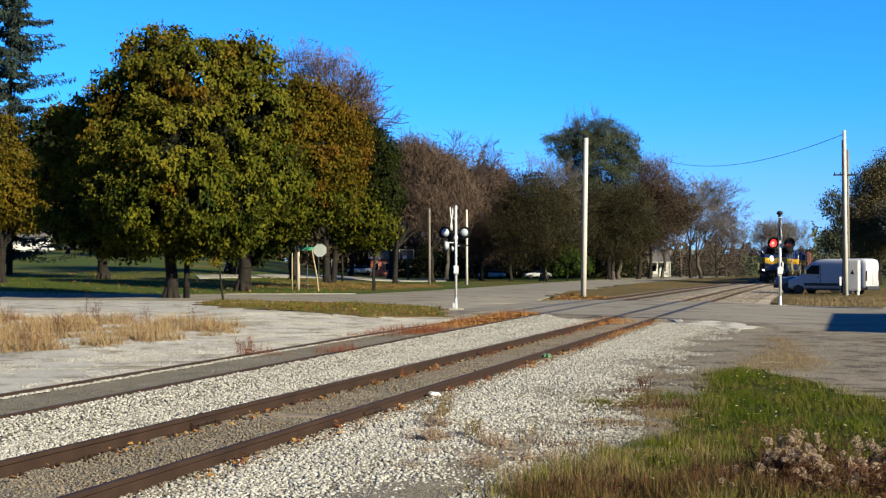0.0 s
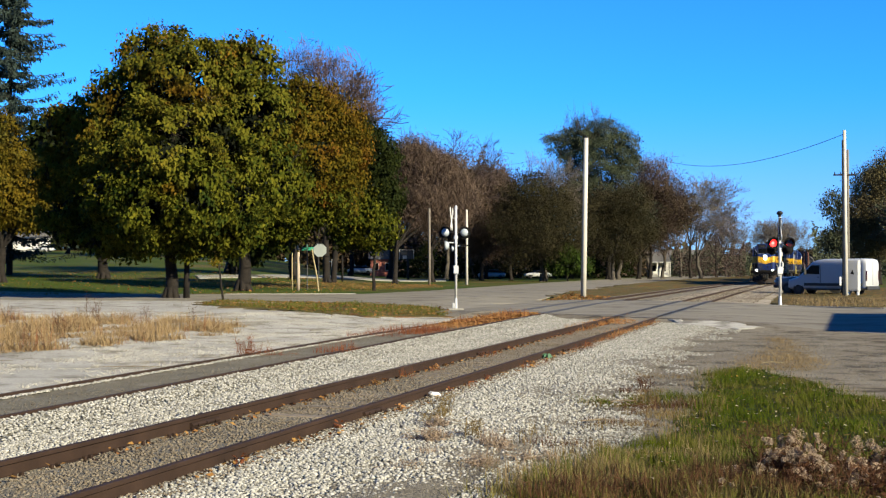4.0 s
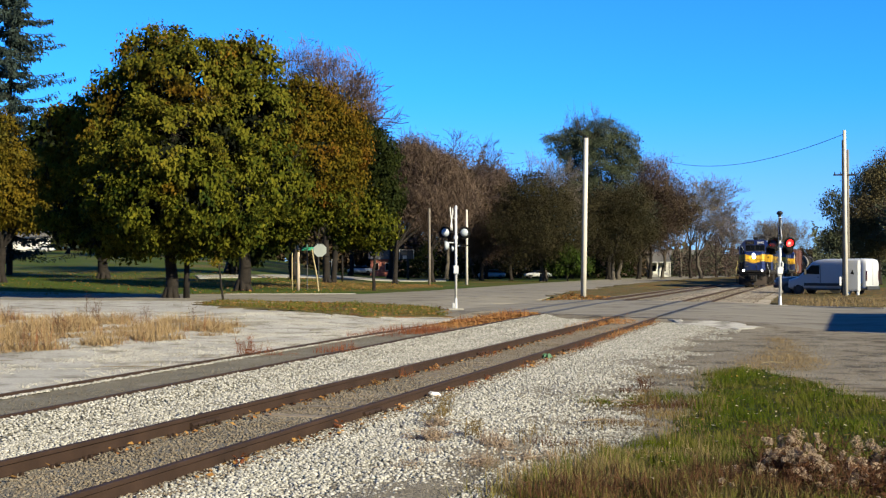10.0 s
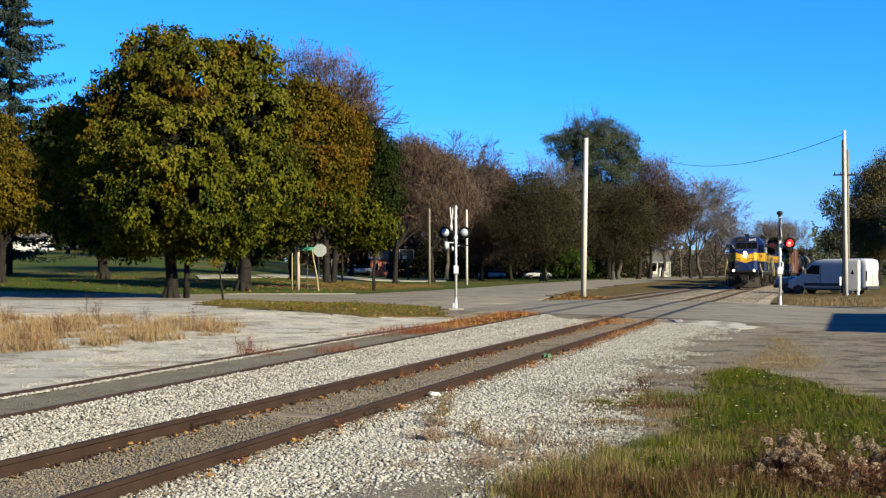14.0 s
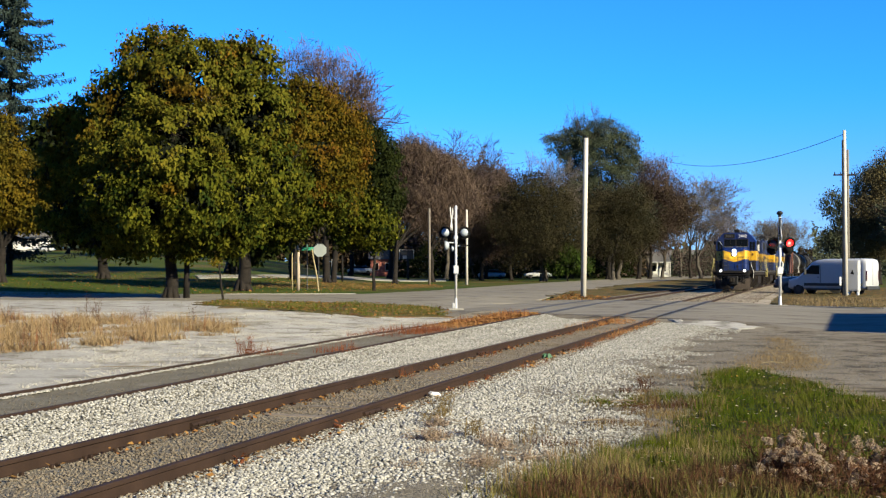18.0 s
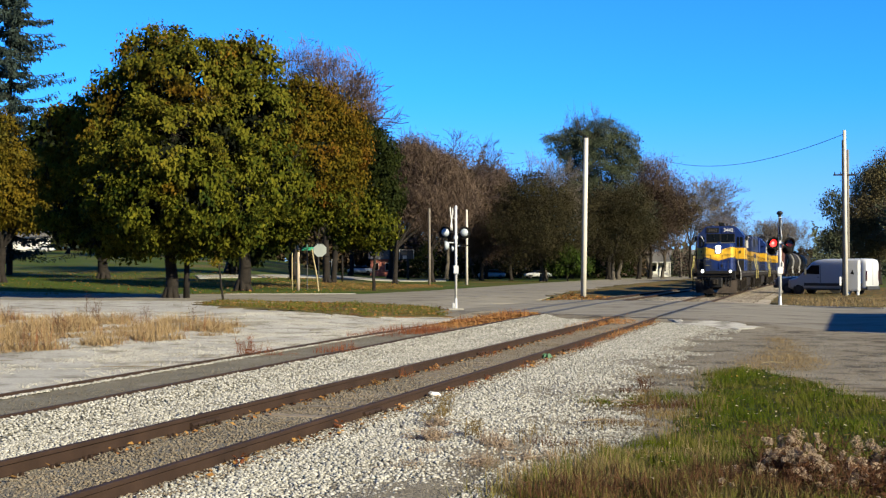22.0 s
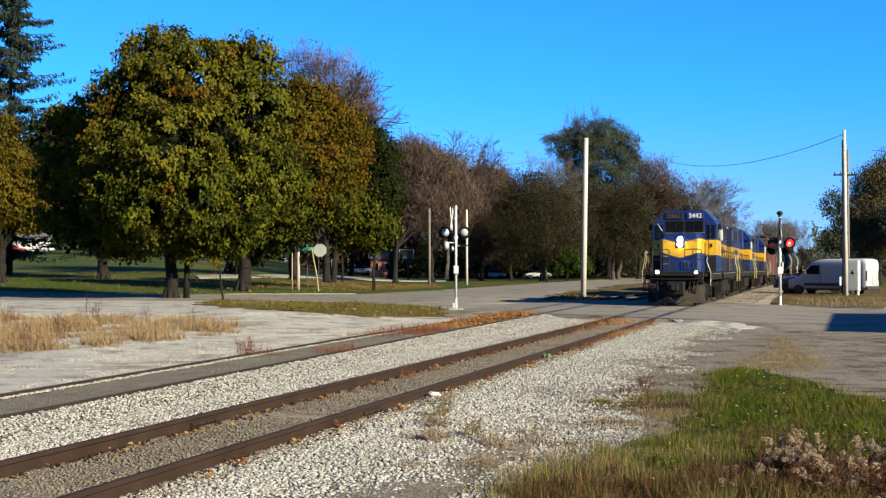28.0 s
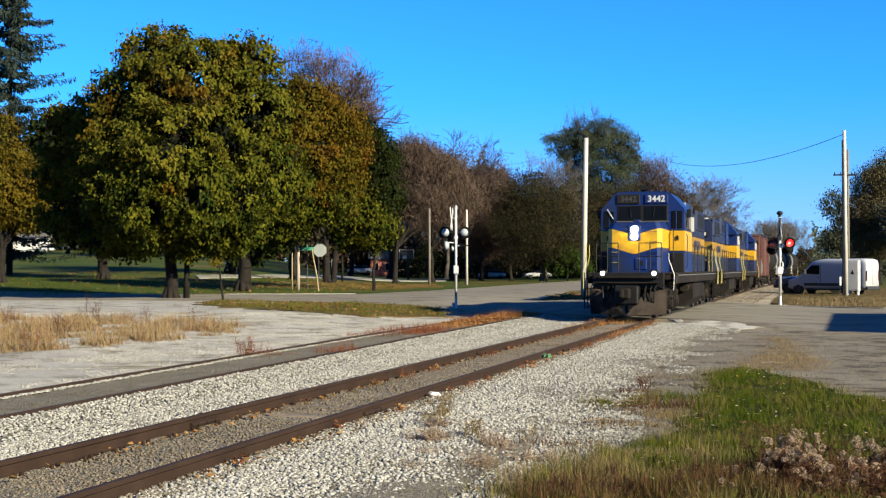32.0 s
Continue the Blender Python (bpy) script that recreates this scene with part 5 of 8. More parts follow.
    # the sunlit edge above the nose, painted as a pale strip
    part("window_ledge", Shape().box(-0.95, 0.95, CY0 - .02, CY0 + 0.06, 3.385, 3.42, 0.01), M_PALEHEAD, th, "ledge under the windshield, sunlit highlight painted pale")
    part("wiper", Shape().tube([(1.28, yc + 0.05, 3.86), (1.06, yc + 0.06, 3.5)], 0.016, 5), M_WHITE, th, "pale wiper arm")
    for s in (-1, 1):
        part("cab_mirror", Shape().box(*sorted((1.56 * s, 1.72 * s)), CY0 - 0.35, CY0 - 0.3, 3.55, 3.85, 0.02), M_BLACK, th)
        # step light, latch and rib on the cab's front, behind the steps
        part("stepwell_rail", Shape().tube([(1.12 * s, CY0 + 0.05, 2.0), (1.12 * s, CY0 + 0.09, 2.1), (1.12 * s, CY0 + 0.09, 3.0), (1.12 * s, CY0 + 0.05, 3.05)], 0.02, 6), M_BLACK, th)
        part("cab_latch", Shape().box(*sorted((1.22 * s, 1.3 * s)), CY0, CY0 + 0.05, 2.72, 2.88, 0.01), M_BLACK, th)
    part("toilet_vent", Shape().box(-0.12, 0.12, NY0 - 0.9, NY0 - 0.6, 3.3, 3.42, 0.03), M_BLUE, th)
    # number boards; the left one's shade is put into darker colours
    left = Shape().box(0.10, 0.92, CY0 - .03, yc + 0.05, 4.06, 4.40, 0.01)
    board = part("number_board", left, M_BLACK, th, "number board with its shade painted dark")
    right = Shape().box(-0.92, -0.10, CY0 - .03, yc + 0.05, 4.06, 4.40, 0.01)
    board_r = part("number_board", right, M_BLUE, th, "blue number board with white figures")
    if lead:
        words("3442", 0.30, M_STEEL, board, Matrix.Translation((0.51, yc + 0.056, 4.22)) @ Matrix.Rotation(math.pi, 4, "Z") @ Matrix.Rotation(math.pi / 2, 4, "X"), "figures dimmed by painted shade", "figures")
        words("3442", 0.32, M_WHITE, board_r, Matrix.Translation((-0.51, yc + 0.056, 4.22)) @ Matrix.Rotation(math.pi, 4, "Z") @ Matrix.Rotation(math.pi / 2, 4, "X"), "white figures", "figures")
    sh = Shape()
    for k, x in enumerate((-0.12, 0.0, 0.12)):
        sh.tube([(x, -5.6, 4.68), (x, -5.2 + 0.06 * k, 4.68), (x, -5.1 + 0.06 * k, 4.68)], [0.03, 0.04, 0.09], 8)
    sh.box(-0.2, 0.2, -5.7, -5.55, 4.48, 4.66, 0.02)
    part("horn", sh, M_BLACK, th)
    part("antenna", Shape().box(-0.35, -0.25, -6.2, -6.1, 4.48, 4.75, 0.02), M_BLACK, th)
    for s in (-1, 1):
        part("roof_lamp", Shape().box(*sorted((0.5 * s, 0.66 * s)), -4.75, -4.6, 4.48, 4.56, 0.02), M_BLACK, th)
    for s in (-1, 1):
        for k in range(4):
            z = DECK + 0.35 + 0.36 * k
            part("nose_grab", Shape().tube([(0.80 * s, NY0 + 0.01, z), (0.80 * s, NY0 + 0.07, z), (0.55 * s, NY0 + 0.07, z), (0.55 * s, NY0 + 0.01, z)], 0.011, 6), M_GRABYEL if s > 0 else M_BLUE, th)
        part("cab_handrail", Shape().tube([(1.56 * s, -4.6, 1.7), (1.6 * s, -4.6, 1.8), (1.6 * s, -4.6, 2.85), (1.56 * s, -4.6, 2.95)], 0.016, 6), M_BLACK, th)
        part("sand_hatch", Shape().box(*sorted((0.25 * s, 0.6 * s)), NY0 - 0.55, NY0 - 0.2, 3.15, 3.2, 0.02), M_BLUE, th)
        part("cab_window_frame", Shape().box(*sorted(((CX + 0.001) * s, (CX + 0.01) * s)), -6.56, -4.69, 3.1, 3.70, 0.02), M_BLACK, th)
    # long hood
    HX, HY0, HY1 = 1.0, -6.95, -18.7
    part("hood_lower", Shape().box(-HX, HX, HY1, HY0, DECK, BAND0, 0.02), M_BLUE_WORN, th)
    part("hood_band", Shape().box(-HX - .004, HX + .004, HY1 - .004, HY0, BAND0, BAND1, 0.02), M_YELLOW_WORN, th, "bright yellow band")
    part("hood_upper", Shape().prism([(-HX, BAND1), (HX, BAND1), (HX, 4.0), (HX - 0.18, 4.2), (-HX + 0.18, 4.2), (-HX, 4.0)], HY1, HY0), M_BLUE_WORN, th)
    part("filter_box", Shape().box(-1.16, 1.16, -9.9, -8.75, BAND1 + 0.02, 4.3, 0.05), M_BLUE, th)
    part("filter_box_edge", Shape().box(-1.12, 1.12, -8.76, -8.735, 4.2, 4.28, 0.01), M_WHITE, th, "cream edge of the filter box")
    for s in (-1, 1):
        part("intake_screen", Shape().box(*sorted((1.0 * s, 1.05 * s)), -8.6, -7.15, 3.3, 3.95, 0.01), M_TRIMGREY, th, "dull grey intake screen")
        part("exhaust_pipe", Shape().tube([(0.5 * s, -7.5, 4.15), (0.5 * s, -7.5, 4.4)], 0.1, 10), M_BLACK, th)
    # light on the hood end's top, put into a cream cap
    part("end_cap", Shape().box(-0.78, 0.78, -18.72, -18.3, 4.2, 4.27, 0.02), M_WHITE, th, "cap on the hood's end, its lit top painted cream")
    for s in (-1, 1):
        end = part("rear_number_board", Shape().box(*sorted((0.25 * s, 0.8 * s)), -18.74, -18.7, 3.3, 3.6, 0.01), M_BLACK, th)
        part("figure_bar", Shape().box(*sorted((0.35 * s, 0.7 * s)), -18.75, -18.74, 3.37, 3.53), M_WHITE, end)
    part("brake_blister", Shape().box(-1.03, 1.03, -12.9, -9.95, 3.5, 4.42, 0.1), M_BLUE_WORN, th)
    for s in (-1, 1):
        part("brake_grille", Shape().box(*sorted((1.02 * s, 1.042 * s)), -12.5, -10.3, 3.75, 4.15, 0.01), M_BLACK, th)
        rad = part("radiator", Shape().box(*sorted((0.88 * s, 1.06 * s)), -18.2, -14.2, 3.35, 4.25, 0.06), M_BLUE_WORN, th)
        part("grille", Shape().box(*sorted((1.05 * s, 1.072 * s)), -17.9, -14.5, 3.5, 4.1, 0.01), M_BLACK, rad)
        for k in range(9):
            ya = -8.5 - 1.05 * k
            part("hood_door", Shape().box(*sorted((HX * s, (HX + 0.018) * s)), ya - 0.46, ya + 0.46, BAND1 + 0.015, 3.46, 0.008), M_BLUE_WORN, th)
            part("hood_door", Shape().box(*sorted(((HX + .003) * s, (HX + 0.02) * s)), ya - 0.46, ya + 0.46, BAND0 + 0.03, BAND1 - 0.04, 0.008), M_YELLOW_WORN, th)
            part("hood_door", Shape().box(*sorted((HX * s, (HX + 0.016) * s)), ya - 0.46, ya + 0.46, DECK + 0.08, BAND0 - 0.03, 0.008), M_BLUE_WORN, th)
            part("door_latch", Shape().box(*sorted(((HX + .016) * s, (HX + 0.04) * s)), ya - 0.40, ya - 0.34, 2.6, 2.78, 0.005), M_BLACK, th)
        # faint dark lettering on the band, too small to read
        for k in range(5):
            ya = -13.6 - 0.55 * k
            part("lettering_bar", Shape().box(*sorted(((HX + .02) * s, (HX + 0.026) * s)), ya - 0.2, ya + 0.2, 2.5, 2.9), M_BLUE_WORN, th)
    for k, y in enumerate((-10.1, -11.3, -14.9, -16.2, -17.4)):
        fan = Shape().tube([(0, y, 4.2), (0, y, 4.5 if k < 2 else 4.42)], 0.55, 20)
        part("roof_fan", fan, M_BLACK, th)
    part("exhaust_stack", Shape().box(-0.3, 0.3, -13.6, -13.0, 4.18, 4.62, 0.03), M_BLACK, th)
    part("rear_headlight", Shape().tube([(0, HY1, 3.8), (0, HY1 - 0.06, 3.8)], 0.14, 12), M_GLASS, th)
    return th


def boxcar(label):
    th = thing("boxcar", pose(0, 0, 0), label, "boxcar")
    part("body", Shape().box(-1.5, 1.5, -16.4, -0.8, 1.05, 4.35, 0.03), M_CARRED, th)
    part("roof", Shape().prism([(-1.55, 4.35), (1.55, 4.35), (1.4, 4.48), (0, 4.58), (-1.4, 4.48)], -16.45, -0.75), M_CARRED, th)
    for s in (-1, 1):
        for k in range(15):
            y = -1.2 - 1.06 * k
            if abs(y + 8.6) > 1.6:
                part("rib", Shape().box(*sorted((1.5 * s, 1.56 * s)), y - 0.05, y + 0.05, 1.1, 4.3, 0.01), M_CARRED, th)
        part("door", Shape().box(*sorted((1.5 * s, 1.6 * s)), -10.0, -7.2, 1.15, 4.2, 0.02), M_CARRED, th)
        for k in range(3):
            part("painted_patch", Shape().box(*sorted((1.505 * s, 1.575 * s)), -2.6 - 1.0 * k, -1.9 - 1.0 * k, 1.2 + 0.1 * k, 2.5 - 0.2 * k, 0.01), M_PALEHEAD, th, "faded white spray paint")
        part("ladder", Shape().tube([(1.56 * s, -0.95, 1.1), (1.56 * s, -0.95, 4.2)], 0.025, 6).tube([(1.56 * s, -1.35, 1.1), (1.56 * s, -1.35, 4.2)], 0.025, 6), M_CARRED, th)
    part("underframe", Shape().box(-1.2, 1.2, -16.3, -0.9, 0.75, 1.05, 0.03), M_FRAME, th)
    for y in (-2.9, -14.3):
        truck(th, y, 2, 1.78, False)
    coupler(th, 0, 1)
    coupler(th, -17.2, -1)
    return th


def tank_car(label):
    th = thing("tank_car", pose(0, 0, 0), label, "tank car", "tank cars of the train")
    L, R, z = 17.6, 1.48, 2.62
    part("tank", Shape().tube([(0, -1.9, z), (0, -L + 1.9, z)], R, 36), M_TANK, th, smooth=True)
    for y0, way in ((-1.9, 1), (-L + 1.9, -1)):
        head = Shape().tube([(0, y0, z), (0, y0 + 0.3 * way, z), (0, y0 + 0.55 * way, z), (0, y0 + 0.7 * way, z), (0, y0 + 0.76 * way, z)], [R - .004, R * 0.95, R * 0.78, R * 0.5, R * 0.15], 30)
        # front head paler than the tank: sunlight on it put into the colour
        part("tank_head", head, M_PALEHEAD if way == 1 else M_TANK, th, "tank end with sunlight painted in pale grey" if way == 1 else "", smooth=True)
    for y in (-4.5, -L / 2 - 1.6, -L / 2 + 1.6, -L + 4.5):
        part("band", Shape().tube([(0, y, z), (0, y - 0.12, z)], R + 0.02, 36), M_TANK, th)
    part("manway", Shape().tube([(0, -L / 2, z + R - .1), (0, -L / 2, z + R + 0.35)], 0.45, 16), M_TANK, th)
    part("platform", Shape().box(-1.0, 1.0, -L / 2 - 1.2, -L / 2 + 1.2, z + R + 0.02, z + R + 0.06), M_FRAME, th)
    sh = Shape()
    for x in (-1.0, 1.0):
        for y in (-L / 2 - 1.2, -L / 2, -L / 2 + 1.2):
            sh.tube([(x, y, z + R), (x, y, z + R + 0.95)], 0.025, 6)
        sh.tube([(x, -L / 2 - 1.2, z + R + 0.95), (x, -L / 2 + 1.2, z + R + 0.95)], 0.025, 6)
    part("platform_railing", sh, M_FRAME, th)
    part("sill", Shape().box(-0.35, 0.35, -L + 0.7, -0.7, 0.75, 1.12, 0.03), M_FRAME, th)
    for y in (-1.9, -L + 1.9):
        part("bolster", Shape().prism([(-1.35, 1.1), (1.35, 1.1), (1.2, 1.7), (-1.2, 1.7)], y - 0.5, y + 0.5), M_FRAME, th)
    for y in (-1.0, -L + 1.0):
        part("end_platform", Shape().box(-1.4, 1.4, y - 0.3, y + 0.3, 1.0, 1.06), M_FRAME, th)
        sh = Shape()
        for x in (-1.35, 1.35):
            sh.tube([(x, y, 1.06), (x, y, 2.0)], 0.03, 6)
        sh.tube([(-1.35, y, 2.0), (1.35, y, 2.0)], 0.03, 6)
        part("end_railing", sh, M_WHITE, th)
    for y in (-2.6, -L + 2.6):
        truck(th, y, 2, 1.78, False)
    coupler(th, 0, 1)
    coupler(th, -L, -1)
    return th


TRAIN = [(locomotive(True, "blue six-axle locomotive with yellow band, headlights lit"), 20.98)]
BACKWARD = []        # engines that run long hood first
second = locomotive(False, "trailing blue locomotive with yellow band")
TRAIN += [(second, 20.98)]
BACKWARD.append(second)
copied = copy_thing(second, pose(0, 0, 0))
WHEELS += [o for o in copied.children if o.name.startswith("wheelset")]
TRAIN.append((copied, 20.98))
BACKWARD.append(copied)
TRAIN.append((boxcar("rust-red boxcar with faded spray paint"), 17.2))
first_tank = tank_car("black tank car, sunlight painted pale on one end")
TRAIN.append((first_tank, 17.6))
for made in range(3):
    copied = copy_thing(first_tank, pose(0, 0, 0))
    WHEELS += [o for o in copied.children if o.name.startswith("wheelset")]
    TRAIN.append((copied, 17.6))
# ---- crossing signals, poles, vehicles, signs ----
M_SILVER = mat("aluminium_paint", (0.92, 0.93, 0.95), (1.0, 1.0, 1.0), scale=2, fine=25, grain=0.08, bump=0.05, rough=0.45, metal=0.3)
M_POLE_WHITE = mat("weathered_pole", (0.85, 0.81, 0.73), (0.70, 0.65, 0.57), scale=0.8, fine=18, grain=0.12, bump=0.3, rough=0.8)
M_POLE_WOOD = mat("pole_wood", (0.22, 0.19, 0.155), (0.30, 0.26, 0.21), scale=1.2, fine=16, grain=0.2, bump=0.5, rough=0.9)
M_VAN = mat("van_white", (0.70, 0.72, 0.76), (0.65, 0.67, 0.71), scale=0.6, fine=10, grain=0.04, bump=0, rough=0.35, spec=0.35, coat=0.1)
M_RUBBER = mat("rubber", (0.018, 0.018, 0.018), (0.03, 0.029, 0.028), scale=3, fine=30, grain=0.2, bump=0.2, rough=0.85)
M_TRIM = mat("dark_trim", (0.02, 0.021, 0.023), (0.035, 0.035, 0.036), scale=2, fine=20, grain=0.15, bump=0.05, rough=0.6)
M_DULLBLACK = mat("dull_black_paint", (0.010, 0.010, 0.011), (0.020, 0.019, 0.019), scale=1.0, fine=20, grain=0.2, bump=0.1, rough=0.92, spec=0.05)
M_REDLENS = mat("dark_red_lens", (0.05, 0.004, 0.004), (0.07, 0.006, 0.005), scale=4, fine=30, grain=0.1, bump=0, rough=0.25)
M_REDLIT = glow("lit_red_lens", (1.0, 0.015, 0.012), 1.2)
M_REDCORE = glow("lit_red_bulb", (1.0, 0.10, 0.08), 2.2)
M_LAMPSHELL = mat("lamp_shell_paint", (0.56, 0.62, 0.68), (0.46, 0.52, 0.58), scale=3, fine=20, grain=0.1, bump=0.05, rough=0.5)
M_CABINET = mat("cabinet_silver", (0.60, 0.61, 0.62), (0.68, 0.68, 0.68), scale=1, fine=15, grain=0.06, bump=0.05, rough=0.5)
FLASHERS = []        # (shutter, lit first)


def flasher(parent, x, z, y, face, lit, shell=None):
    """A flasher: round housing, wide black background disc, hood and red lens. face: -1 looks to the viewer's side."""
    disc = Shape().tube([(x, y, z), (x, y + 0.012 * face, z)], 0.275, 28)
    bg = part("background_disc", disc, M_DULLBLACK, parent)
    house = Shape().tube([(x, y - 0.01 * face, z), (x, y - 0.10 * face, z), (x, y - 0.16 * face, z), (x, y - 0.19 * face, z)], [0.172, 0.168, 0.13, 0.05], 24)
    part("lamp_housing", house, shell or M_SILVER, parent, smooth=True)
    n = 14
    pts, faces = [], []
    for k in range(n + 1):
        a = math.pi * (-0.12 + 1.24 * k / n)
        L = 0.30 * (0.35 + 0.65 * math.sin(max(0.0, min(math.pi, a))))
        c, s = math.cos(a), math.sin(a)
        for r in (0.183, 0.19):
            pts += [(x + c * r, y + 0.013 * face, z + s * r), (x + c * r, y + (0.02 + L) * face, z + s * r)]
    for k in range(n):
        i = k * 4
        faces += [(i, i + 1, i + 5, i + 4), (i + 2, i + 6, i + 7, i + 3), (i + 1, i + 3, i + 7, i + 5)]
    part("hood", Shape().add(pts, faces), M_DULLBLACK, parent)
    if lit is None:
        part("lens", Shape().tube([(x, y + 0.013 * face, z), (x, y + 0.03 * face, z)], 0.15, 20), M_REDLENS, parent)
        return
    lens = part("lens", Shape().tube([(x, y + 0.014 * face, z), (x, y + 0.022 * face, z)], 0.175, 22), M_REDLIT, parent, "red lens, lit from behind")
    part("bulb", Shape().tube([(x - 0.01, y + 0.0225 * face, z), (x - 0.01, y + 0.026 * face, z)], 0.07, 16), M_REDCORE, lens)
    # two half shutters of dark red glass, added to imitate switching off, cover the lens
    for side in (-1, 1):
        half = Shape()
        m = 12
        p = [(0, 0, 0.177), (0, 0, -0.177)] + [(side * 0.177 * math.sin(math.pi * k / m), 0, -0.177 * math.cos(math.pi * k / m)) for k in range(1, m)]
        half.add([(a, 0.0, c) for a, b, c in p] + [(a, 0.004, c) for a, b, c in p],
                 [tuple(range(len(p))), tuple(range(len(p), 2 * len(p)))[::-1]] + [(k, (k + 1) % len(p), len(p) + (k + 1) % len(p), len(p) + k) for k in range(len(p))])
        leaf = part("shutter", half, M_REDLENS, parent, at=pose(x, y + 0.04 * face, z))
        FLASHERS.append((leaf, lit, side))


def crossing_signal(base, front, label, lit, height=4.55, lamps=2.95, r=0.07):
    """A crossing signal: base, mast, crossbuck on its edge, two pairs of flashers, a bell."""
    x, y = base
    th = thing("crossing_signal", pose(x, y, land(x, y), 0, 0, 0), label, "crossing signal", "signals of the crossing")
    part("foundation", Shape().box(-0.33, 0.33, -0.33, 0.33, -0.1, 0.12, 0.03), M_CONCRETE, th)
    part("base_casting", Shape().tube([(0, 0, 0.1), (0, 0, 0.2), (0, 0, 0.45), (0, 0, 0.55)], [r * 1.25, r * 1.2, r * 1.1, r * 1.04], 12), M_SILVER, th)
    part("mast", Shape().tube([(0, 0, 0.3), (0, 0, height - 0.1)], r, 14), M_SILVER, th, smooth=True)
    part("mast_cap", Shape().tube([(0, 0, height - 0.1), (0, 0, height), (0, 0, height + 0.06)], [r * 1.2, r * 1.15, 0.02], 12), M_SILVER if lit is None else M_BLACK, th)
    part("relay_box", Shape().box(-0.11, 0.11, -0.14, 0.02, 1.62, 1.98, 0.02), M_SILVER, th)
    part("junction_box", Shape().box(-0.09, 0.09, -0.05, 0.12, lamps - 0.08, lamps + 0.1, 0.03), M_SILVER, th)
    return th


def cross_board(th, z, turn, y, x=0.0):
    """The two boards of a crossbuck, seen almost from the edge."""
    for s in (-1, 1):
        m = Matrix.Translation((x, y, z)) @ Matrix.Rotation(radians(turn), 4, "Z") @ Matrix.Rotation(radians(45 * s), 4, "Y")
        part("crossbuck_board", Shape().box(-0.61, 0.61, -0.012 + 0.014 * s, 0.012 + 0.014 * s, -0.11, 0.11, 0.004), M_WHITE, th, at=m)


# the signal on the far side of the street: its red lamps face the viewer
sig = crossing_signal((16.4, 60.5), -1, "crossing signal with alternately flashing red lamps", True, 4.5, 2.95)
part("crossarm", Shape().tube([(-0.45, -0.1, 3.13), (0.45, -0.1, 3.13)], 0.035, 10), M_SILVER, sig)
flasher(sig, -0.39, 3.13, -0.22, -1, "first")
flasher(sig, 0.41, 3.13, -0.22, -1, "second")
part("rear_arm", Shape().tube([(-0.1, 0.1, 2.7), (0.0, 0.75, 2.7)], 0.03, 8), M_SILVER, sig)
flasher(sig, -0.19, 2.84, 0.72, 1, None, M_DULLBLACK)
flasher(sig, 0.59, 2.84, 0.72, 1, None, M_DULLBLACK)
part("bell", Shape().tube([(0, 0, 4.5), (0, 0, 4.56), (0, 0, 4.66), (0, 0, 4.7)], [0.09, 0.16, 0.13, 0.03], 14), M_BLACK, sig, smooth=True)
part("sign_board", Shape().box(-0.085, 0.05, -0.11, -0.09, 3.25, 4.35, 0.005), M_BLACK, sig)
cross_board(sig, 3.75, 82, -0.1)
part("mast_bracket", Shape().tube([(-0.04, 0, 1.62), (0.09, -0.1, 1.72), (0.11, -0.1, 2.15), (0.02, 0, 2.3)], 0.04, 8), M_WHITE, sig, "white painted bracket")
part("mast_bracket", Shape().tube([(-0.04, 0, 1.5), (-0.12, -0.1, 1.62), (-0.12, -0.1, 1.95)], 0.04, 8), M_WHITE, sig, "white painted bracket")
# the near signal shows the backs of its lamps
sig = crossing_signal((0.565, 54.3), 1, "silver crossing signal seen from behind, lamps dark", None, 4.55, 3.2, 0.055)
part("crossarm", Shape().tube([(-0.46, 0.24, 3.43), (0.37, 0.24, 3.43)], 0.025, 10), M_STEEL, sig)
part("arm_bracket", Shape().tube([(0, 0, 3.43), (0, 0.24, 3.43)], 0.03, 8), M_STEEL, sig)
flasher(sig, -0.46, 3.43, 0.3, 1, None, M_LAMPSHELL)
flasher(sig, 0.37, 3.43, 0.3, 1, None, M_LAMPSHELL)
part("crossarm", Shape().tube([(-0.5, 0.05, 2.98), (-0.06, 0.05, 2.98)], 0.03, 10), M_SILVER, sig)
part("crossarm", Shape().tube([(0.06, 0.0, 2.84), (0.45, 0.0, 2.84)], 0.025, 10), M_SILVER, sig)
part("background_disc", Shape().tube([(-0.52, -0.1, 2.85), (-0.50, -0.1, 2.85)], 0.26, 24), M_DULLBLACK, sig)
part("lamp_housing", Shape().tube([(-0.50, -0.1, 2.85), (-0.40, -0.1, 2.85), (-0.33, -0.1, 2.85), (-0.29, -0.1, 2.85)], [0.2, 0.19, 0.14, 0.05], 20), M_LAMPSHELL, sig, smooth=True)
part("hood", Shape().box(-0.82, -0.52, -0.26, 0.06, 2.98, 3.03, 0.02), M_DULLBLACK, sig)
part("hood", Shape().box(0.2, 0.62, -0.2, 0.1, 2.83, 2.89, 0.02), M_DULLBLACK, sig)
part("background_disc", Shape().tube([(0.2, 0.05, 2.74), (0.23, 0.05, 2.74)], 0.2, 20), M_DULLBLACK, sig)
part("lamp_housing", Shape().tube([(-0.16, -0.14, 2.72), (-0.1, -0.16, 2.72)], [0.13, 0.06], 16), M_LAMPSHELL, sig, smooth=True)
cross_board(sig, 4.02, 83, 0.1, -0.19)
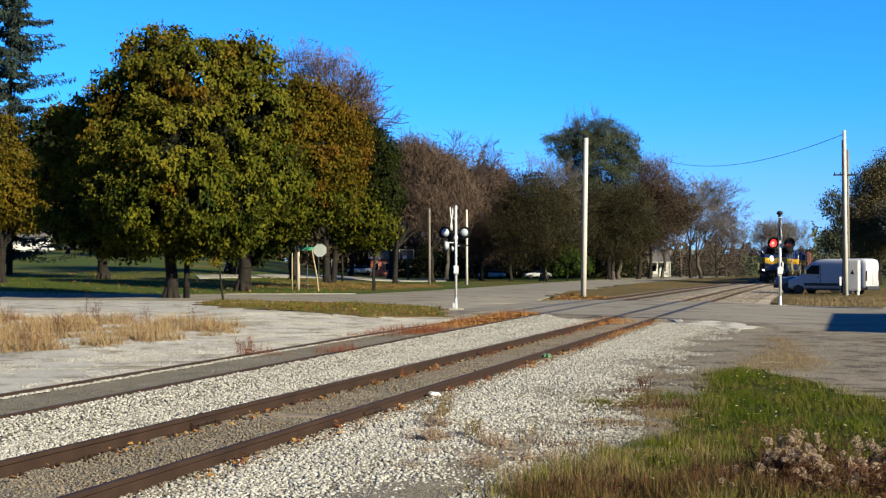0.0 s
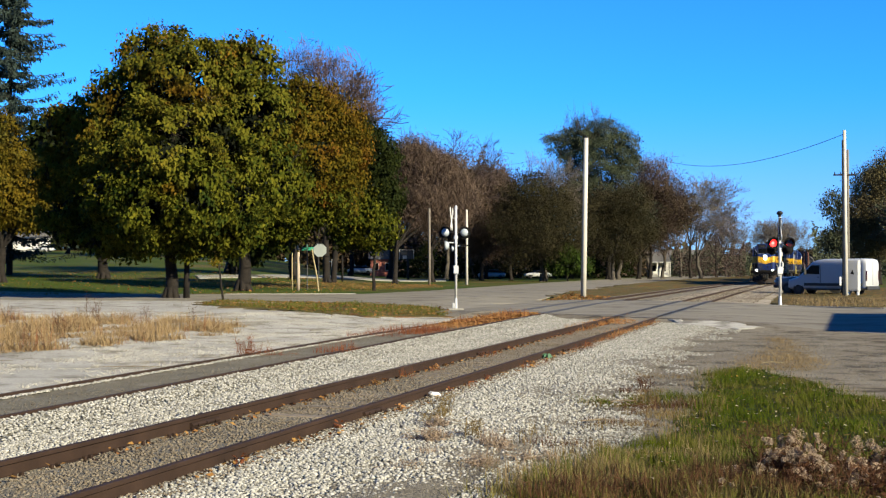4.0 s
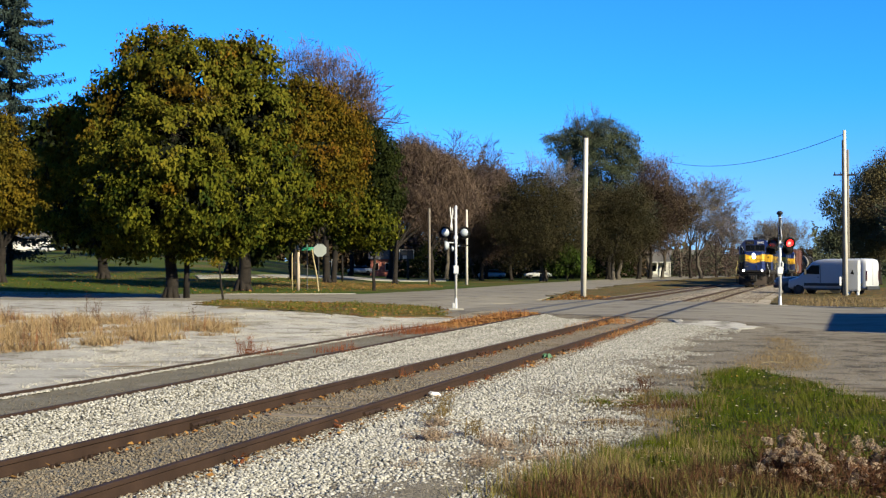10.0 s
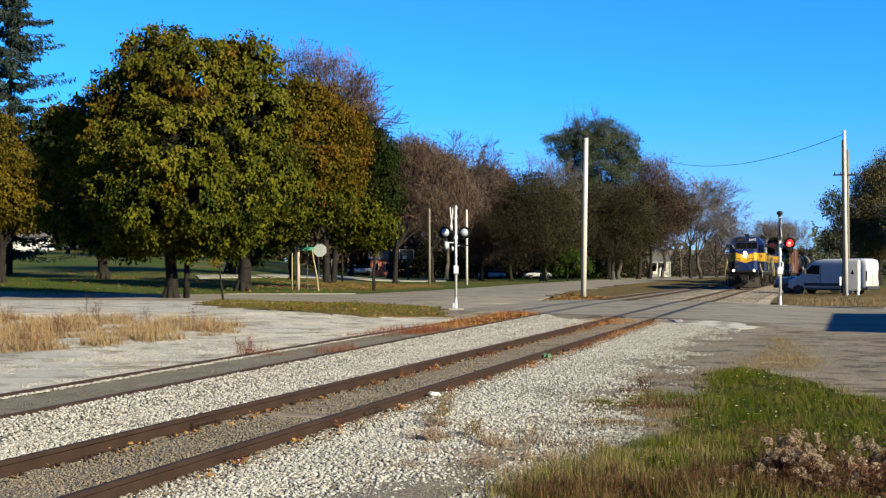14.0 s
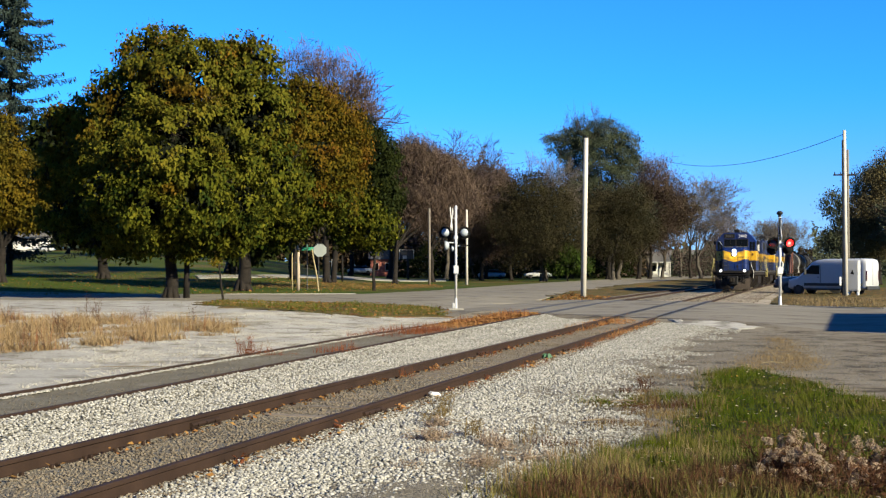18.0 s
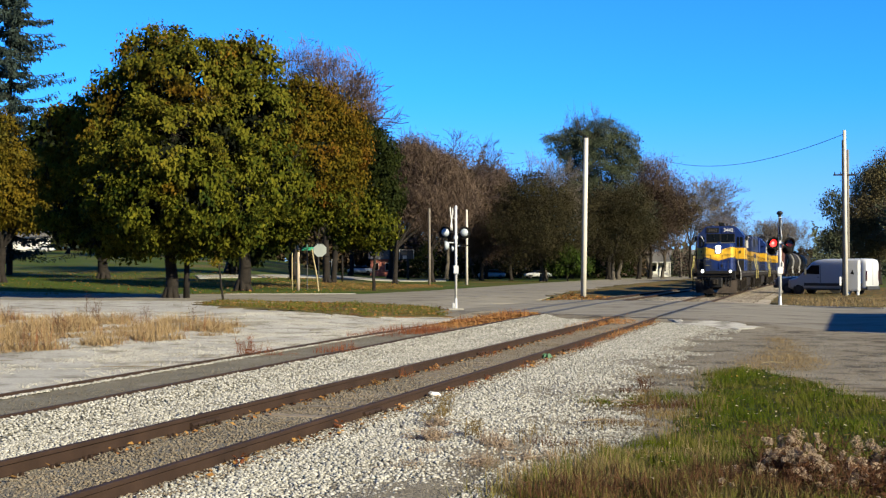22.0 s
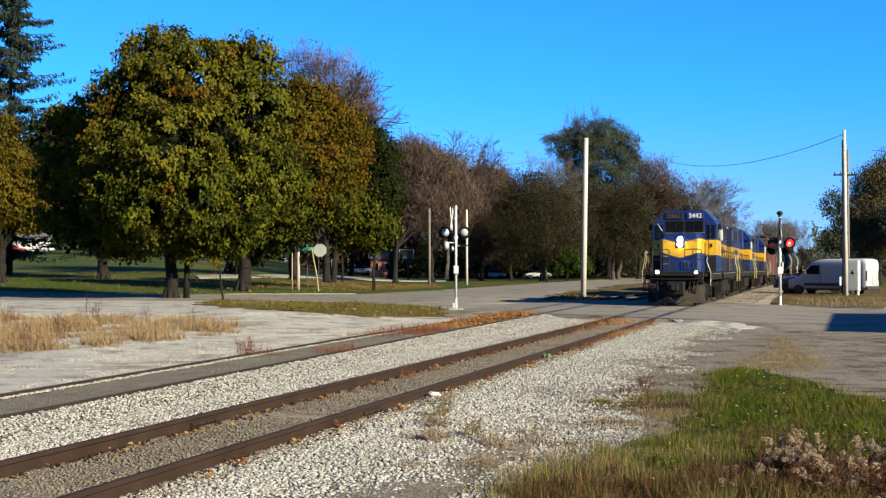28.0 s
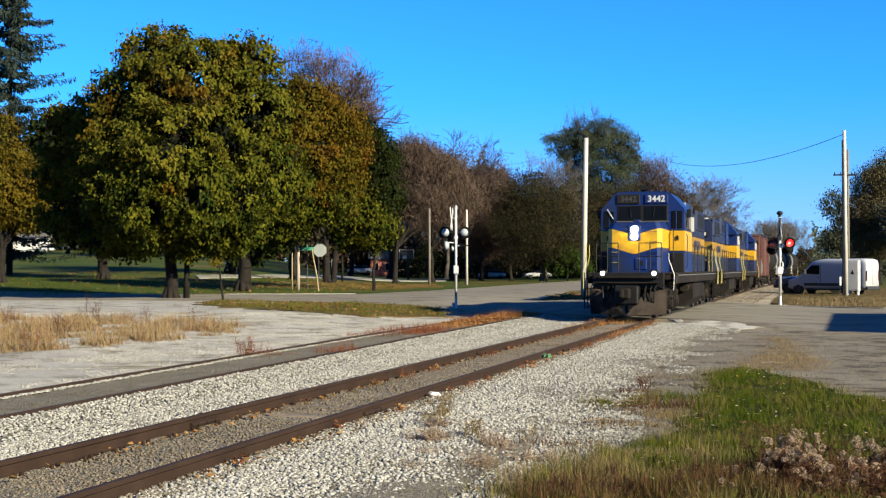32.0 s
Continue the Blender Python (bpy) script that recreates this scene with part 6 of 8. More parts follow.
part("board_bracket", Shape().tube([(0, 0.05, 4.05), (-0.19, 0.1, 4.05)], 0.025, 8), M_SILVER, sig)
part("conduit_box", Shape().box(-0.17, -0.06, -0.08, 0.06, 0.12, 0.36, 0.02), M_CABINET, sig)


def pole(name, x, y, height, r, material, label, lean=0.0):
    th = thing(name, pose(x, y, land(x, y)), label, "pole")
    part("shaft", Shape().tube([(0, 0, -0.1), (lean * 0.5, 0, height * 0.5), (lean, 0, height)], [r, r * 0.88, r * 0.75], 14), material, th, smooth=True)
    return th


p = pole("utility_pole", 9.2, 81.5, 10.45, 0.185, M_POLE_WHITE, "bare pale wooden utility pole", 0.2)
part("cap", Shape().tube([(0.2, 0, 10.45), (0.2, 0, 10.6)], [0.15, 0.05], 10), M_BLACK, p)
p = pole("utility_pole", 27.38, 84.5, 11.27, 0.15, M_POLE_WHITE, "pale utility pole beside the street", -0.06)
# black strip imitating the shade along the pole's left edge
part("guard", Shape().box(-0.235, -0.165, -0.05, 0.05, 0.0, 10.6, 0.02), M_BLACK, p)
part("marker", Shape().box(-0.52, -0.38, -0.25, -0.2, 0.7, 1.3, 0.01), M_WHITE, p)
p = pole("utility_pole", 31.62, 97.0, 11.15, 0.12, M_POLE_WOOD, "thin weathered utility pole with a crossarm")
part("crossarm", Shape().box(-1.15, 0.6, -0.15, -0.05, 9.1, 9.22, 0.01), M_BARK, p)
for x in (-1.05, -0.6, 0.25, 0.5):
    part("insulator", Shape().tube([(x, -0.1, 9.22), (x, -0.1, 9.4)], [0.05, 0.03], 8), M_BLACK, p)
for px, base_y, top_y, d, r in ((760, 503, 372, 130, 0.14), (826, 503, 374, 130, 0.14)):
    x = (px - 784) / 2200 * d
    pole("park_pole", x, d, (base_y - top_y) / 2200 * d + 0.2, r, M_POLE_WOOD if px == 760 else M_POLE_WHITE, "tall thin wooden pole in the park")


def wire(name, a, b, sag, r, label):
    a, b = Vector(a), Vector(b)
    pts = [a.lerp(b, k / 20) - Vector((0, 0, sag * 4 * (k / 20) * (1 - k / 20))) for k in range(21)]
    th = tagged(part(name, Shape().tube(pts, r, 5), M_BLACK), label, "cable")
    return th


wire("overhead_cable", (27.3, 84.5, 11.05), (25.3, 149, 15.3), 1.6, 0.022, "thin dark overhead cable")
wire("overhead_cable", (9.4, 81.5, 9.9), (3.0, 165, 15.6), 0.6, 0.012, "thin dark overhead cable")


def loft(sections, n=20):
    """A rounded body through sections (y, half width, z low, z high, corner)."""
    sh = Shape()
    pts, faces = [], []
    for y, hw, z0, z1, c in sections:
        for k in range(n):
            t = 2 * math.pi * (k + 0.5) / n
            cx, cz = math.cos(t), math.sin(t)
            e = c
            px = hw * math.copysign(abs(cx) ** e, cx)
            pz = (z0 + z1) / 2 + (z1 - z0) / 2 * math.copysign(abs(cz) ** e, cz)
            pts.append((px, y, pz))
    for i in range(len(sections) - 1):
        for k in range(n):
            faces.append((i * n + k, i * n + (k + 1) % n, (i + 1) * n + (k + 1) % n, (i + 1) * n + k))
    faces += [tuple(range(n)), tuple((len(sections) - 1) * n + k for k in range(n))]
    return sh.add(pts, faces)


def van(m):
    """A cargo van; it faces +y, y = 0 at the front bumper."""
    th = thing("cargo_van", m, "white cargo van parked on the grass", "van")
    part("body", loft([(-0.06, 0.75, 0.42, 0.95, .5), (-0.1, 0.92, 0.35, 1.05, .4), (-0.35, 0.98, 0.33, 1.14, .35), (-0.85, 1.0, 0.33, 1.27, .33), (-1.05, 1.0, 0.33, 1.42, .33),
                       (-1.9, 0.99, 0.33, 2.32, .33), (-2.25, 0.98, 0.33, 2.47, .3), (-2.8, 0.98, 0.33, 2.55, .28), (-5.85, 0.98, 0.33, 2.58, .26), (-6.15, 0.96, 0.36, 2.5, .28),
                       (-6.2, 0.93, 0.42, 2.4, .3)], 32), M_VAN, th, smooth=True)
    part("windshield", Shape().add([(-0.82, -1.14, 1.5), (0.82, -1.14, 1.5), (0.74, -1.86, 2.28), (-0.74, -1.86, 2.28), (-0.82, -1.10, 1.48), (0.82, -1.10, 1.48), (0.74, -1.83, 2.31), (-0.74, -1.83, 2.31)],
                                   [(0, 1, 2, 3), (4, 7, 6, 5), (0, 4, 5, 1), (1, 5, 6, 2), (2, 6, 7, 3), (3, 7, 4, 0)]), M_GLASS, th)
    for s in (-1, 1):
        a, b = sorted((0.975 * s, 1.0 * s))
        part("door_window", Shape().add([(x, y, z) for x in (a, b) for y, z in ((-1.35, 1.5), (-2.2, 1.45), (-2.62, 1.45), (-2.62, 2.1), (-2.0, 2.1))],
                                        [(0, 1, 2, 3, 4), (9, 8, 7, 6, 5)] + [(k, 5 + k, 5 + (k + 1) % 5, (k + 1) % 5) for k in range(5)]), M_GLASS, th)
        part("side_moulding", Shape().box(a, b + 0.0, -5.9, -1.4, 0.62, 0.82, 0.01), M_TRIM, th, "dark rubbing strip")
        part("sill", Shape().box(*sorted((0.9 * s, 0.985 * s)), -4.2, -1.5, 0.3, 0.42, 0.02), M_TRIM, th)
        part("door_seam", Shape().box(a, b - 0.012 * (s > 0), -2.72, -2.70, 0.85, 2.2), M_TRIM, th)
        part("door_handle", Shape().box(a, b + 0.01, -2.6, -2.42, 1.22, 1.27, 0.01), M_TRIM, th)
        part("mirror", Shape().box(*sorted((1.0 * s, 1.24 * s)), -1.62, -1.48, 1.42, 1.85, 0.04), M_TRIM, th)
        part("headlight", Shape().box(*sorted((0.62 * s, 0.93 * s)), -0.32, -0.1, 0.86, 1.06, 0.04), M_SILVER, th)
        part("tail_light", Shape().box(*sorted((0.84 * s, 0.965 * s)), -6.21, -6.14, 1.0, 1.7, 0.01), M_REDLENS, th)
        for y in (-0.95, -4.7):
            w = part("wheel", Shape().tube([(0.78 * s, y, 0.34), (1.0 * s, y, 0.34)], 0.345, 24), M_RUBBER, th)
            part("rim", Shape().tube([(0.985 * s, y, 0.34), (1.012 * s, y, 0.34)], 0.2, 16), M_TRIM, w)
            part("wheel_arch", Shape().tube([(0.93 * s, y, 0.38), (0.99 * s, y, 0.38)], 0.42, 24), M_TRIM, th)
    part("front_bumper", Shape().box(-0.9, 0.9, -0.3, -0.02, 0.3, 0.62, 0.06), M_TRIM, th)
    part("grille", Shape().box(-0.5, 0.5, -0.16, -0.07, 0.66, 0.98, 0.02), M_TRIM, th)
    part("rear_bumper", Shape().box(-0.93, 0.93, -6.3, -6.12, 0.36, 0.62, 0.04), M_TRIM, th)
    part("rear_door_seam", Shape().box(-0.012, 0.012, -6.212, -6.19, 0.7, 2.35), M_TRIM, th)
    return th


# parked facing away to the far side, its rear in the sun
van(pose(26.05, 92.4, land(26.05, 92.4) + 0.03, 0, 0, 44.7))
M_CARBLUE = mat("slate_blue_paint", (0.09, 0.12, 0.18), (0.075, 0.10, 0.15), scale=0.8, fine=10, grain=0.05, bump=0, rough=0.3, coat=0.4)
ute = thing("parked_pickup", pose(25.4, 94.6, land(25.4, 94.6) + 0.03, 0, 0, 62), "slate-blue pickup parked behind the van, dark grille", "pickup")
part("body", loft([(-0.05, 0.8, 0.62, 1.05, .4), (-0.12, 0.96, 0.5, 1.16, .3), (-0.6, 1.0, 0.45, 1.24, .28), (-1.7, 1.0, 0.45, 1.28, .28), (-1.9, 1.0, 0.45, 1.3, .28), (-5.4, 1.0, 0.5, 1.3, .28), (-5.6, 0.97, 0.55, 1.25, .3)], 24), M_CARBLUE, ute, smooth=True)
part("cab", loft([(-1.75, 0.86, 1.2, 1.3, .4), (-2.5, 0.84, 1.2, 1.9, .35), (-4.0, 0.84, 1.2, 1.92, .35), (-4.4, 0.84, 1.2, 1.3, .4)], 24), M_CARBLUE, ute, smooth=True)
part("windshield", Shape().add([(-0.74, -1.86, 1.34), (0.74, -1.86, 1.34), (0.68, -2.46, 1.84), (-0.68, -2.46, 1.84), (-0.74, -1.82, 1.36), (0.74, -1.82, 1.36), (0.68, -2.43, 1.87), (-0.68, -2.43, 1.87)],
                               [(0, 1, 2, 3), (4, 7, 6, 5), (0, 4, 5, 1), (1, 5, 6, 2), (2, 6, 7, 3), (3, 7, 4, 0)]), M_GLASS, ute)
part("grille", Shape().box(-0.62, 0.62, -0.13, 0.0, 0.72, 1.06, 0.03), M_TRIM, ute)
part("bumper", Shape().box(-0.97, 0.97, -0.3, 0.06, 0.42, 0.68, 0.05), M_TRIM, ute)
for s in (-1, 1):
    part("headlight", Shape().box(*sorted((0.64 * s, 0.92 * s)), -0.2, -0.02, 0.8, 1.02, 0.03), M_SILVER, ute)
    part("side_window", Shape().box(*sorted((0.80 * s, 0.85 * s)), -3.9, -2.45, 1.4, 1.78, 0.02), M_GLASS, ute)
    for y in (-1.0, -4.5):
        wheel = part("wheel", Shape().tube([(0.76 * s, y, 0.38), (1.01 * s, y, 0.38)], 0.385, 22), M_RUBBER, ute)
        part("rim", Shape().tube([(1.0 * s, y, 0.38), (1.02 * s, y, 0.38)], 0.22, 14), M_STEEL, wheel)
cab = thing("utility_cabinet", pose(28.1, 85.15, land(28.1, 85.15), 0, 0, -32), "silver roadside equipment cabinet on legs", "cabinet")
part("body", Shape().box(-0.42, 0.42, -0.3, 0.3, 0.3, 2.42, 0.03), M_CABINET, cab)
part("door", Shape().box(-0.37, 0.37, -0.325, -0.29, 0.4, 2.3, 0.01), M_CABINET, cab)
part("emblem", Shape().add([(-0.12, -0.33, 1.5), (0.14, -0.33, 1.44), (0.02, -0.33, 1.78), (-0.12, -0.326, 1.5), (0.14, -0.326, 1.44), (0.02, -0.326, 1.78)], [(0, 1, 2), (3, 5, 4), (0, 3, 4, 1), (1, 4, 5, 2), (2, 5, 3, 0)]), M_BLACK, cab, "dark triangular emblem")
for x in (-0.32, 0.32):
    part("leg", Shape().box(x - 0.05, x + 0.05, -0.2, 0.2, -0.05, 0.32, 0.01), M_SILVER, cab)

M_SIGNBACK = mat("bare_sign_metal", (0.44, 0.48, 0.48), (0.37, 0.41, 0.42), scale=1.5, fine=20, grain=0.05, bump=0.05, rough=0.6, spec=0.2)
# stop sign seen from behind, street-name blades, posts and stakes by the park's corner
x, y = -9.1, 91.0
st = thing("stop_sign", pose(x, y, land(x, y)), "stop sign seen from its bare grey back", "sign")
part("post", Shape().box(-0.03, 0.03, -0.02, 0.02, -0.1, 3.5, 0.005), M_TRIM, st)
part("plate", Shape().add([(0.51 * math.cos(radians(22.5 + 45 * k)) + 0.10, q, 2.9 + 0.51 * math.sin(radians(22.5 + 45 * k))) for q in (-0.03, -0.02) for k in range(8)],
                          [tuple(range(8)), tuple(range(8, 16))[::-1]] + [(k, 8 + k, 8 + (k + 1) % 8, (k + 1) % 8) for k in range(8)]), M_SIGNBACK, st)
x, y = -10.05, 92.0
st = thing("street_sign", pose(x, y, land(x, y)), "green street-name blades on a slim post", "sign")
part("post", Shape().tube([(0, 0, -0.1), (0, 0, 3.4)], 0.04, 8), M_TRIM, st)
M_SIGNGREEN = mat("sign_green", (0.05, 0.42, 0.24), (0.06, 0.46, 0.28), scale=2, fine=20, grain=0.05, bump=0, rough=0.4)
part("blade", Shape().box(-0.4, 0.5, -0.01, 0.01, 2.88, 3.12, 0.003), M_SIGNGREEN, st)
part("blade", Shape().box(-0.01, 0.01, -0.4, 0.4, 3.14, 3.36, 0.003), M_SIGNGREEN, st)
M_POST = mat("post_wood", (0.66, 0.54, 0.42), (0.52, 0.42, 0.32), scale=1.2, fine=18, grain=0.15, bump=0.3, rough=0.85)
M_STAKE = mat("straw_stake", (0.55, 0.44, 0.22), (0.45, 0.36, 0.2), scale=2, fine=20, grain=0.12, bump=0.2, rough=0.85)
for px, by, ty, d, r, m, nm, lab in ((528, 518, 438, 90, 0.13, M_POST, "wooden_post", "pale weathered wooden post"), (517, 515, 450, 91, 0.055, M_STAKE, "stake", "thin pale yellow stake"),
                                     (588, 492, 455, 134, 0.12, M_POLE_WHITE, "wooden_post", "short pale wooden post"), (606, 497, 450, 128, 0.11, M_BARK, "wooden_post", "short dark wooden post")):
    X = (px - 784) / 2200 * d
    pole(nm, X, d, (by - ty) / 2200 * d, r, m, lab)
st = thing("stake", pose(-8.9, 89, land(-8.9, 89)), "leaning pale yellow stake beside the stop sign", "stake")
part("rod", Shape().tube([(0, 0, -0.05), (-0.12, 0, 1.0), (-0.5, 0, 3.0)], 0.05, 7), M_STAKE, st)
st = thing("broken_sapling", pose(-11.2, 63.2, land(-11.2, 63.2)), "thin leaning dead sapling trunk", "sapling")
part("trunk", Shape().tube([(0.05, 0, -0.05), (-0.05, 0, 0.6), (-0.12, 0.02, 1.2), (-0.2, 0, 2.0)], [0.07, 0.05, 0.045, 0.03], 8), M_BARK, st)
tagged(part("leaf_tuft", leaf_cloud("leaf_tuft", [(-0.2, 0, 2.05, 0.22)], 10, 8, 0.14, M_LEAF_RUST, np.random.default_rng(5), 0.12), None, st), kind="stuff")
st = thing("tree_stump", pose(-14.3, 69.3, land(-14.3, 69.3)), "dark upright trunk beside the maple", "trunk")
part("trunk", Shape().tube([(0, 0, -0.1), (0.02, 0, 1.5), (0, 0, 3.6)], [0.19, 0.15, 0.14], 10), M_BARK, st, smooth=True)

# basketball hoop in the park
x, y = -5.3, 178
st = thing("basketball_hoop", pose(x, y, land(x, y)), "basketball hoop with a white-edged backboard", "basketball hoop")
part("post", Shape().tube([(0.3, 0, 0), (0.3, 0, 3.6)], 0.17, 8), M_BLACK, st)
part("backboard", Shape().box(-0.9, 1.1, -0.3, -0.25, 3.0, 4.3, 0.02), M_TRIM, st)
for a, b, c, e in ((-0.95, -0.88, 2.95, 4.35), (1.08, 1.15, 2.95, 4.35), (-0.88, 1.08, 4.28, 4.35), (-0.45, 0.1, 3.05, 3.5)):
    part("board_edge", Shape().box(a, b, -0.33, -0.305, c, e), M_WHITE, st)

# houses beyond the trees
M_SIDING = mat("white_siding", (1.0, 0.98, 0.94), (0.9, 0.88, 0.84), scale=0.4, fine=6, grain=0.06, bump=0.1, rough=0.7)
M_SIDING_GREY = mat("grey_siding", (0.30, 0.32, 0.34), (0.26, 0.28, 0.30), scale=0.4, fine=6, grain=0.08, bump=0.1, rough=0.7)
M_SHINGLE = mat("shingles", (0.12, 0.11, 0.105), (0.17, 0.16, 0.15), scale=0.6, fine=4, grain=0.2, bump=0.3, rough=0.9)
M_BRICKRED = mat("red_wall", (0.55, 0.16, 0.11), (0.64, 0.22, 0.15), scale=0.6, fine=5, grain=0.15, bump=0.2, rough=0.85)


def house(px, d, w, h, wall, label, porch=False, z=None):
    x = (px - 784) / 2200 * d
    th = thing("house", pose(x, d, land(x, d) if z is None else z), label, "house")
    part("wall", Shape().box(-w / 2, w / 2, 0, 8, -0.3, h, 0.02), wall, th)
    part("roof", Shape().add([(-w / 2 - .4, -.5, h), (w / 2 + .4, -.5, h), (w / 2 + .4, 8.5, h), (-w / 2 - .4, 8.5, h), (-w / 2 - .4, 4, h + 2.2), (w / 2 + .4, 4, h + 2.2)],
                             [(0, 1, 5, 4), (2, 3, 4, 5), (0, 4, 3), (1, 2, 5), (0, 3, 2, 1)]), M_SHINGLE, th)
    k = max(2, int(w / 2.6))
    for i in range(k):
        xc = -w / 2 + w * (i + 0.5) / k
        win = part("window", Shape().box(xc - 0.5, xc + 0.5, -0.05, 0.05, h * 0.33, h * 0.78, 0.02), M_WHITE, th)
        part("pane", Shape().box(xc - 0.42, xc + 0.42, -0.07, -0.04, h * 0.36, h * 0.75), M_GLASS, win)
    if porch:
        part("porch_roof", Shape().box(-w / 2, w / 2, -2.2, 0, h - 0.25, h - 0.05, 0.03), M_WHITE, th)
        for i in range(4):
            part("porch_column", Shape().box(-w / 2 + 0.1 + i * (w - 0.2) / 3 - 0.1, -w / 2 + 0.1 + i * (w - 0.2) / 3 + 0.1, -2.1, -1.9, 0, h - 0.2), M_WHITE, th)
    return th


house(1166, 262, 4.2, 3.1, M_SIDING, "small white house with a columned porch", True)
house(1098, 275, 6.5, 3.0, M_SIDING_GREY, "grey clapboard house among the trees")
house(1215, 330, 8, 4.5, M_SIDING, "white house glimpsed through bare branches")
house(30, 300, 11, 3.4, M_SIDING, "white house behind the park")
house(-90, 300, 14, 3.6, M_SIDING_GREY, "grey house behind the park")
house(676, 235, 4.4, 3.2, M_BRICKRED, "dull red shed behind the court")
house(865, 240, 5, 2.4, M_SIDING, "pale shed among the trees")


def parked_car(px, d, material, label, turn=90):
    x = (px - 784) / 2200 * d
    th = thing("parked_car", pose(x, d, land(x, d), 0, 0, turn), label, "car")
    part("body", loft([(0, 0.7, 0.35, 0.75, .45), (-0.2, 0.85, 0.3, 0.85, .4), (-1.2, 0.9, 0.28, 1.0, .4), (-3.6, 0.9, 0.28, 1.02, .4), (-4.3, 0.85, 0.3, 0.95, .4), (-4.5, 0.7, 0.4, 0.85, .45)], 16), material, th, smooth=True)
    part("cabin", loft([(-1.2, 0.7, 0.95, 1.0, .5), (-1.9, 0.72, 0.95, 1.42, .45), (-3.2, 0.72, 0.95, 1.45, .45), (-4.0, 0.7, 0.95, 1.05, .5)], 16), M_GLASS, th, smooth=True)
    for s in (-1, 1):
        for y in (-0.9, -3.6):
            part("wheel", Shape().tube([(0.7 * s, y, 0.32), (0.9 * s, y, 0.32)], 0.32, 14), M_RUBBER, th)
    return th


parked_car(615, 215, M_VAN, "white car parked beyond the park")
parked_car(846, 205, M_VAN, "white car parked among the trees")
parked_car(928, 208, M_SILVER, "silver car parked among the trees")
parked_car(60, 285, M_SILVER, "silver car on the street behind the park")

# the building whose long shadow lies on the street
depot = thing("trackside_building", pose(19.15, 29.7, 0, 0, 0, -18.2), "plain low building beside the line", "building")
part("wall", Shape().box(0, 9, 0, 15, 0, 4.27, 0.03), M_SIDING_GREY, depot)
part("roof", Shape().box(-0.2, 9.2, -0.2, 15.2, 4.27, 4.47, 0.03), M_SHINGLE, depot)

# a red pickup with a dark box trailer that passes on the street behind the park
M_REDCAR = mat("red_car_paint", (0.40, 0.02, 0.015), (0.34, 0.018, 0.014), scale=0.8, fine=10, grain=0.05, bump=0, rough=0.3, coat=0.3)
pickup = thing("pickup_truck", pose(-300, 262, 5.1, 0, 0, -90), "red pickup truck towing a dark trailer", "truck")
part("body", loft([(0, 0.85, 0.5, 1.0, .4), (-0.3, 0.95, 0.42, 1.15, .35), (-1.5, 0.97, 0.42, 1.2, .35), (-3.6, 0.97, 0.42, 1.2, .3), (-5.4, 0.97, 0.42, 1.2, .3), (-5.6, 0.95, 0.5, 1.15, .3)], 18), M_REDCAR, pickup, smooth=True)
part("cab", loft([(-1.4, 0.8, 1.1, 1.2, .4), (-2.0, 0.82, 1.1, 1.85, .35), (-3.4, 0.82, 1.1, 1.88, .35), (-3.8, 0.8, 1.1, 1.2, .4)], 18), M_REDCAR, pickup, smooth=True)
for s in (-1, 1):
    part("side_window", Shape().box(*sorted((0.80 * s, 0.835 * s)), -3.3, -1.95, 1.3, 1.7, 0.02), M_GLASS, pickup)
    for y in (-1.0, -4.5, -8.5, -9.4):
        part("wheel", Shape().tube([(0.75 * s, y, 0.38), (0.98 * s, y, 0.38)], 0.38, 16), M_RUBBER, pickup)
part("trailer", Shape().box(-1.05, 1.05, -11.5, -6.3, 0.5, 2.1, 0.05), M_TRIM, pickup)
part("hitch", Shape().tube([(0, -5.5, 0.5), (0, -6.4, 0.55)], 0.06, 8), M_TRIM, pickup)
PASSING = pickup
# ---- loose stones, grass, weeds, fallen leaves ----
M_STONE_DIRTY = mat("dusty_stone", (0.165, 0.132, 0.098), (0.36, 0.305, 0.24), scale=1.0, fine=40, grain=0.15, bump=0.2, island=0.8, rough=0.92, spec=0.03)
M_STONE_GREY = mat("grey_stone", (0.16, 0.15, 0.14), (0.42, 0.40, 0.37), scale=1.0, fine=40, grain=0.15, bump=0.2, island=0.8, rough=0.92, spec=0.03)
blademat = dict(fine=3, grain=0.1, bump=0, rough=0.8, spec=0.05, through_light=0.3)
M_BLADE = mat("grass_blades", (0.050, 0.110, 0.004), (0.204, 0.222, 0.019), scale=1.1, island=0.55, stain=(0.235, 0.205, 0.045), stain_scale=0.9, stain_cut=0.55, **blademat)
M_OLIVE = mat("olive_blades", (0.22, 0.215, 0.055), (0.36, 0.30, 0.105), scale=0.9, island=0.6, **blademat)
M_STRAW = mat("straw_blades", (0.40, 0.30, 0.13), (0.26, 0.175, 0.075), scale=0.8, island=0.6, **blademat)
M_TAN = mat("tan_blades", (0.52, 0.39, 0.21), (0.35, 0.24, 0.12), scale=0.4, island=0.6, **blademat)
M_RUSTWEED = mat("rust_weed", (0.42, 0.135, 0.055), (0.25, 0.095, 0.045), scale=1.0, island=0.6, **blademat)
M_ORANGEWEED = mat("orange_weed", (0.70, 0.38, 0.15), (0.52, 0.23, 0.085), scale=0.8, island=0.6, **blademat)
M_DEAD = mat("dead_weed", (0.12, 0.050, 0.028), (0.24, 0.125, 0.065), scale=1.5, island=0.6, **blademat)
M_WITHERED = mat("withered_leaves", (0.055, 0.022, 0.014), (0.19, 0.085, 0.045), scale=1.5, island=0.8, **blademat)
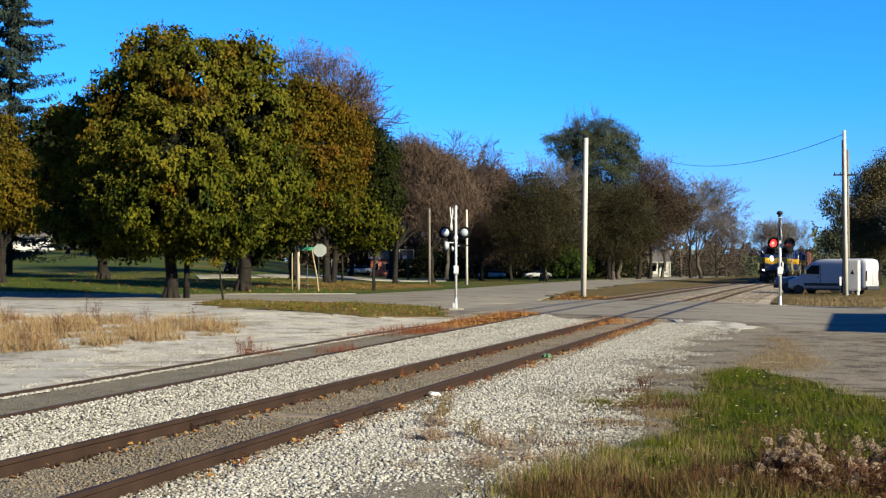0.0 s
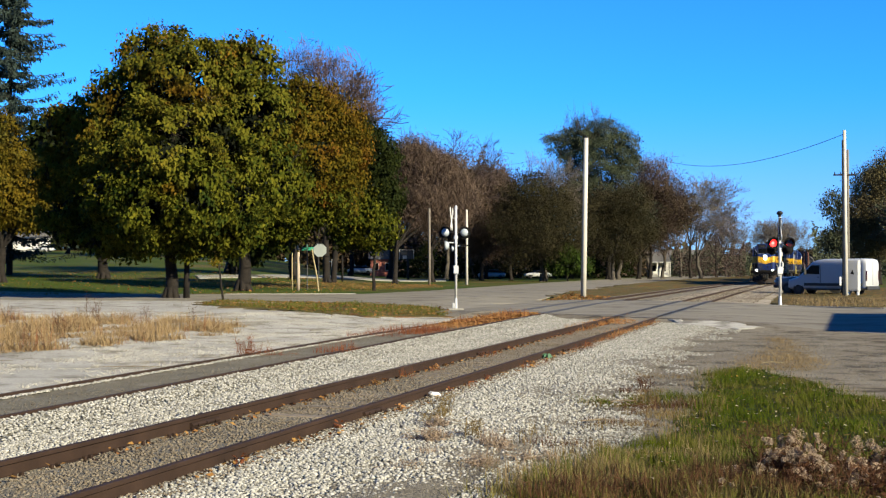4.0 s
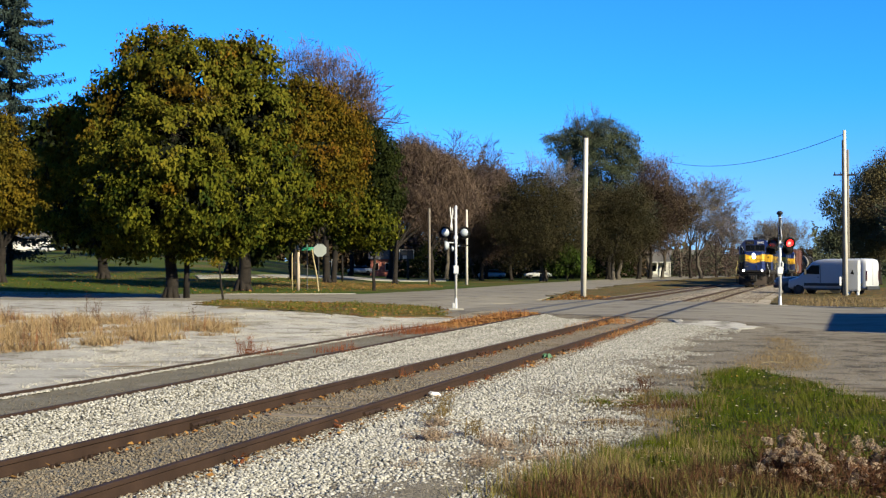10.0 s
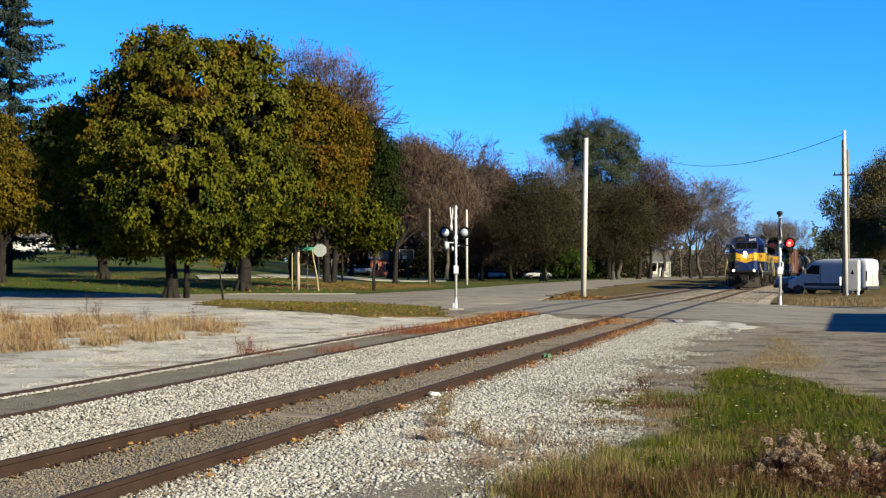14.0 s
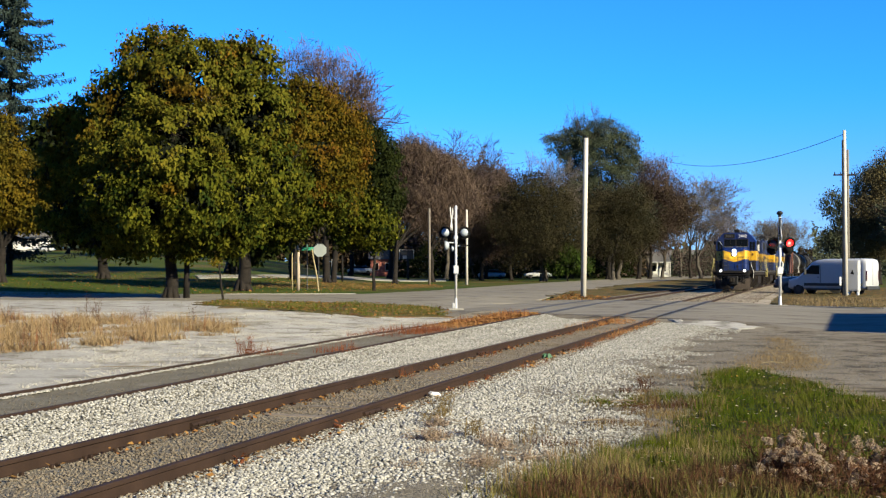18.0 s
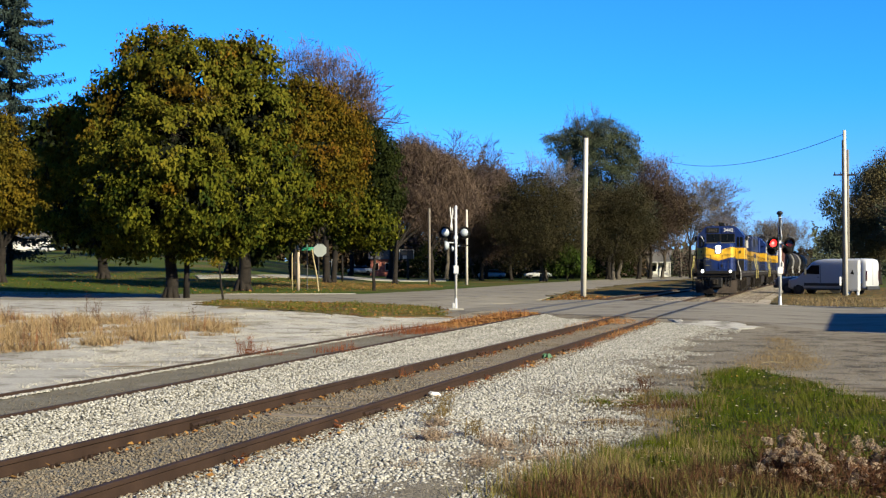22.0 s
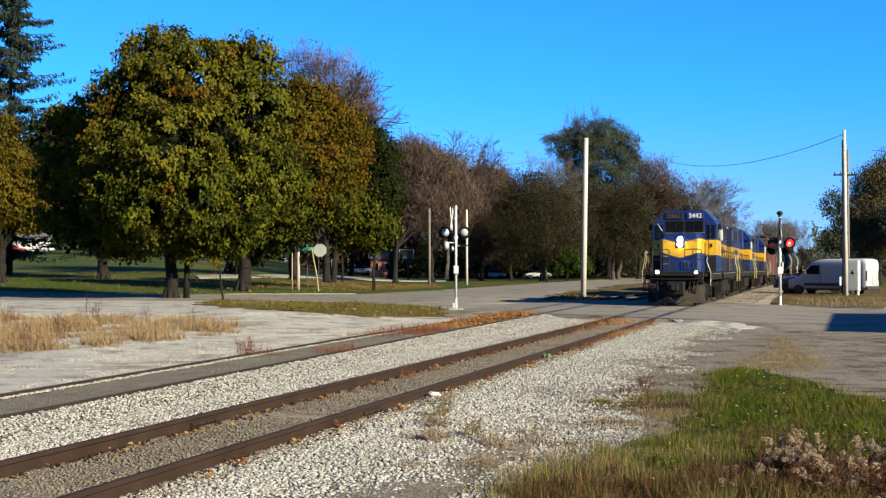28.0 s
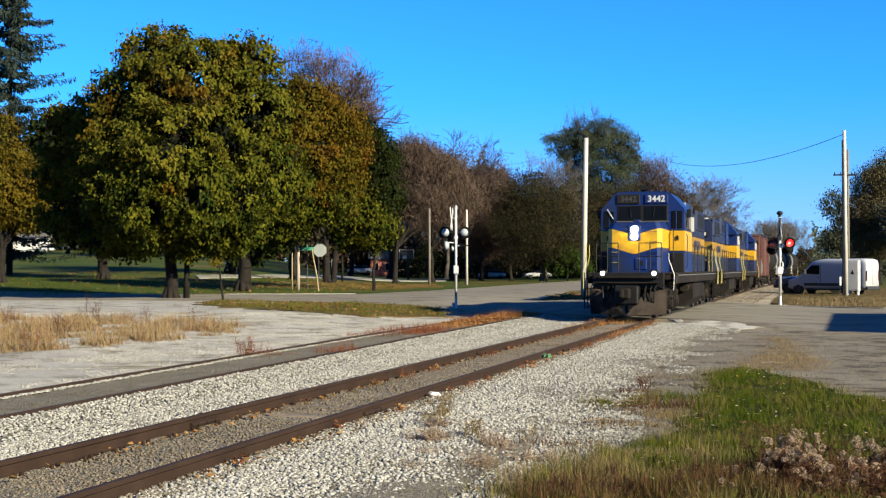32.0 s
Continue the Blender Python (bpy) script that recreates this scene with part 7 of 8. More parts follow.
M_FLUFF = mat("seed_fluff", (0.95, 0.73, 0.52), (0.60, 0.43, 0.29), scale=3, island=0.6, **blademat)
M_FALLEN = mat("fallen_leaves", (0.52, 0.21, 0.06), (0.62, 0.37, 0.12), scale=0.7, island=0.8, stain=(0.28, 0.06, 0.025), stain_scale=0.8, stain_cut=0.6, **blademat)

rng = np.random.default_rng(77)


def belt(n, s0, s1, y0, y1, at, power=1.0, edge=1.0):
    """Points along a track, thinning with depth; edge thins them towards s1."""
    y = y0 * (y1 / y0) ** (rng.random(n) ** power)
    s = s0 + (s1 - s0) * rng.random(n) ** edge
    p = np.array([at(float(b), float(a)) for a, b in zip(s, y)])
    return p, y, s


def stones(name, p, z, lo, hi, material, label):
    n = len(p)
    k = rng.uniform(lo, hi, n)
    sizes = np.stack([k * rng.uniform(0.8, 1.3, n), k * rng.uniform(0.7, 1.1, n), k * rng.uniform(0.6, 1.0, n)], -1)
    pos = np.column_stack([p, z + k * rng.uniform(-0.1, 0.5, n)])
    return tagged(new(name, scatter(name, STONE[0], STONE[1], pos, sizes, turns(n, rng, 0.6), material)), label, "stones", kind="stuff")


def bank(s, left, right, top):
    """The height of the ballast bed across its profile."""
    return np.interp(s, [left - .35, left, left + .5, -.9, -.6, .6, .9, right - .6, right, right + .5], [0, .05, top, top, top - .02, top - .02, top, top, .04, 0]) + 0.02


p, y, s = belt(82000, 0.82, 3.5, 8.6, 46, beside)
k = np.array([noise.noise(Vector((a * 0.45, b * 0.45, 2))) + 0.4 * noise.noise(Vector((a * 1.7, b * 1.7, 5))) for a, b in p])
ok = rng.random(len(p)) + k * 0.9 > (s - 1.95 + np.maximum(0, 13.0 - y) * 0.3) / 1.25
p, s = p[ok], s[ok]
stones("ballast_stones", p, bank(s, -2.9, 2.7, 0.045), 0.011, 0.030, M_STONE, "pale crushed limestone ballast beside the main track")
p, y, s = belt(52000, -3.3, -0.82, 10.5, 50, beside)
stones("ballast_stones", p, bank(s, -2.9, 2.7, 0.045), 0.011, 0.030, M_STONE, "pale crushed limestone ballast between the tracks")
p, y, s = belt(16000, -0.68, 0.68, 9.0, 44, beside)
stones("ballast_stones", p, bank(s, -2.9, 2.7, 0.045), 0.008, 0.024, M_STONE_DIRTY, "dusty brown ballast between the rails")
p, y, s = belt(20000, 2.3, 3.9, 8.8, 46, beside, edge=1.4)
k = np.array([noise.noise(Vector((a * 0.5, b * 0.5, 2))) + 0.5 * noise.noise(Vector((a * 1.6, b * 1.6, 5))) for a, b in p])
p, s = p[k > (s - 3.35) * 0.38], s[k > (s - 3.35) * 0.38]
stones("ballast_spill", p, np.where(s < 3.5, bank(s, -2.9, 2.7, 0.045) - 0.01, 0.0), 0.012, 0.03, M_STONE, "pale ballast spilled over the lot")
p, y, s = belt(26000, 2.4, 6.4, 8.8, 40, beside, edge=1.4)
bare = ~inside(TURF_RIGHT, p)
p, s = p[bare], s[bare]
stones("loose_gravel", p, np.where(s < 3.5, bank(s, -2.9, 2.7, 0.045) - 0.01, 0.0), 0.006, 0.018, M_STONE_GREY, "loose grey gravel spread over the lot")
p, y, s = belt(3000, -0.66, 0.66, 13, 44, siding)
stones("siding_gravel", p, 0.15, 0.006, 0.015, M_STONE_DIRTY, "fine dusty gravel between the siding's rails")
p, y, s = belt(15000, 0.82, 1.9, 12, 48, siding)
stones("siding_ballast", p, np.interp(s, [0.8, 1.0, 1.7, 2.2], [0.16, 0.155, 0.07, 0.03]), 0.014, 0.032, M_STONE, "pale ballast heaped against the siding")
p, y, s = belt(2600, -0.66, -0.55, 13, 40, siding)
stones("siding_gravel", p, 0.155, 0.014, 0.03, M_STONE, "row of pale chips along the siding's rail")
p = strew([(6.6, 20), (9, 19), (16, 38), (12, 39), (9, 31)], 6000, rng)
stones("loose_gravel", p, 0.0, 0.006, 0.02, M_STONE_GREY, "loose grey gravel on the worn lot")
p = strew([(-9, 24), (-2, 24), (0, 46), (-12, 46)], 6000, rng)
hh = np.array([land(a, b) for a, b in p])
stones("lot_gravel", p, hh, 0.008, 0.018, M_STONE_DIRTY, "loose pale chips on the gravel lot")
p = strew([(-10, 18.5), (-6.5, 19), (-1.5, 36), (0.8, 45), (-3, 47), (-16, 47)], 42000, rng)
k = np.array([noise.noise(Vector((a * 0.5, b * 0.5, 8))) + 0.5 * noise.noise(Vector((a * 2.0, b * 2.0, 3))) for a, b in p])
p = p[(k > -0.05) & (p[:, 0] < np.array([siding(float(b), -1.0)[0] for b in p[:, 1]]))]
hh = np.array([land(a, b) for a, b in p])
stones("lot_gravel", p, hh, 0.010, 0.028, M_GRAVEL, "scattered pale gravel on the lot")
p, y, s = belt(9000, -2.2, 3.0, 66, 130, beside)
stones("far_ballast", p, 0.075, 0.02, 0.05, M_STONE_DIRTY, "pale ballast stones beyond the crossing")


def blades(name, p, height, width, material, label, z=None, tilt=0.5, category="grass"):
    n = len(p)
    if z is None:
        z = np.array([land(a, b) for a, b in p])
    z = np.broadcast_to(z, (n,))
    tuft = np.array([noise.noise(Vector((a * 2.3, b * 2.3, 7))) for a, b in p])
    wide = np.array([noise.noise(Vector((a * 0.6, b * 0.6, 3))) for a, b in p])
    h = height * rng.uniform(0.4, 1.25, n) * np.clip(1 + 1.3 * tuft + 1.1 * wide, 0.25, 2.1)
    sizes = np.stack([np.full(n, width) * rng.uniform(0.7, 1.3, n)] * 2 + [h], -1)
    a = rng.uniform(0, 2 * math.pi, n)
    b = rng.normal(0, tilt, n)
    base = np.array(BLADE[0])
    v = base[None] * sizes[:, None, :]
    v[:, :, 1] += v[:, :, 2] * np.tan(np.clip(b, -1.1, 1.1))[:, None]
    c, s = np.cos(a)[:, None], np.sin(a)[:, None]
    x = v[:, :, 0] * c - v[:, :, 1] * s
    yy = v[:, :, 0] * s + v[:, :, 1] * c
    v = np.stack([x, yy, v[:, :, 2]], -1) + np.column_stack([p, z])[:, None, :]
    f = np.arange(n * 3).reshape(n, 3)
    return tagged(new(name, bulk(name, v.reshape(-1, 3), f, material)), label, category, kind="stuff")


def patchy(poly, n, scale, cut, seed):
    """Points in a polygon that keep to noise patches."""
    p = strew(poly, n * 3, rng)
    k = np.array([noise.noise(Vector((a * scale, b * scale, seed))) for a, b in p])
    return p[k > cut][:n]


blades("lawn_grass", strew(TURF_RIGHT, 52000, rng) + rng.normal(size=(52000, 2)) * 0.14, 0.085, 0.009, M_BLADE, "short green grass with fallen bits", tilt=0.8)
blades("lawn_straw", patchy(TURF_RIGHT, 2200, 0.8, 0.1, 3), 0.10, 0.008, M_STRAW, "straw-coloured dry grass in the lawn")
FRINGE = [(0.4, 9), (0.6, 10.6), (1.15, 11.7), (1.9, 13.1), (2.6, 14.0), (3.4, 13.0), (4.2, 11), (5, 9.2)]
blades("fringe_straw", patchy(FRINGE, 1600, 0.9, 0.05, 5), 0.13, 0.008, M_STRAW, "dry grass fringe at the lawn's edge")
blades("fringe_green", patchy(FRINGE, 9000, 0.9, -0.1, 8), 0.12, 0.009, M_BLADE, "green grass tufts at the lawn's edge")
EDGE = [(5.6, 23.6), (6.1, 25.2), (7.0, 27.2), (8.2, 30.5), (8.9, 34.2), (9.15, 33.2), (8.5, 30.0), (7.8, 26.8), (7.6, 25.2), (7.0, 23.4), (6.4, 22.9)]
M_THATCH = mat("dry_thatch", (0.34, 0.27, 0.16), (0.25, 0.19, 0.11), scale=1.2, fine=22, grain=0.35, bump=0.8, depth=0.03, stain=(0.17, 0.13, 0.08), stain_scale=1.3, stain_cut=0.55, rough=0.95, spec=0.1)
sheet("dry_patch", EDGE, M_THATCH, -0.004, step=0.3, ragged=0.55, label="matted straw-coloured grass around the lawn's tip", category="grass")
rim = []
ring = [p for p in TURF_RIGHT if p[1] > 9]
for (xa, ya), (xb, yb) in zip(ring, ring[1:]):
    rim += [(xa + (xb - xa) * t, ya + (yb - ya) * t) for t in rng.random(int(math.hypot(xb - xa, yb - ya) * 80))]
rim = np.array(rim) + rng.normal(size=(len(rim), 2)) * 0.2
blades("rim_straw", rim, 0.07, 0.008, M_TAN, "ragged dry rim of the lawn", tilt=0.8)
blades("edge_straw", strew(EDGE, 4000, rng) + rng.normal(size=(4000, 2)) * 0.22, 0.055, 0.01, M_TAN, "dry yellow grass around the lawn's tip", tilt=0.8)
LOTTUFT = [(1.9, 15), (3.3, 15.2), (4.2, 18.2), (3.2, 19.3), (2.4, 18)]
blades("lot_tufts", patchy(LOTTUFT, 1300, 1.6, 0.22, 2), 0.10, 0.009, M_STRAW, "dry tufts growing through the lot")
for x, y, w, n, m in ((2.55, 17.2, 0.32, 700, M_BLADE), (3.05, 16.9, 0.3, 400, M_DEAD), (2.2, 17.0, 0.25, 260, M_STRAW), (2.75, 18.9, 0.2, 240, M_DEAD), (3.3, 18.0, 0.35, 420, M_BLADE)):
    blades("lot_tufts", rng.normal(size=(n, 2)) * np.array([w, w * 0.6]) + np.array([x, y]), 0.10, 0.009, m, "low tuft of mixed grass on the lot", tilt=0.8)
blades("lot_tufts", patchy([(-0.8, 10.6), (2.2, 10.2), (3.1, 14.5), (1.0, 15)], 1500, 1.9, 0.33, 12), 0.13, 0.008, M_STRAW, "dry tufts growing through the gravel")


def weed(name, x, y, n, height, spread, material, label, fluff=0, z=None, lean=0.3):
    """A clump of dead stalks with side shoots; some carry seed heads."""
    r = random.Random(int(x * 100 + y * 10))
    th = thing(name, pose(x, y, land(x, y) if z is None else z), label, "weed")
    segs, tips = [], []
    for _ in range(n):
        b = Vector((r.gauss(0, spread), r.gauss(0, spread), 0))
        d = Vector((r.gauss(0, lean), r.gauss(0, lean), 1)).normalized()
        h = height * r.uniform(0.45, 1.1)
        p0 = b
        for k in range(4):
            d = (d + Vector((r.gauss(0, .12), r.gauss(0, .12), 0))).normalized()
            q = p0 + d * h / 4
            segs.append((*p0, *q, 0.005, 0.004))
            if k > 0:
                for _ in range(2):
                    e = (d + Vector((r.gauss(0, .8), r.gauss(0, .8), r.gauss(0.1, .4)))).normalized()
                    w = q + e * h * 0.16
                    segs.append((*q, *w, 0.0035, 0.002))
                    tips.append(w)
            p0 = q
        tips.append(p0)
    tagged(part("stalk_clump", bars("stalk_clump", segs, material, 3), None, th), kind="stuff")
    t = np.array([tuple(v) for v in tips])
    nn = len(t) * 2
    pos = np.repeat(t, 2, 0) + rng.normal(size=(nn, 3)) * 0.02
    tagged(part("leaf_tuft", scatter("leaf_tuft", SPRAY[0], SPRAY[1], pos, rng.uniform(0.03, 0.11, nn), turns(nn, rng), material), None, th), kind="stuff")
    if fluff:
        high = t[t[:, 2] > np.quantile(t[:, 2], 0.45)]
        fluff = max(4, int(fluff * 0.9))
        c = high[rng.choice(len(high), fluff)]
        c += rng.normal(size=c.shape) * 0.02
        m = fluff * 110
        d = rng.normal(size=(m, 3))
        d /= np.linalg.norm(d, axis=1, keepdims=True)
        pos = np.repeat(c, 110, 0) + d * np.repeat(rng.uniform(0.014, 0.036, fluff), 110)[:, None]
        tagged(part("seed_fluff", scatter("seed_fluff", LEAF[0], LEAF[1], pos, rng.uniform(0.008, 0.018, m), turns(m, rng), M_FLUFF), None, th), kind="stuff")
        m = n * 16
        pos = np.column_stack([rng.normal(size=(m, 2)) * (spread * 1.25), rng.uniform(0.02, 0.6, m) * height])
        tagged(part("withered_leaves", scatter("withered_leaves", LEAF[0], LEAF[1], pos, rng.uniform(0.018, 0.045, m), turns(m, rng), M_WITHERED), None, th, "withered dark brown leaves"), kind="stuff")
    return th


for x, y, n, h, sp, fl in ((2.72, 10.6, 22, 0.28, 0.13, 16), (2.95, 10.75, 26, 0.42, 0.10, 60), (3.08, 10.6, 22, 0.36, 0.10, 46), (3.4, 10.7, 22, 0.26, 0.15, 8), (3.78, 10.7, 26, 0.36, 0.12, 46),
                           (2.4, 10.45, 16, 0.2, 0.17, 3), (3.25, 10.25, 36, 0.26, 0.2, 8), (3.65, 10.25, 36, 0.28, 0.2, 22), (2.95, 10.3, 26, 0.22, 0.2, 10), (3.5, 10.4, 26, 0.22, 0.2, 6), (2.9, 11.0, 16, 0.52, 0.06, 0), (3.5, 11.4, 10, 0.36, 0.06, 0)):
    weed("seedy_weed", x, y, n, h, sp, M_DEAD, "dead brown weeds with fluffy seed heads", fl)
for x, y, n, h, sp in ((1.0, 10.3, 14, 0.14, 0.12), (1.5, 10.2, 16, 0.16, 0.14), (2.05, 10.4, 20, 0.16, 0.13), (2.3, 10.6, 16, 0.18, 0.12)):
    weed("dry_weed", x, y, n, h, sp, M_DEAD, "clump of dry brown weeds in the grass")
for x, y, n, h, sp, m in ((-3.84, 24.8, 26, 0.5, 0.07, M_RUSTWEED), (-3.3, 25.1, 16, 0.16, 0.16, M_RUSTWEED), (-3.65, 25.0, 10, 0.26, 0.1, M_RUSTWEED), (0.0, 15.2, 14, 0.32, 0.07, M_STRAW), (0.35, 13.5, 12, 0.25, 0.07, M_STRAW), (-0.15, 14.6, 8, 0.2, 0.06, M_STRAW),
                          (3.05, 19.2, 10, 0.2, 0.08, M_DEAD), (2.5, 16.3, 12, 0.1, 0.2, M_DEAD)):
    weed("dry_weed", x, y, n, h, sp, m, "dry weed growing in the gravel")

M_TANWEED = mat("pinkish_tan_weed", (0.62, 0.47, 0.34), (0.42, 0.30, 0.21), scale=1.0, island=0.6, **blademat)
for x, y, n, h, sp in ((-0.14, 13.2, 44, 0.17, 0.08), (0.35, 11.7, 20, 0.09, 0.10), (-0.33, 11.4, 20, 0.08, 0.08), (0.56, 12.8, 24, 0.10, 0.09), (-0.05, 14.3, 30, 0.15, 0.06), (0.9, 12.2, 18, 0.08, 0.12)):
    weed("dry_weed", x, y, n, h, sp, M_TANWEED, "low pinkish-tan dry weed in the ballast", lean=0.5)

for x, y, w, n, h in ((-0.12, 13.4, 0.055, 300, 0.19), (-0.17, 12.3, 0.07, 220, 0.10), (0.46, 13.0, 0.08, 200, 0.12), (0.30, 11.8, 0.09, 200, 0.08), (-0.39, 11.6, 0.07, 160, 0.08), (-0.62, 11.1, 0.06, 140, 0.09)):
    blades("dry_tuft", rng.normal(size=(n, 2)) * w + np.array([x, y]), h, 0.006, M_TANWEED, "soft tan tuft of dry grass in the ballast", tilt=0.45, z=0.02)

# the belt of tall dry grass on the gravel lot
DRY = [(-9.6, 27.0), (-8.4, 28.6), (-7.6, 30.3), (-6.9, 32), (-6.1, 34.3), (-5.1, 36.0), (-6.0, 38.0), (-8.5, 39.6), (-11, 40.5), (-15, 41), (-20, 41), (-20, 30), (-14, 26.5)]
M_GOLDEN = mat("golden_dry_blades", (0.70, 0.50, 0.27), (0.46, 0.305, 0.145), scale=0.4, island=0.6, **blademat)
blades("tall_dry_grass", patchy(DRY, 16000, 0.8, 0.0, 4), 0.28, 0.018, M_GOLDEN, "tall straw-coloured dry grass", tilt=0.9)
blades("short_dry_grass", patchy(DRY, 15000, 0.8, -0.05, 4), 0.14, 0.024, M_GOLDEN, "short matted dry grass", tilt=1.1)
blades("tall_dry_grass", patchy(DRY, 1800, 0.8, 0.2, 9), 0.34, 0.012, M_RUSTWEED, "reddish dry grass among the straw")
for x, y, h in ((-11.0, 38.2, 0.95), (-10.4, 37.6, 0.95), (-10.7, 38.6, 0.8), (-12.9, 36.9, 0.8), (-13.2, 34.4, 0.7), (-9.0, 37.4, 0.6), (-9.6, 31.5, 0.6), (-10.2, 33.2, 0.6), (-7.6, 37.5, 0.5)):
    weed("tall_weed", x, y, 5, h, 0.08, M_DEAD, "tall dead weed stalks in the dry grass")

# leaves blown along the rails and over the verges
def litter(name, p, z, size, label):
    n = len(p)
    if z is None:
        z = np.array([land(a, b) for a, b in p]) + 0.05
    pos = np.column_stack([p, z + rng.uniform(0, 0.04, n)])
    return tagged(new(name, scatter(name, LEAF[0], LEAF[1], pos, size * rng.uniform(0.6, 1.4, n), turns(n, rng, 0.7), M_FALLEN)), label, "leaves", kind="stuff")


p, y, s = belt(1500, -0.62, 0.62, 36.5, 46, siding)
litter("leaf_litter", p, 0.165, 0.12, "orange fallen leaves heaped between the siding's rails")
blades("siding_weeds", np.vstack([belt(1300, -0.62, 0.62, 37, 45, siding)[0], belt(420, -0.2, 0.75, 31.5, 34.5, siding)[0], belt(160, 0.2, 0.9, 24.4, 25.6, siding)[0]]), 0.15, 0.012, M_RUSTWEED, "rust-red weeds between the siding's rails", z=0.15)
for s0 in (-0.62, 0.86):
    p, y, s = belt(420, s0, s0 + 0.22, 9, 44, beside, power=0.55)
    litter("leaf_litter", p, 0.075, 0.06, "orange fallen leaves caught along the rail")
    k = np.array([noise.noise(Vector((float(v) * 0.8, s0, 1))) for v in y])
    p = p[(k > 0.1) & (p[:, 1] > 17)]
    blades("rail_weeds", np.repeat(p, 4, 0) + rng.normal(size=(len(p) * 4, 2)) * 0.06, 0.10, 0.01, M_RUSTWEED, "low rust-red weeds along the rail", z=0.065)
for y0, s0, m in ((11.9, 0.93, M_RUSTWEED), (13.2, 0.92, M_FALLEN), (14.4, 0.9, M_RUSTWEED), (16.2, 0.95, M_ORANGEWEED), (18.6, 0.93, M_RUSTWEED), (19.4, -0.55, M_FALLEN), (20.6, 0.95, M_RUSTWEED),
                  (22.5, -0.58, M_ORANGEWEED), (23.8, 0.93, M_FALLEN), (26.5, 0.95, M_ORANGEWEED), (28.0, -0.6, M_RUSTWEED), (29.5, 0.93, M_ORANGEWEED), (31.5, -0.92, M_FALLEN)):
    x, y = beside(y0, s0)
    tagged(new("rail_leaves", scatter("rail_leaves", LEAF[0], LEAF[1], np.column_stack([rng.normal(size=(34, 2)) * np.array([0.04, 0.12]) + np.array([x, y]), 0.065 + rng.uniform(0, 0.07, 34)]),
                                      rng.uniform(0.025, 0.06, 34), turns(34, rng, 1.0), m)), "cluster of orange leaves and weeds caught against the rail", "leaves", kind="stuff")
p, y, s = belt(900, -1.3, 0.2, 40, 44.5, beside)
blades("crossing_weeds", p, 0.07, 0.014, M_ORANGEWEED, "straw-coloured weeds at the street's edge", z=0.09)
litter("leaf_litter", strew(VERGE_L, 1300, rng), None, 0.11, "orange and yellow leaves on the verge")
spill = strew(VERGE_L, 5000, rng) + rng.normal(size=(5000, 2)) * 0.7
blades("verge_fringe", spill, 0.12, 0.02, M_STRAW, "dry grass straggling over the verge's edge")
blades("verge_grass", strew(VERGE_L, 12000, rng), 0.12, 0.02, M_BLADE, "short grass on the verge")
STRIP = [(17, 62), (20.5, 58.2), (30, 54.3), (45, 48), (50, 60), (36, 74), (22, 78)]
blades("verge_tufts", strew(STRIP, 16000, rng), 0.16, 0.03, M_TAN, "tufts of dry grass on the verge", tilt=0.7)
blades("verge_grass", strew(VERGE_R, 9000, rng), 0.14, 0.025, M_STRAW, "dry grass on the verge")
litter("leaf_litter", strew(VERGE_R, 1200, rng), None, 0.14, "brown leaves on the verge")
litter("leaf_litter", strew([(5.5, 69.5), (9, 69), (11, 80), (9, 88)], 700, rng), None, 0.16, "orange leaves on the grass strip")
litter("leaf_litter", strew(TURF_RIGHT, 300, rng), None, 0.035, "pale fallen leaves in the grass")
LAWN = [(-40, 74), (-8, 80), (-3, 95), (-4, 130), (-60, 130)]
litter("leaf_litter", strew(LAWN, 2200, rng), None, 0.16, "brown and yellow leaves under the park trees")
KERBSIDE = [(-22, 93), (-9, 93), (-3.5, 96), (0, 108), (-1, 128), (-10, 122), (-15, 108), (-22, 102)]
litter("leaf_litter", strew(KERBSIDE, 5200, rng), None, 0.085, "small yellow-brown leaves on the grass by the kerb")
blades("park_straw", strew(KERBSIDE, 7000, rng), 0.11, 0.03, M_STRAW, "yellowing grass by the kerb", tilt=0.8)
blades("park_tufts", strew(LAWN, 14000, rng), 0.12, 0.03, M_BLADE, "park grass under the trees")

# odd things by the rails
stone = tagged(part("white_stone", Shape().box(-0.09, 0.09, -0.06, 0.06, 0, 0.07, 0.03), M_WHITE, at=pose(*beside(17.85, 0.9), 0.07, 5, 8, 30)), "pale block of stone lying by the rail", "stone")
bag = thing("green_bag", pose(*beside(25.4, 0.85), 0.08) @ Matrix.Diagonal((1.1, 1.1, 0.6, 1)), "crumpled green plastic scrap on the ballast", "litter")
sh = Shape()
for k in range(5):
    a = k * 1.2
    sh.add([(0.12 * math.cos(a), 0.12 * math.sin(a), 0.0), (0.16 * math.cos(a + .7), 0.14 * math.sin(a + .7), 0.02), (0.05 * math.cos(a + .3), 0.06 * math.sin(a + .3), 0.16), (0.02, 0.01, 0.09)], [(0, 1, 2), (0, 2, 3), (1, 3, 2), (0, 3, 1)])
M_SCRAP = mat("green_plastic", (0.07, 0.20, 0.09), (0.12, 0.26, 0.13), scale=6, fine=30, grain=0.15, bump=0.2, rough=0.5)
part("scrap", sh, M_SCRAP, bag)
CHIPS = [(-1.0, 9.3), (0.5, 9.3), (0.85, 10.8), (1.4, 12.2), (2.2, 13.8), (2.6, 16.0), (1.7, 17.0), (0.6, 14.0), (-0.3, 11.5)]
p = strew(CHIPS, 8000, rng)
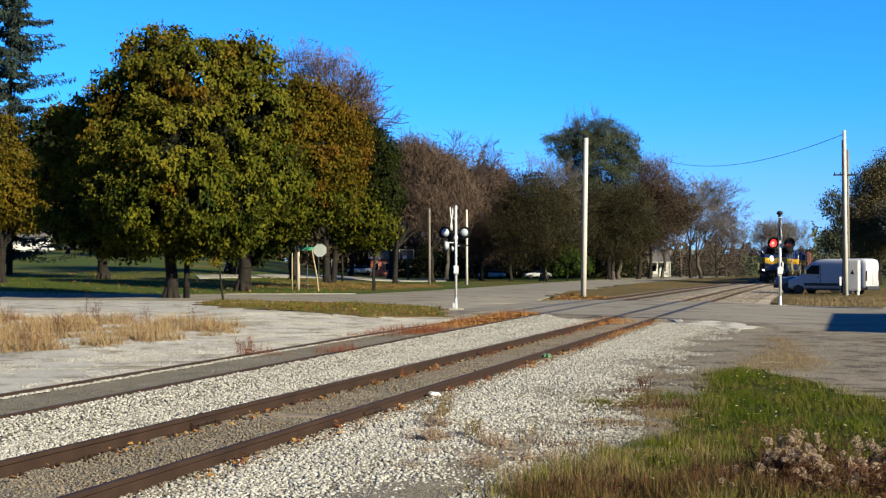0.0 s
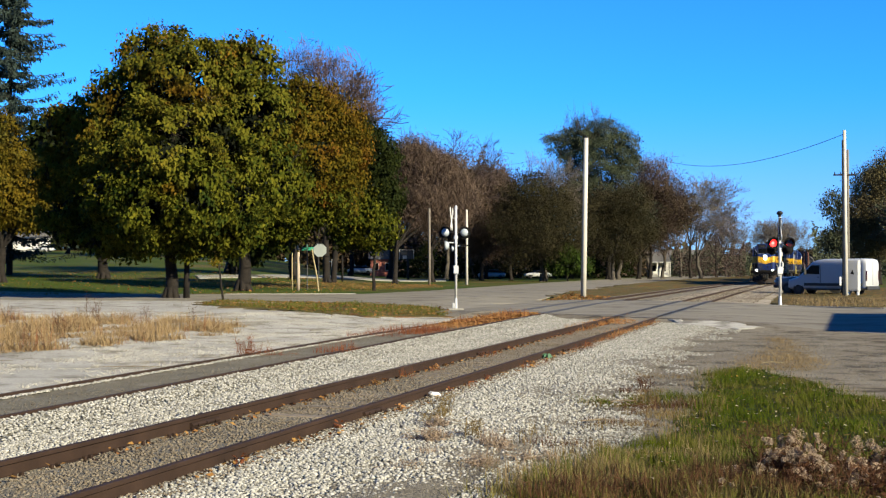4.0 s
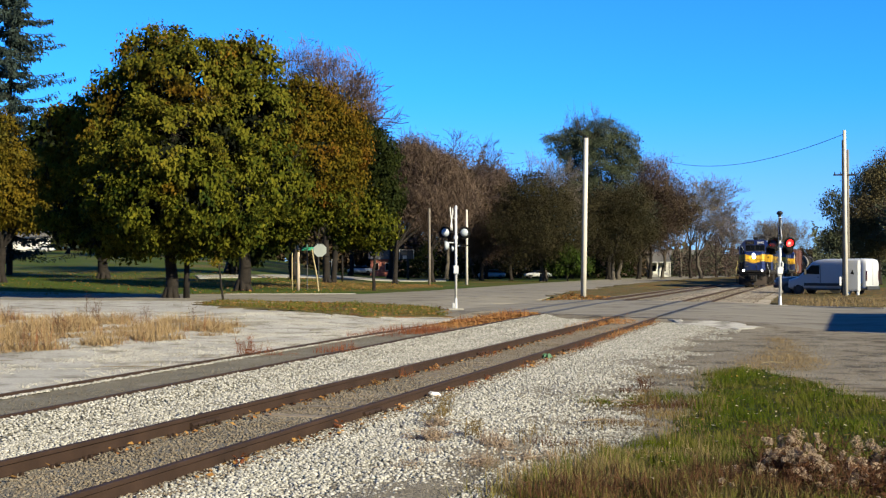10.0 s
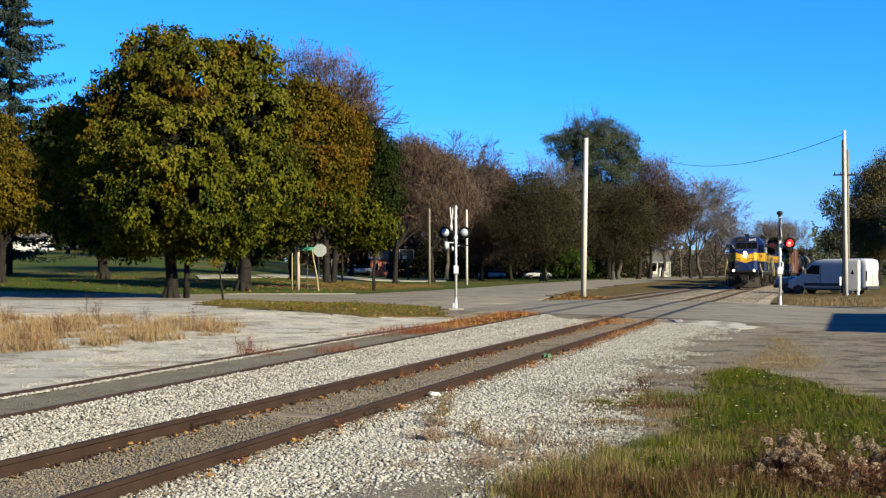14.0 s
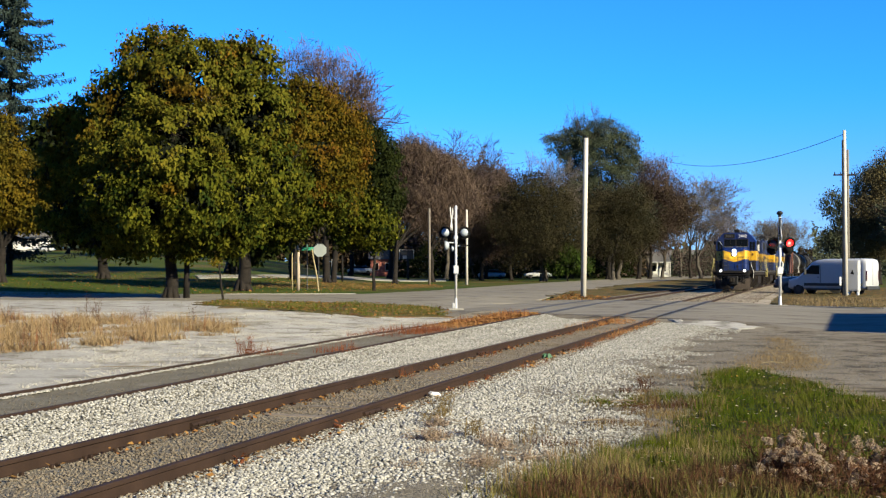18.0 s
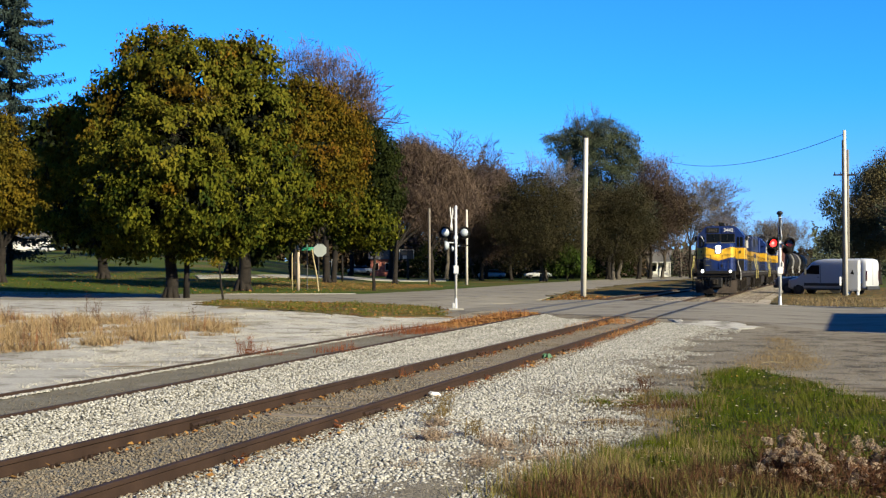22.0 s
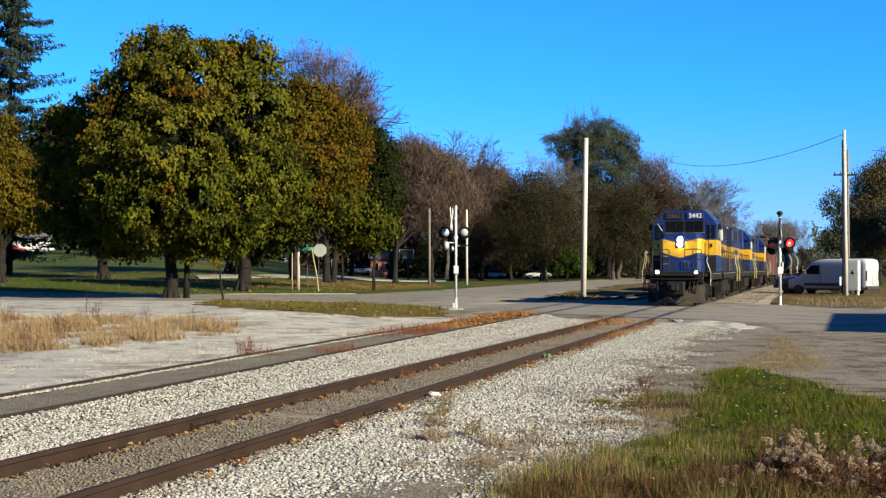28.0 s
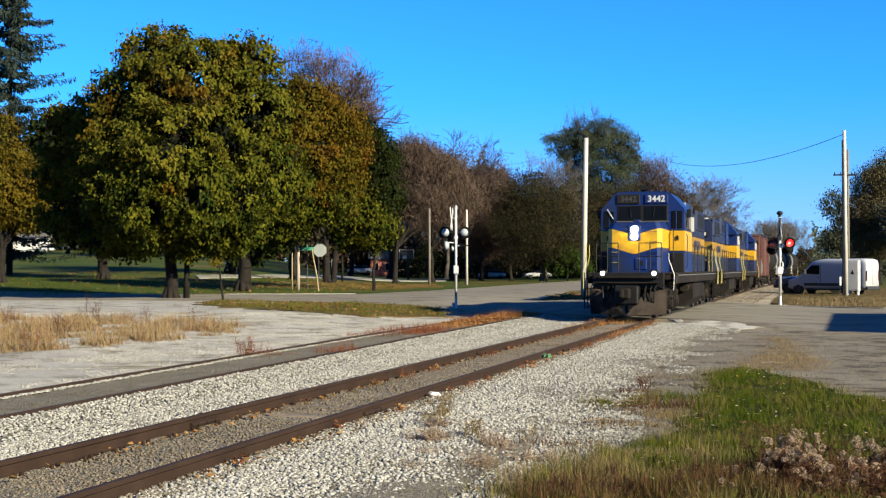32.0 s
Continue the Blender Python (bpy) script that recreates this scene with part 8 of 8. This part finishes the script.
stones("loose_chips", p, np.array([land(a, b) for a, b in p]) + 0.008, 0.006, 0.019, M_STONE, "pale limestone chips spread over the lot")
for x, y, L, a in ((-1.35, 21.6, 0.7, 20), (-5.9, 23.2, 1.3, 5), (-4.0, 20.2, 0.9, -8), (-9.0, 24.6, 1.0, 2), (0.9, 15.3, 0.4, 70), (1.9, 15.0, 0.5, 3), (2.5, 17.2, 0.4, 10)):
    st = thing("stick", pose(x, y, land(x, y) + 0.05, 0, 0, a), "weathered grey stick on the gravel", "stick")
    part("wood", Shape().tube([(-L / 2, 0, 0), (0, 0.03, 0.015), (L / 2, 0, 0)], [0.007, 0.011, 0.005], 6), M_TIE, st)

FRONT = [(0.3, 9.6), (0.9, 10.4), (1.6, 10.9), (2.4, 11.2), (3.2, 11.3), (4.3, 11.4), (4.4, 10.0), (4.0, 9.4)]
blades("front_straw", patchy(FRONT, 1300, 1.2, 0.08, 14), 0.14, 0.007, M_STRAW, "dry straw grass along the lawn's near edge", tilt=0.45)
blades("front_brown", patchy(FRONT, 9000, 1.4, -0.2, 6), 0.15, 0.009, M_DEAD, "brown dry grass along the lawn's near edge", tilt=0.4)
blades("front_green", strew(FRONT, 5200, rng) + rng.normal(size=(5200, 2)) * 0.2 + np.array([0, 0.35]), 0.15, 0.010, M_OLIVE, "yellow-green grass along the lawn's near edge", tilt=0.6)
for x, y, w, n, m in ((0.95, 11.0, 0.22, 420, M_TAN), (1.35, 11.5, 0.25, 500, M_TAN), (1.75, 11.9, 0.22, 380, M_OLIVE), (2.1, 11.3, 0.28, 420, M_OLIVE), (1.3, 10.6, 0.25, 420, M_TAN), (2.45, 12.2, 0.25, 300, M_TAN),
                      (2.9, 12.6, 0.3, 300, M_OLIVE), (1.9, 12.6, 0.2, 260, M_TAN), (3.6, 12.0, 0.3, 260, M_OLIVE), (0.7, 10.5, 0.2, 300, M_TAN)):
    blades("straw_tufts", rng.normal(size=(n, 2)) * np.array([w, w * 0.5]) + np.array([x, y]), 0.12, 0.008, m, "tufts of pale dry grass in the lawn's edge", tilt=0.5)
for k, (x, y, w, n) in enumerate(((1.8, 15.1, 0.45, 420), (2.3, 14.9, 0.3, 240), (2.9, 17.3, 0.4, 200), (3.4, 17.4, 0.3, 120), (2.3, 18.6, 0.25, 160), (3.9, 21.5, 0.4, 200), (4.3, 25.0, 0.5, 200), (3.2, 21.8, 0.3, 120), (1.2, 13.2, 0.3, 200))):
    pp = rng.normal(size=(n, 2)) * np.array([w, w * 0.45]) + np.array([x, y])
    blades("lot_weeds", pp, 0.06, 0.009, M_STRAW if k % 2 else M_DEAD, "low brown weeds growing through the gravel", z=0.0, tilt=0.8)

M_PALELEAF = mat("bleached_leaves", (0.90, 0.80, 0.60), (0.72, 0.58, 0.38), scale=2, island=0.8, **blademat)
p = strew(TURF_RIGHT, 420, rng)
me = scatter("pale_leaves", LEAF[0], LEAF[1], np.column_stack([p, 0.11 + rng.uniform(0, 0.05, 420)]), 0.034 * rng.uniform(0.6, 1.4, 420), turns(420, rng, 0.5), M_PALELEAF)
tagged(new("pale_leaves", me), "bleached fallen leaves scattered in the grass", "leaves", kind="stuff")

p, y, s = belt(3600, 0.8, 1.2, 9, 44, beside, edge=1.3)
stones("rail_grit", p, bank(s, -2.9, 2.7, 0.045) + 0.012, 0.010, 0.024, M_STONE_DIRTY, "dusty brown stones along the rail")
for x, y, L, a in ((6.5, 24.5, 0.45, 3),):
    st = thing("stick", pose(x, y, 0.03, 0, 0, a), "bleached stick lying on the dry grass", "stick")
    part("wood", Shape().tube([(-L / 2, 0, 0), (0, 0.03, 0.02), (L / 2, 0, 0)], [0.005, 0.007, 0.004], 6), M_STAKE, st)

for s0, s1, y0, y1, n in ((-1.0, -0.8, 30, 45.5, 900), (-0.7, -0.45, 36, 45.5, 500), (0.8, 1.0, 30, 45, 700), (0.45, 0.7, 34, 45, 300)):
    p, y, s = belt(n, s0, s1, y0, y1, beside, power=0.7)
    k = np.array([noise.noise(Vector((float(v) * 1.1, s0, 2))) for v in y])
    blades("rail_weeds", p[k > -0.12], 0.125, 0.016, M_ORANGEWEED, "low orange-brown weeds along the rail", z=0.06, tilt=0.6)
blades("siding_weeds", belt(2600, -0.62, 0.62, 35.0, 46, siding)[0], 0.13, 0.018, M_ORANGEWEED, "orange dry weeds between the siding's rails", z=0.15, tilt=0.7)
blades("siding_weeds", belt(700, -1.4, 0.2, 30.5, 34.5, siding)[0], 0.16, 0.016, M_RUSTWEED, "rust-red weeds over the siding", z=0.13, tilt=0.6)

# depth of the leading coupler at each time
ROLL = [(0, 147.0), (3, 138.5), (6, 129.8), (9, 120.0), (13, 108.4), (16, 99.5), (19, 89.6), (23, 74.0), (25.5, 64.8), (28, 55.5), (30, 48.3), (32, 41.1)]
RAIL_TOP = 0.2
FLASH_AT, FLASH_HALF = -0.27, 0.6755


def along(y, s):
    """Depth s metres further along the track from depth y."""
    for _ in range(12):
        y += s / 12 / math.sqrt(1 + line_slope(y) ** 2)
    return y


def car_pose(y, length):
    """A car whose front coupler is at depth y: it rides on the track under its two bogies."""
    ya, yb = along(y, length * 0.18), along(y, length * 0.82)
    a, b = Vector((line_x(ya), ya, RAIL_TOP)), Vector((line_x(yb), yb, RAIL_TOP))
    d = (a - b).normalized()
    front = a + d * (length * 0.18)
    return Matrix.Translation(front) @ Matrix.Rotation(math.atan2(-d.x, d.y), 4, "Z")


def motions():
    """All that moves: the train rolls in over the crossing."""
    ts = [t for t, _ in ROLL]
    fine = np.arange(0, 32.01, 1.0)
    ds = np.interp(fine, ts, [d for _, d in ROLL])
    for k in range(3):
        ds[1:-1] = (ds[:-2] + 2 * ds[1:-1] + ds[2:]) / 4
    rows = [[] for _ in TRAIN]
    for t, d in zip(fine, ds):
        y = float(d)
        for i, (car, length) in enumerate(TRAIN):
            m = car_pose(y, length)
            if car in BACKWARD:
                m = m @ Matrix.Translation((0, -length, 0)) @ Matrix.Rotation(math.pi, 4, "Z")
            rows[i].append((float(t), m))
            y = along(y, length)
    for (car, length), r in zip(TRAIN, rows):
        walk(car, r)
    # the lamps flash in turn: the added shutters lie before the lens, or stand edge-on beside it
    for leaf, which, side in FLASHERS:
        p = leaf.matrix_basis.translation.copy()
        rows = []
        for k in range(-1, 50):
            t0, t1 = FLASH_AT + k * FLASH_HALF, FLASH_AT + (k + 1) * FLASH_HALF
            lit = (k % 2 == 0) == (which == "first")
            m = Matrix.Translation(p + Vector((side * (0.179 if lit else 0), 0, 0))) @ Matrix.Rotation(radians(86 * side if lit else 0), 4, "Z")
            for t in (t0 + 0.034, t1):
                if 0 <= t <= 32:
                    rows.append((t, m))
        rows = [(0.0, rows[0][1])] + [r for r in rows if 0.02 < r[0] < 31.98] + [(32.0, rows[-1][1])]
        walk(leaf, rows)
    # the pickup crosses behind the park
    rows = []
    for t in (0.0, 8.0, 16.0, 22.0, 26.0, 27.0, 28.0, 29.0, 30.0, 31.0, 32.0):
        x = -88.0 + 9.6 * (t - 28.0)
        rows.append((t, pose(x, 262, land(x, 262) - 0.04, 0, 0, -90)))
    walk(PASSING, rows)
    # wheels turn as they roll
    way = np.concatenate([[0], np.cumsum(-np.diff(ds) * math.sqrt(1 + 0.3007 ** 2))])
    steps = np.arange(0, 32.001, 0.2)
    rolled = np.interp(steps, fine, way)
    for w in WHEELS:
        p = w.matrix_basis.translation.copy()
        walk(w, [(float(t), Matrix.Translation(p) @ Matrix.Rotation(-float(r) / 0.508, 4, "X")) for t, r in zip(steps, rolled)])


motions()
